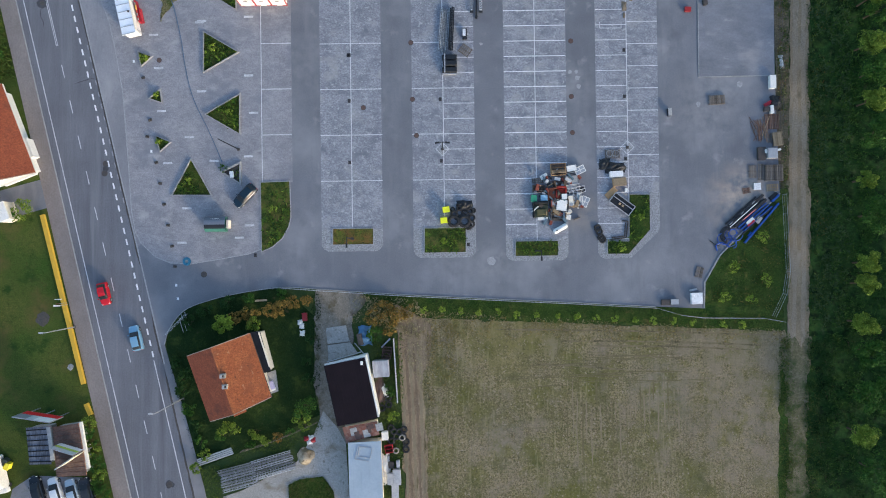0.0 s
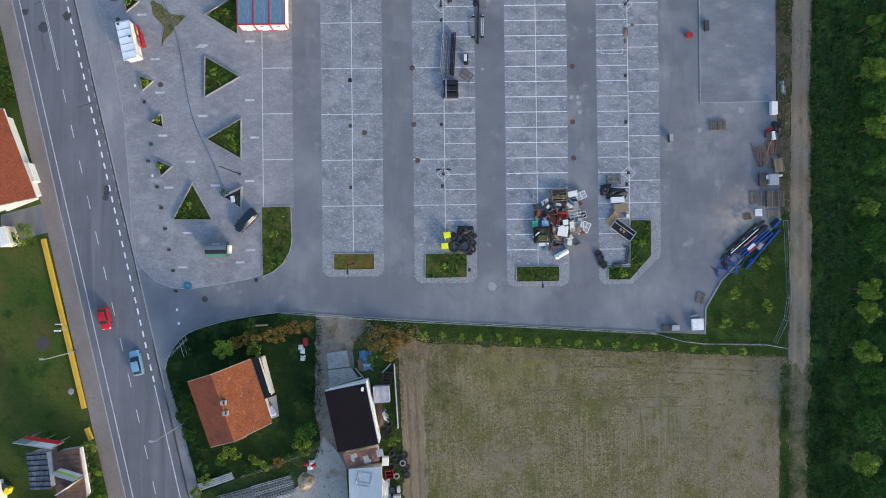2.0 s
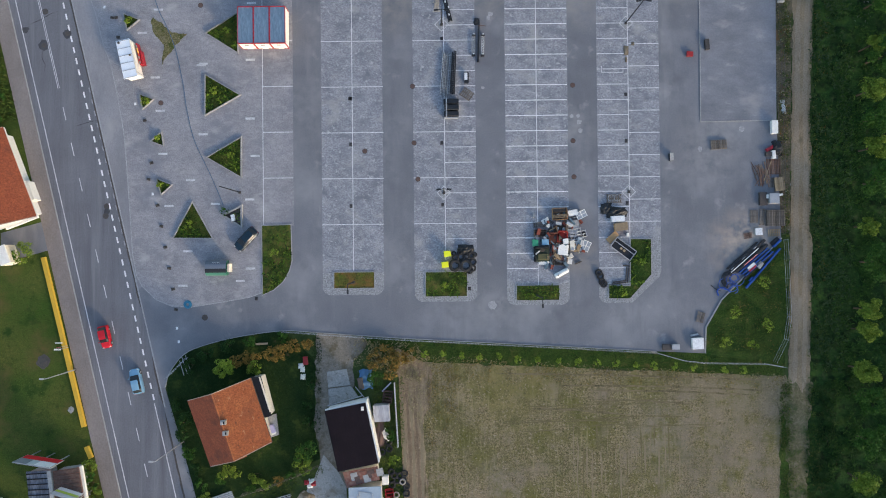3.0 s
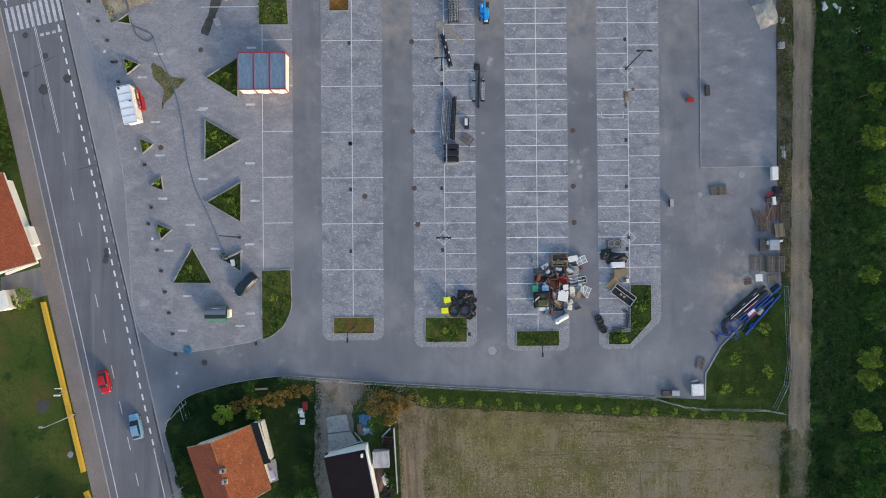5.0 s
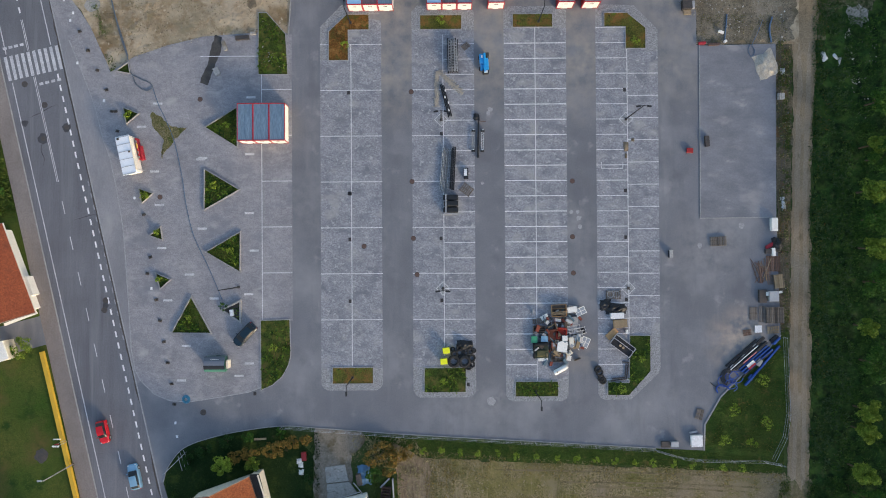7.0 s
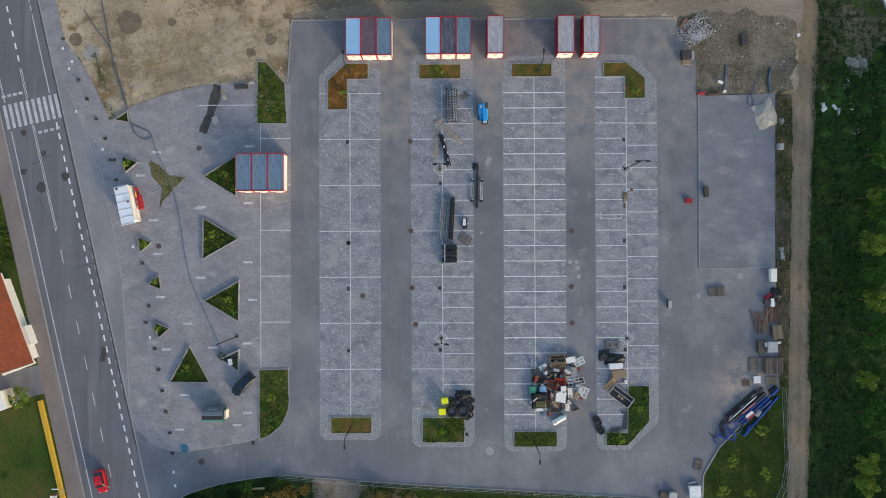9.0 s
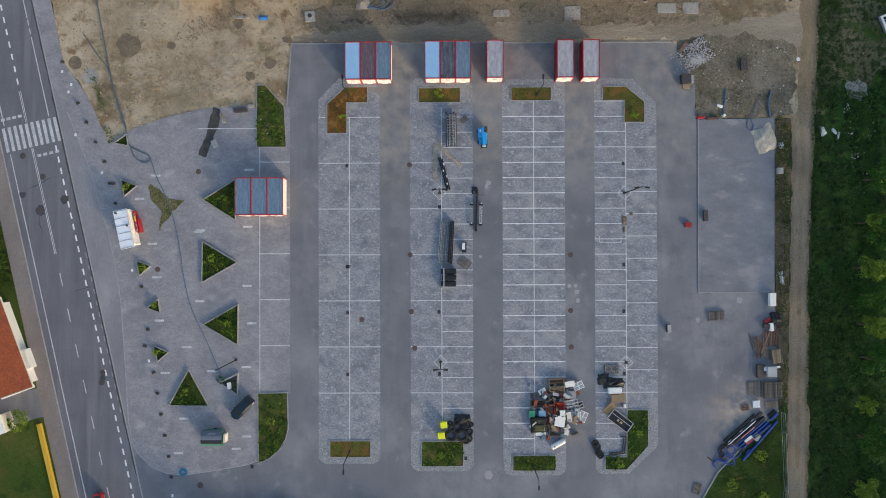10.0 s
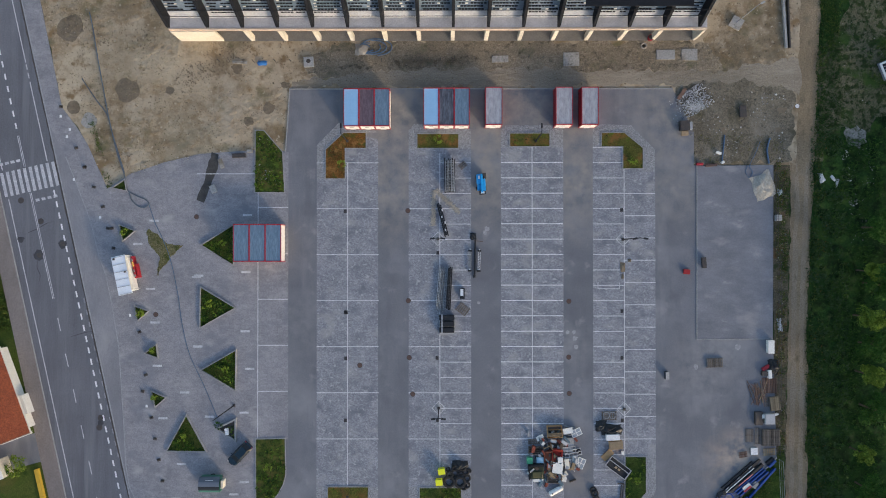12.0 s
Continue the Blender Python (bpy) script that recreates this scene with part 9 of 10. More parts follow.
huts = thing("hut", pose(0, 0, 0), "low hut with black corrugated sheet roof", "hut", "roadside huts")
part("wall", prism([(-66.82, -28.04), (-63.75, -27.81), (-63.26, -33.46), (-66.41, -33.51)], -0.1, 2.5), M["concrete"], huts)
part("roof", prism([(-66.94, -27.8), (-63.52, -27.57), (-62.94, -33.57), (-66.36, -33.62)], 2.5, 2.62), M["roof_dark"], huts, "black corrugated roof")
a0, a1, b0, b1 = (Vector(p) for p in ((-66.94, -27.8), (-66.36, -33.62), (-63.52, -27.57), (-62.94, -33.57)))
for k in range(7):
    p, q = a0.lerp(a1, (k + 0.5) / 7), b0.lerp(b1, (k + 0.5) / 7)
    part("roof_rib", rods(((*p, 2.64), (*q, 2.64), 0.09), n=6), M["dark_wall"], huts)
hut2 = thing("hut", pose(0, 0, 0), "low hut with brown tiled roof and white parapets", "hut", "roadside huts")
c = [(-62.63, -27.76), (-58.58, -27.18), (-57.3, -35.42), (-62.06, -35.63)]
part("wall", prism([(-62.58, -28), (-59.07, -27.5), (-57.87, -35.22), (-62.1, -35.53)], -0.1, 2.5), M["concrete"], hut2)
part("roof", prism(c, 2.5, 2.62), M["rusty_sheet"], hut2, "brown weathered tiled roof")
a0, a1, b0, b1 = (Vector(c[i]) for i in (0, 3, 1, 2))
M["tile_brown"] = surface("brown tiles", (0.07, 0.042, 0.035), (0.11, 0.065, 0.052), (0.20, 0.16, 0.14), 0.8, 3, 0.85, 0.3, amount=0.3)
for k in range(11):
    p, q = a0.lerp(a1, (k + 0.5) / 11), b0.lerp(b1, (k + 0.5) / 11)
    part("tile_course", strip([tuple(p), tuple(q)], 0.66, 2.62, 2.68 + 0.02 * (k % 2)), M["tile_brown"], hut2)
part("parapet", strip([(-58.47, -27.12), (-57.27, -34.5)], 0.4, 1.9, 2.3), M["white_wall"], hut2, "white parapet wall")
part("parapet", strip([(-63.21, -27.61), (-62.54, -32.88)], 0.6, 2.4, 2.9), M["concrete"], hut2, "pale parapet wall")
sheet("west_yard", [(-71.07, -38.47), (-67.73, -36.31), (-58.31, -36.79), (-57.43, -41.76), (-56.55, -47.27), (-73.17, -47.08)], 0.0, M["slab"], "grey concrete parking yard", "yard")


def billboard(a, b, z0, z1, bands, label):
    """A printed panel on posts. a, b: the ends in plan. bands: colour and share of the height, from below."""
    a, b = Vector(a), Vector(b)
    t = thing("billboard", pose(0, 0, 0), label, "billboard", "roadside billboards")
    d = (b - a).normalized()
    n = Vector((d.y, -d.x))
    part("panel", strip([tuple(a), tuple(b)], 0.12, z0, z1), M["steel"], t)
    for side in (1, -1):
        at = 0.0
        for nm, colour, f, x0, x1 in bands:
            p, q = a.lerp(b, x0) + n * 0.075 * side, a.lerp(b, x1) + n * 0.075 * side
            part("print", strip([tuple(p), tuple(q)], 0.02, z0 + (z1 - z0) * f[0], z0 + (z1 - z0) * f[1]), paint(nm, colour, 0.5), t)
    for f in (0.1, 0.5, 0.9):
        p = a.lerp(b, f)
        part("post", rods(((p.x, p.y, 0), (p.x, p.y, z0 + 0.2), 0.09)), M["steel"], t)


billboard((-67.01, -25.25), (-61.14, -26.22), 2.2, 5.6, (("print red", (0.60, 0.02, 0.03), (0.03, 0.42), 0.02, 0.98), ("print white", (0.75, 0.75, 0.77), (0.46, 0.97), 0.55, 0.98), ("print grey", (0.22, 0.24, 0.27), (0.46, 0.97), 0.02, 0.35), ("print pale", (0.50, 0.53, 0.56), (0.46, 0.97), 0.36, 0.54)), "red and white printed billboard on steel posts")
billboard((-61.45, -30.26), (-57.84, -31.38), 2.2, 5.2, (("print white", (0.75, 0.75, 0.77), (0.03, 0.45), 0.02, 0.98), ("print lime", (0.45, 0.58, 0.08), (0.48, 0.66), 0.02, 0.98), ("print pale", (0.50, 0.53, 0.56), (0.7, 0.97), 0.02, 0.98)), "white billboard with a lime green stripe")
billboard((-57.84, -31.65), (-60.75, -33.59), 2.2, 5.2, (("print cream", (0.78, 0.74, 0.55), (0.03, 0.97), 0.02, 0.98),), "cream printed billboard on steel posts")
wheelie_bin((-71.32, -34.43), 70, (0.70, 0.60, 0.03), "yellow waste bin beside the white van")
wheelie_bin((-71.78, -33.78), 60, (0.03, 0.04, 0.035), "dark green waste bin beside the yellow one")
van = thing("van", pose(*(-72.6, -35.65), 0, 0, 0, road_turn), "white delivery van parked in the yard", "van", "cars beside the huts")
part("body", boxes((-1.0, -2.9, 0.35, 1.0, 2.3, 2.3), bevel=0.12), M["white_wall"], van)
part("bonnet", boxes((-0.95, 2.3, 0.35, 0.95, 3.2, 1.15), bevel=0.12), M["white_wall"], van)
part("windscreen", boxes((-0.85, 2.28, 1.3, 0.85, 2.34, 2.05)), M["glass"], van)
for sx in (-0.9, 0.9):
    for sy in (-1.9, 2.2):
        part("wheel", rods(((sx - 0.1, sy, 0.34), (sx + 0.1, sy, 0.34), 0.34), n=14), M["rubber"], van)
t = thing("traffic_sign", pose(*(-61.86, -8.2), 0.06), "small red and white road sign", "road sign")
part("pole", rods(((0, 0, 0), (0, 0, 2.4), 0.04)), M["steel"], t)
part("plate", rods(((0, -0.02, 2.3), (0, 0.02, 2.3), 0.35), n=20), M["red"], t)
t = thing("bus_stop_post", pose(*(-61.68, -8.48), 0.06), "white bus stop post beside the pavement", "post")
part("pole", rods(((0, 0, 0), (0, 0, 2.6), 0.05)), M["steel"], t)
part("plate", boxes((-0.75, -0.12, 2.4, 0.3, 0.12, 2.55)), M["white_wall"], t)
part("plate", boxes((-0.9, 0.9, 1.9, 0.2, 1.05, 2.05)), M["white_wall"], t)
for p in ((-65.86, -10.82), (-61.39, -18.72)):
    t = cone_heap("earth_patch", p, 1.1 if p[1] > -14 else 0.5, 0.08, M["iron"] if p[1] > -14 else M["kerb"], "low round mound on the lawn", 5)

# ---- the building site ----
stake = mesh_of("stake", rods(((0, 0, 0), (0, 0, 1.3), 0.05), n=6), M["iron"])
for p in ((-35.95, 72.65), (-34.37, 72.65), (-32.06, 72.64), (-30.39, 72.55), (-26.87, 72.64), (-24.37, 72.73), (-19.46, 72.72), (-17.89, 72.62), (-9.56, 72.7), (-7.43, 72.7), (-4.29, 72.79), (-1.97, 72.97), (0.15, 72.97), (2.46, 73.15), (5.7, 73.14), (8.47, 73.23), (14.47, 73.31), (16.78, 73.22)):
    t = new("stake", stake)
    t.matrix_basis = pose(*p, -0.05, rng.uniform(-6, 6), rng.uniform(-6, 6), 0)
    tagged(t, "dark iron stake driven into the earth", "stake", "stakes on the building site")


def block(p, rz, size, label, material="concrete", z=-0.02, name="concrete_block"):
    t = thing(name, pose(*p, z, 0, 0, rz), label, "block", "blocks on the site")
    x, y, h = size[0] / 2, size[1] / 2, size[2]
    part("body", boxes((-x, -y, 0, x, y, h), bevel=0.04), M[material], t)


block((-21.4, 72.54), 4, (1.6, 1.6, 0.5), "grey concrete manhole block")
manhole((-21.4, 72.63), "iron", 0.35, 0.49)
block((-32.71, 72.55), 0, (2.4, 0.5, 0.2), "pale concrete beam lying on the earth", "yard")
block((9.85, 73.04), 2, (2.7, 1.1, 0.15), "broken pale concrete slab", "yard")
block((21.49, 73.02), 1, (2.6, 2.2, 0.12), "square pale slab lying on the earth", "yard")
block((-26.33, 79.13), -25, (1.4, 1.3, 0.5), "rough earth-stained concrete block", "rubble")
block((48.34, 78.81), -30, (1.9, 1.9, 0.4), "square concrete lamp footing", "yard")
block((36.89, 73.74), 0, (3.0, 1.6, 0.1), "pale grey plate on the earth", "concrete")
block((40.76, 73.73), 0, (2.6, 1.9, 0.1), "pale grey plate on the earth", "yard")
block((-35.72, 55.97), 20, (0.6, 1.6, 0.35), "pale kerb stones on the paving", "yard", 0.02)
block((-37.01, 51.81), 25, (0.9, 1.3, 0.3), "pale kerb stone on the paving", "concrete", 0.02)
block((-32.76, 57.26), 3, (2.2, 0.7, 0.4), "dark bundle of rods on the paving", "iron", 0.02)
block((-31.01, 58), 3, (1.0, 0.5, 0.3), "white kerb stone on the paving", "yard", 0.02)
block((49.38, 64.38), 2, (1.1, 1.9, 0.3), "dark pit cover in the mud", "iron")
lamp(*(48.34, 78.9), 7.2, ((0.6, 0.3),), "pale steel lamp post on a concrete footing", "steel")
t = thing("blue_sheet", pose(*(-29.09, 72.45), 0), "small crumpled blue plastic sheet", "plastic sheet")
part("sheet", crumple(0.75, 0.4, 0.4, 21), paint("sheet blue", (0.03, 0.16, 0.42), 0.5), t)
bk = thing("bucket", pose(*(34.32, 76.34), 0), "orange-red bucket beside the building", "bucket")
part("bucket", rods(((0, 0, 0), (0, 0, 0.7), 0.42, 0.5), n=18), M["red"], bk)
part("filling", rods(((0, 0, 0.68), (0, 0, 0.72), 0.4), n=18), M["iron"], bk)
t = new("concrete_ring", RING_PALE)
t.matrix_basis = pose(*(33.3, 75.13), 0)
tagged(t, "pale concrete ring lying on the earth", "concrete ring")
for k in range(5):
    c = (-11.41, 75.02)
    rr = 0.6 + 0.28 * k
    hose([(c[0] - 1.0 + rr * 1.5 * math.cos(a) + 0.5 * k, c[1] + rr * 0.8 * math.sin(a)) for a in [1.2 * k + 4.4 * i / 8 for i in range(9)]], 0.09, HOSE, "tangled dark blue hose beside the building", -0.02)
t = thing("scrap_heap", pose(*(-12.8, 74.65), -0.02), "muddy scrap beside the hose tangle", "scrap")
part("sheet", crumple(1.1, 0.9, 0.5, 23), M["rubble"], t)
trench = sheet("filled_trench", ragged([(-37.32, 57.85), (-36.21, 57.47), (-36.40, 55.05), (-38.56, 49.69), (-39.76, 49.98), (-38.17, 54.33)], 0.22, 0.25), 0.032, M["rubble"], "strip of dug-up dark rubble in the paving", "trench")
trench.data.materials[0] = surface("dark fill", (0.06, 0.058, 0.058), (0.10, 0.095, 0.09), (0.03, 0.03, 0.03), 0.8, 5, 0.95, 0.6)
sheet("churned_strip", ragged(curve_through([(-22.0, 70.4), (-12, 70.9), (0, 71.2), (12, 71.4), (24, 71.2), (38, 70.6), (46, 71.2)]) + [(44, 75.6), (30, 76.0), (10, 76.0), (-8, 76.0), (-16, 75.6), (-21, 73.6)], 1.3, 0.4), -0.012, M["churned"], "churned brown earth along the building", "soil")
sheet("site_track", ragged(curve_through([(-24.2, 69.3), (-16.5, 70.6), (-7.25, 71.1), (6.62, 71.5), (20.47, 71.3), (37.07, 70.9), (48.12, 71.6), (58.6, 73.0)]) + [(58.6, 67.6), (49, 68.2), (38.44, 68.5), (11.23, 68.4), (-24.2, 68.37)], 1.0, 0.4), -0.010, M["site_track"], "compacted grey-brown site track", "track")
sheet("site_edge", ragged([(38.16, 67.91), (38.9, 68.6), (48, 69.2), (57.6, 68.0), (57.9, 62), (57.2, 56.07), (41.8, 55.99), (41.73, 60.98)], 1.2, 0.4), -0.009, M["mud"], "trampled grey mud with litter", "mud")
for k, (p, r, m) in enumerate((((-51.15, 68.03), 2.0, "mud_dark"), ((-57.43, 63.13), 1.3, "yard"), ((-27.97, 65.04), 1.0, "mud_dark"), ((-60.04, 65.26), 1.1, "mud_dark"), ((-60.57, 78.27), 2.2, "mud_dark"))):
    pts = [(p[0] + r * (1 + 0.3 * noise.noise(Vector((math.cos(a), math.sin(a), k)))) * math.cos(a), p[1] + r * (1 + 0.3 * noise.noise(Vector((math.cos(a), math.sin(a), k + 7)))) * math.sin(a)) for a in [2 * math.pi * i / 22 for i in range(22)]]
    sheet("soil_patch", ragged(pts, 0.35, 0.3), -0.003, M[m], "dark disturbed patch of earth" if m != "yard" else "pale cement patch", "soil")
SITE = [(-64.77, 82.92), (-59.11, 65.26), (-53.96, 52.74), (-39.43, 57.82), (-30.36, 58.56), (-25.73, 58.37), (-24.82, 68.92), (37.98, 68.84), (42.08, 56.36), (56.33, 56.35), (57.38, 82.68)]


def stones(name, poly, per_m2, lo, hi, material, label, seed, z=0.0):
    """Scattered stones and clods, one mesh."""
    r5 = np.random.default_rng(seed)
    xs, ys = [p[0] for p in poly], [p[1] for p in poly]
    n = int((max(xs) - min(xs)) * (max(ys) - min(ys)) * per_m2)
    x, y = r5.uniform(min(xs), max(xs), n), r5.uniform(min(ys), max(ys), n)
    clump = np.array([noise.noise(Vector((a * 0.22, b * 0.22, seed))) for a, b in zip(x, y)])
    keep = inside(x, y, poly) & (clump > r5.uniform(-0.15, 0.5, n))
    x, y = x[keep], y[keep]
    k = len(x)
    s = lo + (hi - lo) * r5.uniform(0, 1, k) ** 3
    shape = np.array([[1, 0, 0], [-1, 0, 0], [0, 1, 0], [0, -1, 0], [0, 0, 1], [0, 0, -1]], float)
    v = shape[None] * (1 + 0.4 * r5.normal(size=(k, 6, 1))) * s[:, None, None] * 0.6
    a = r5.uniform(0, 3.1, k)
    ca, sa = np.cos(a)[:, None], np.sin(a)[:, None]
    v = np.stack([v[..., 0] * ca - v[..., 1] * sa + x[:, None], v[..., 0] * sa + v[..., 1] * ca + y[:, None], v[..., 2] * 0.7 + z + s[:, None] * 0.15], 2)
    tri = np.array([[0, 2, 4], [2, 1, 4], [1, 3, 4], [3, 0, 4], [2, 0, 5], [1, 2, 5], [3, 1, 5], [0, 3, 5]])
    f = (tri[None] + 6 * np.arange(k)[:, None, None]).reshape(-1, 3)
    me = bpy.data.meshes.new(name)
    me.from_pydata(v.reshape(-1, 3).tolist(), [], f.tolist())
    me.materials.append(material)
    return tagged(new(name, me), label, "stones", kind="stuff")


clod = leafy("clods and stones", (0.13, 0.10, 0.068), (0.25, 0.20, 0.14), (0.33, 0.29, 0.235))
pale = leafy("pale litter", (0.20, 0.19, 0.18), (0.40, 0.39, 0.37), (0.75, 0.75, 0.75))
stones("stones", SITE, 7.0, 0.04, 0.2, clod, "loose clods and stones on the building site", 31, -0.015)
for k, (p, r, many) in enumerate((((-45.2, 70.3), 2.6, 16), ((-48.9, 76.8), 2.8, 14), ((-41.5, 63.4), 2.4, 12), ((-40.1, 70.3), 3.0, 18), ((-54.5, 77.3), 2.4, 14), ((-60.1, 79.2), 2.8, 18), ((-33.2, 75.2), 2.6, 16), ((-38.2, 63.8), 2.2, 12), ((-47.5, 66.5), 1.8, 12), ((-30.5, 70.4), 2.0, 10))):
    stones("stones", [(p[0] + r * math.cos(a), p[1] + 0.8 * r * math.sin(a)) for a in [2 * math.pi * i / 14 for i in range(14)]], many, 0.04, 0.26, clod, "rough clods of turned earth", 100 + k, -0.015)
stones("litter", [(38.44, 67.45), (56.39, 67.89), (56.52, 56.07), (42.08, 55.99)], 4, 0.06, 0.3, pale, "pale litter and stones in the mud", 33, -0.01)
stones("stones", [(56.42, 39.72), (60.01, 39.66), (59.08, -11.97), (55.68, -11.92)], 1.5, 0.03, 0.1, clod, "loose stones on the dirt road", 35, -0.03)
stones("stones", [(-6.88, -14.8), (-3.47, -14.84), (-3.8, -40.55), (-5.09, -40.53)], 3, 0.05, 0.22, clod, "loose clods on the field track", 36, -0.05)
stones("stones", [(-21.08, -6.79), (-13.7, -7.35), (-15.22, -18.38), (-19.83, -18.78)], 3, 0.05, 0.18, clod, "loose gravel on the driveway", 37, -0.03)
grass("dry_grass", SITE, 5, 0.05, 0.16, "blade_dry", "thin dry weeds on the bare earth", -0.015, 2, clump=2.6)
grass("dry_grass", [(-64.77, 82.92), (-59.11, 65.26), (-53.96, 52.74), (-39.43, 57.82), (-30.36, 58.56), (-31.3, 64.3), (-48.95, 77.32)], 5, 0.05, 0.18, "blade_olive", "thin green weeds on the bare earth", -0.015, 2, clump=2.6)
grass("grass", [(-57.99, 63.87), (-57.07, 64.33), (-53.49, 52.28), (-54.6, 51.91)], 22, 0.1, 0.3, "blade", "weeds along the pavement's edge", -0.015, 3, clump=1.5)
grass("dry_grass", [(42.19, 60.51), (56.17, 60.5), (56.33, 55.79), (42.17, 55.81)], 8, 0.08, 0.25, "blade_olive", "weeds beside the slab", -0.01, 3, clump=2.4)
rubble_line("rubble", (40.37, 67.91), (42.39, 64.39), 4.2, 950, "heap of white and grey building rubble", 41, "rubble_white", 0.06, 0.28)
rubble_line("rubble", (-7.25, 72.42), (4.77, 72.77), 1.0, 160, "dark broken clods along the stakes", 42, "mud_dark", 0.1, 0.35)
rubble_line("rubble", (-39.47, 70.61), (-33.17, 73.95), 3.0, 240, "loose brown clods and stones", 43, "mud_dark", 0.06, 0.24)
rubble_line("rubble", (40.2, 68.0), (41.6, 65.6), 3.4, 420, "dark soil and broken tar in the rubble heap", 44, "rubble_dark", 0.05, 0.24)
rubble_line("rubble", (41.6, 66.4), (42.3, 64.8), 2.6, 260, "bright broken plaster in the rubble heap", 45, "line", 0.04, 0.2)
crate_box("orange_board", (39.45, 67.26), -35, (0.5, 2.0, 0.2), M["wood_red"], "reddish board on the rubble heap", "board")
cart = crate_box("waste_cart", (39.71, 61.99), 3, (1.5, 1.5, 0.9), M["iron"], "dark cart with grey sides and tan tray", "cart")
part("tray", boxes((-0.55, -1.6, 0.3, 0.6, -0.8, 0.55), bevel=0.03), M["wood_tan"], cart, "tan wooden tray")
part("side", boxes((0.78, -0.7, 0.2, 1.2, 0.5, 0.8), bevel=0.03), M["steel"], cart, "pale metal side")
t = thing("tarpaulin", pose(*(52.64, 52.2), 0.07, 0, 0, 20), "crumpled pale beige tarpaulin on the slab", "tarpaulin")
part("sheet", crumple(1.7, 2.1, 0.5, 27), M["tarp_beige"], t)
hose([(50.08, 55.52), (49.8, 54.51), (50.35, 53.59), (50.9, 54.51), (50.45, 55.52), (51.28, 57.27), (52.21, 59.58)], 0.05, HOSE, "thin blue hose over the slab's edge", 0.07)
hose([(53.57, 55.89), (53.31, 58.2), (53.78, 60.04)], 0.14, HOSE, "thick blue hose in the mud", -0.01)
hose([(45.94, 55.9), (46.23, 58.48), (46.42, 60.51)], 0.10, HOSE, "thick blue hose in the mud", -0.01)
block((42.26, 55.81), 2, (1.1, 0.4, 0.45), "red plastic barrier block at the slab's corner", "red", 0.0, "barrier_block")
block((44.19, 55.62), 4, (1.9, 0.4, 0.3), "rusty formwork beam at the slab's edge", "rust", 0.0)
block((46.03, 56.08), 30, (0.5, 0.4, 0.4), "white bag beside the slab", "white_wall", 0.0)
block((45.4, 57.65), -20, (0.9, 0.4, 0.3), "white bag in the mud", "white_wall", 0.0)
manhole((58.31, 65.3), "line", 0.4, -0.02)
block((55, 47.04), 0, (1.0, 1.0, 0.5), "pale box beside the fence", "concrete")
structure("site_wall", strip([(55.83, 84.54), (56.42, 74.73)], 0.35, -0.1, 0.4), M["concrete"], "low pale concrete wall of the site", "wall")
structure("site_wall_inner", strip([(56.57, 85.46), (56.97, 74.73)], 0.2, -0.1, 0.5), M["iron"], "dark formwork beside the wall", "wall")
sump = thing("concrete_sump", pose(*(73.2, 71.3), 0, 0, 0, 22), "square concrete sump with a white steel frame", "sump")
part("base", boxes((-1.45, -1.5, -0.05, 1.45, 1.5, 0.25), bevel=0.05), M["slab"], sump)
for b in ((-1.3, -1.4, 0.25, 1.3, -1.1, 0.4), (-1.3, 1.1, 0.25, 1.3, 1.4, 0.4), (-1.3, -1.1, 0.25, -1.0, 1.1, 0.4), (1.0, -1.1, 0.25, 1.3, 1.1, 0.4)):
    part("frame", boxes(b), M["white_wall"], sump, "white frame bar")
part("opening", boxes((-1.0, -1.1, 0.25, 1.0, 1.1, 0.27)), M["dark_wall"], sump)
for k in range(4):
    part("bar", boxes((-1.0, -0.9 + 0.5 * k, 0.28, 1.0, -0.82 + 0.5 * k, 0.34)), M["steel"], sump)
sheet("gravel_patch", ragged([(66.01, 62.15), (68.31, 62.33), (69.21, 60.02), (68.47, 58.09), (66.45, 58.27), (65.91, 60.03)], 1.2, 0.4), -0.055, M["gravel_pale"], "pale gravel patch in the meadow", "gravel")
for k, (p, r) in enumerate((((66.6, 54.0), 0.9), ((67.4, 50.6), 1.2), ((65.9, 57.6), 0.8), ((69.2, 49.2), 0.7))):
    stones("litter", [(p[0] + r * math.cos(a), p[1] + 1.4 * r * math.sin(a)) for a in [2 * math.pi * i / 12 for i in range(12)]], 60, 0.05, 0.2, pale, "pale spilled gravel in the meadow", 80 + k, -0.02)
grass("undergrowth", [(64, 92), (82, 92), (80, 58), (63.4, 58)], 5, 0.1, 0.3, "blade_dark", "sparse weeds on gravel", -0.05)
stones("litter", [(55.0, 55), (56.6, 55), (56.0, 10), (55.0, 10)], 1.5, 0.05, 0.22, pale, "pale litter along the fence", 77, 0.0)
stones("litter", [(65.5, 59), (70.5, 59), (71, 50), (69.5, 42), (66.8, 43), (66.5, 52)], 5, 0.05, 0.2, pale, "pale spilled gravel in the meadow", 61, 0.02)
stones("litter", [(64.5, 92), (74, 92), (74, 62), (65, 60)], 1.5, 0.04, 0.14, pale, "pale gravel among weeds", 62, -0.05)
grass("undergrowth", [(62.4, 92), (64.6, 92), (65.2, 58), (62.2, 58)], 14, 0.1, 0.28, "blade_dark", "weedy bank beside the dirt road", -0.06, clump=1.2)
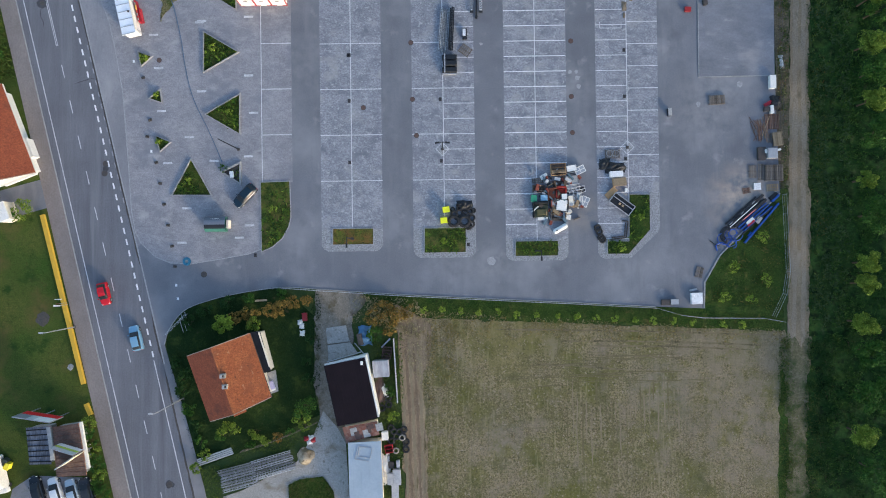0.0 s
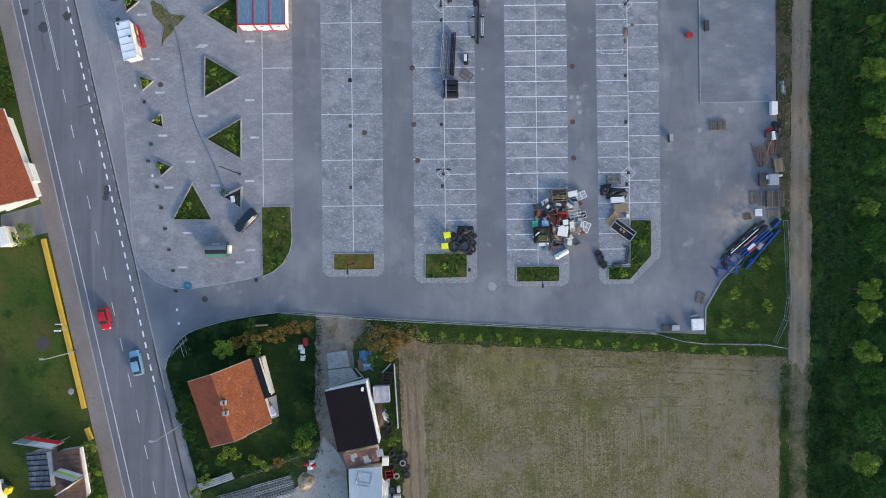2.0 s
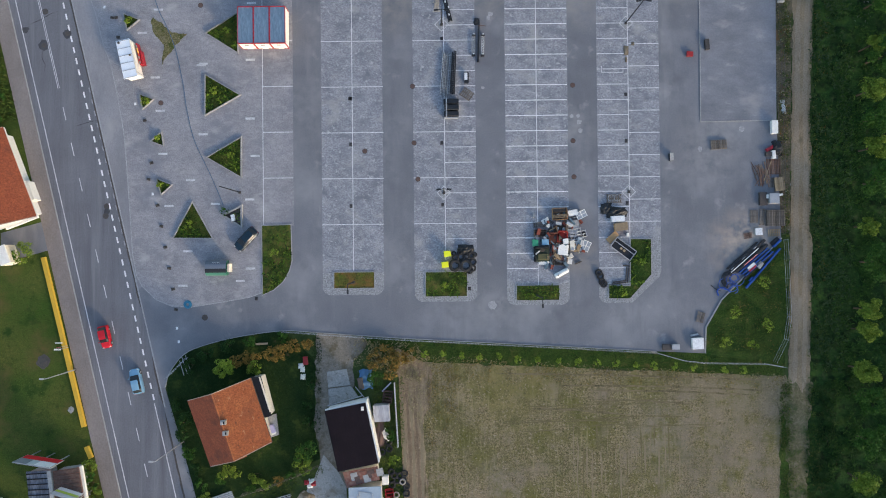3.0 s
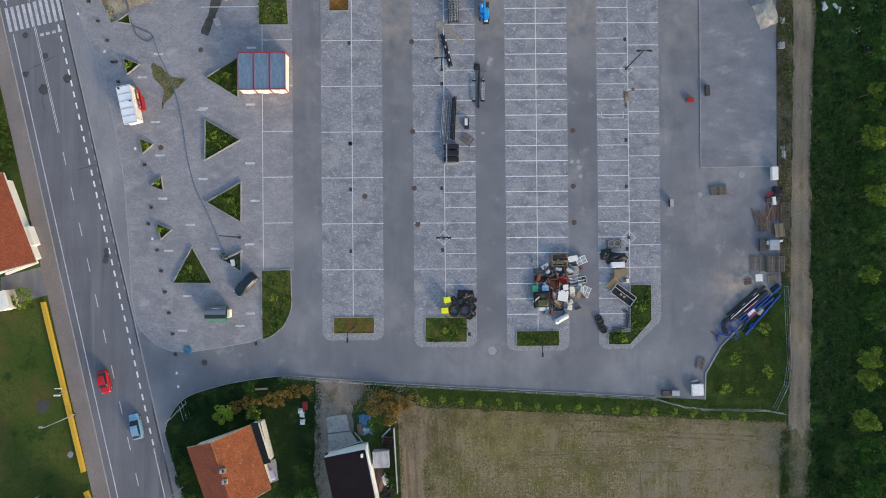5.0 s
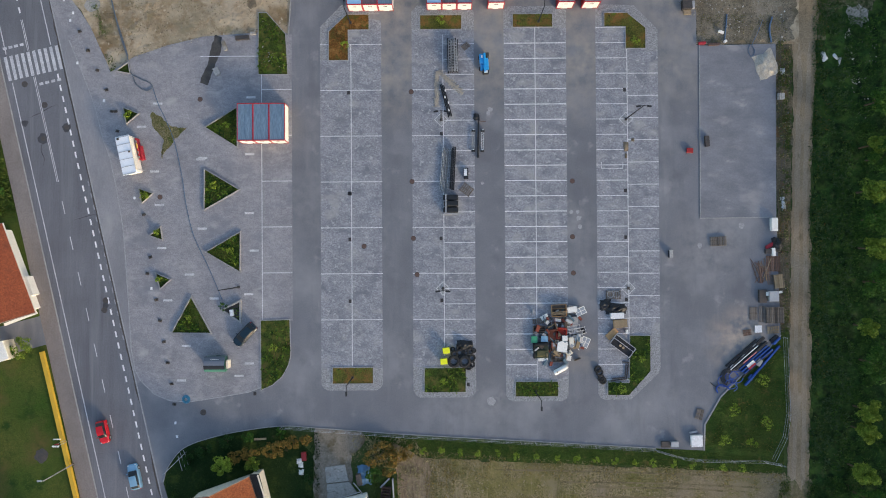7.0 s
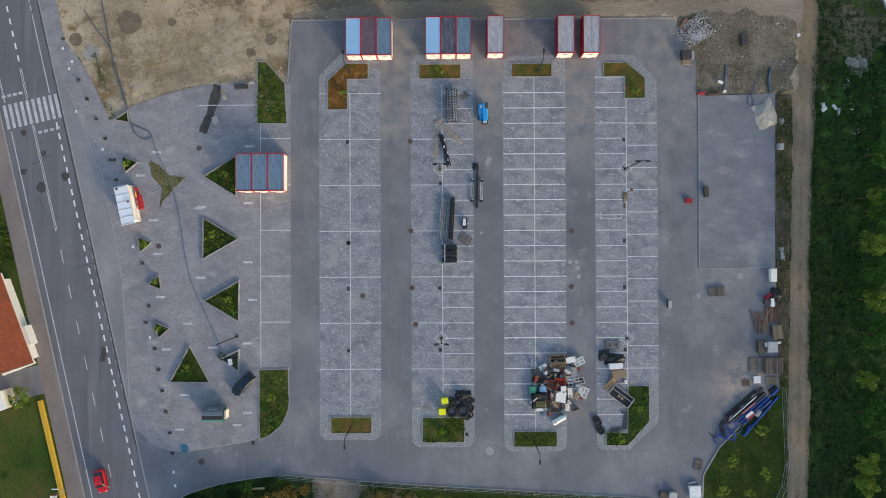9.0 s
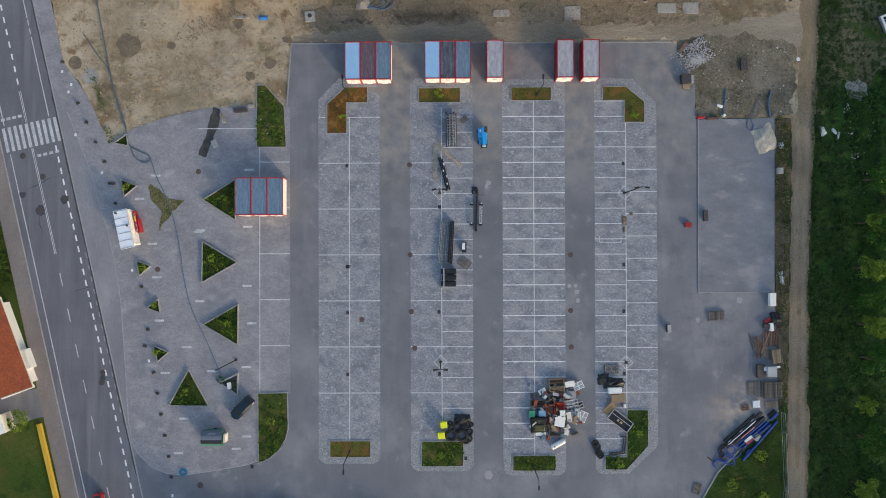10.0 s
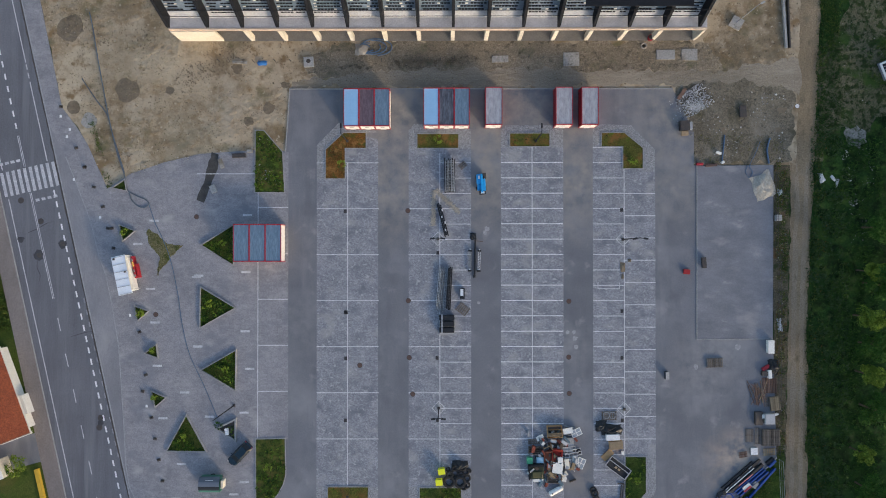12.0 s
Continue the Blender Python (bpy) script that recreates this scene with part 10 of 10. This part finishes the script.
for k, (x, y, rx, ry, turn) in enumerate(((62.2, 53.6, 0.45, 0.8, 20), (64.1, 53.5, 0.25, 0.55, 40), (64.7, 52.7, 0.2, 0.7, -15), (55.3, 29.6, 0.35, 1.1, 8), (55.4, 51.2, 0.4, 0.5, 0))):
    t = thing("plastic_scrap", pose(x, y, -0.05, 0, 0, turn), "torn white plastic sheet in the weeds", "plastic sheet", "plastic scraps")
    part("sheet", crumple(rx, ry, 0.18, 90 + k, 9), M["plastic"], t)

# ---- small marks in the eastern row ----
share("marking", mesh_of("marking", strip([(25.76, 36.56), (25.74, 35.54), (29.25, 35.49), (29.26, 36.51)], 0.12, 0.02, 0.032), M["old_line"]), paving_e, pose(0, 0, 0))
for p, w, l in (((29.77, 39.03), 0.4, 0.75), ((29.76, 37.55), 0.2, 0.4), ((30.89, 40.13), 0.25, 0.25)):
    t = thing("leaf_litter", pose(*p, 0.02), "small dark heap of leaf litter on the paving", "litter heap")
    part("heap", crumple(w, l, 0.15, l * 10), M["mud_dark"], t)

# ---- spills on the asphalt ----
SPILL = M["spill"]
for k, (p, r) in enumerate((((20.83, 28.39), 0.35), ((21.85, 28.46), 0.3), ((22.02, 27.44), 0.4), ((22.18, 26.05), 0.35), ((7.48, -2.28), 0.7), ((48.45, 26.04), 0.5), ((41.67, 22.81), 0.4), ((7.7, 45.31), 0.4), ((7.34, 44.67), 0.35), ((6.31, 33.23), 0.25), ((11, 5.79), 0.5))):
    pts = [(p[0] + r * (1 + 0.5 * noise.noise(Vector((1.7 * math.cos(a), 1.7 * math.sin(a), k)))) * math.cos(a), p[1] + r * (1 + 0.5 * noise.noise(Vector((1.7 * math.cos(a), 1.7 * math.sin(a), k + 9)))) * math.sin(a)) for a in [2 * math.pi * i / 18 for i in range(18)]]
    structure("paint_spill", prism(pts, -0.02, 0.006 if p[0] > 20.5 or k in (4, 7, 8, 9) else 0.028), SPILL, "pale dried spill on the asphalt", "spill")

# ---- ruts of the field ----
M["rut"] = surface("rut soil", (0.14, 0.118, 0.062), (0.175, 0.142, 0.082), (0.095, 0.09, 0.042), 0.5, 2, 0.95, 0.6)
M["rut_brown"] = surface("brown rut soil", (0.165, 0.12, 0.082), (0.21, 0.158, 0.11), (0.11, 0.08, 0.052), 0.5, 2, 0.95, 0.7)
M["rut_pale"] = surface("pale rut soil", (0.20, 0.16, 0.105), (0.25, 0.205, 0.14), (0.16, 0.135, 0.08), 0.5, 2, 0.95, 0.6)
rf = random.Random(9)
for k in range(13):
    x0, y0 = (8.31, -15.55)
    y = y0 - 2.2 - 0.45 * k + rf.uniform(-0.3, 0.3)
    xa = x0 + rf.uniform(0, 20)
    xb = xa + rf.uniform(8, 24)
    pts = [(xa + (xb - xa) * i / 6, y + 0.35 * math.sin(2.2 * i / 6) + rf.uniform(-0.1, 0.1)) for i in range(7)]
    sheet("field_rut", ribbon(curve_through(pts, 3), rf.uniform(0.08, 0.2), k, 0.5), -0.055 + 0.0005 * k, M["rut"], "wheel rut in the stubble", "rut")
for k in range(24):
    x0, y0 = (19.71, -21.75)
    x = x0 + 0.78 * k + rf.uniform(-0.2, 0.2)
    ya = y0 - rf.uniform(-1, 5)
    yb = ya - rf.uniform(3, 13)
    pts = [(x + rf.uniform(-0.08, 0.08), ya + (yb - ya) * i / 4) for i in range(5)]
    sheet("field_rut", ribbon(curve_through(pts, 3), rf.uniform(0.1, 0.26), k + 30, 0.5), -0.055, M["rut_pale"] if k % 3 else M["rut"], "drill row in the stubble", "rut")
for k in range(5):
    x0, y0 = (-6.23, -14.81)
    pts = [(-6.23, -14.81), (-5.75, -20.33), (-5.48, -27.69), (-5.39, -35.03), (-5.11, -42.36)]
    off = -1.4 + 0.7 * k
    pts = [(p[0] + off + rf.uniform(-0.1, 0.1), p[1]) for p in pts]
    sheet("track_rut", ribbon(curve_through(pts, 4), 0.4, k + 60), -0.046 + 0.0005 * k, M["rut_brown"] if k % 2 else M["rut_pale"], "wheel rut in the dirt track", "rut")

stones("litter", rubble_bed, 3, 0.06, 0.25, pale, "pale litter in the overgrown bed", 76, 0.06)
stones("litter", [(-54.42, 51.36), (-50.63, 53.67), (-45.17, 55.51), (-39.43, 56.9), (-30.36, 57.63), (-30.36, 58.65), (-39.43, 58.01), (-45.17, 56.72), (-50.63, 54.87), (-54.61, 52.47)], 7, 0.05, 0.22, M["rubble_tan"], "loose stones and clods along the edge of the paving", 71, 0.02)
stones("litter", [(42.19, 60.51), (56.19, 64.19), (56.33, 55.79), (42.17, 55.81)], 2.5, 0.04, 0.16, M["mud_dark"], "dark clods on the bare earth", 72, -0.01)
stones("litter", [(38.9, 67.91), (56.88, 73.43), (56.81, 60.5), (41.45, 60.51)], 2, 0.04, 0.16, M["mud_dark"], "dark clods on the bare earth", 73, -0.01)
for k, (p, r) in enumerate((((49.57, 64.94), 0.8), ((46.42, 61.25), 0.6), ((55.82, 64.65), 0.7), ((55.16, 61.42), 0.5), ((43.5, 66.05), 0.5), ((-44.28, 68.02), 0.8), ((-33.17, 71.72), 1.0), ((-25.29, 68.92), 0.7), ((-31.29, 62.91), 0.9))):
    pts = [(p[0] + r * (1 + 0.5 * noise.noise(Vector((1.6 * math.cos(a), 1.6 * math.sin(a), k)))) * math.cos(a), p[1] + 0.8 * r * (1 + 0.5 * noise.noise(Vector((1.6 * math.cos(a), 1.6 * math.sin(a), k + 9)))) * math.sin(a)) for a in [2 * math.pi * i / 26 for i in range(26)]]
    sheet("damp_patch", ragged(pts, 0.3, 0.25), -0.004, M["mud_dark"], "dark damp patch in the bare earth", "soil")
grass("grass", [(69.76, 74.8), (72.8, 76.18), (75.73, 74.32), (75.69, 67.86), (71.1, 67.87), (69.83, 71.1)], 14, 0.12, 0.32, "blade", "lush grass round the sump", -0.06, clump=1.6)
grass("grass", [(61.8, 82.68), (65.67, 82.67), (65.27, 77.12), (63.03, 70.65), (61.93, 71.57)], 14, 0.12, 0.32, "blade", "lush grass beside the dirt road", -0.06, clump=1.6)
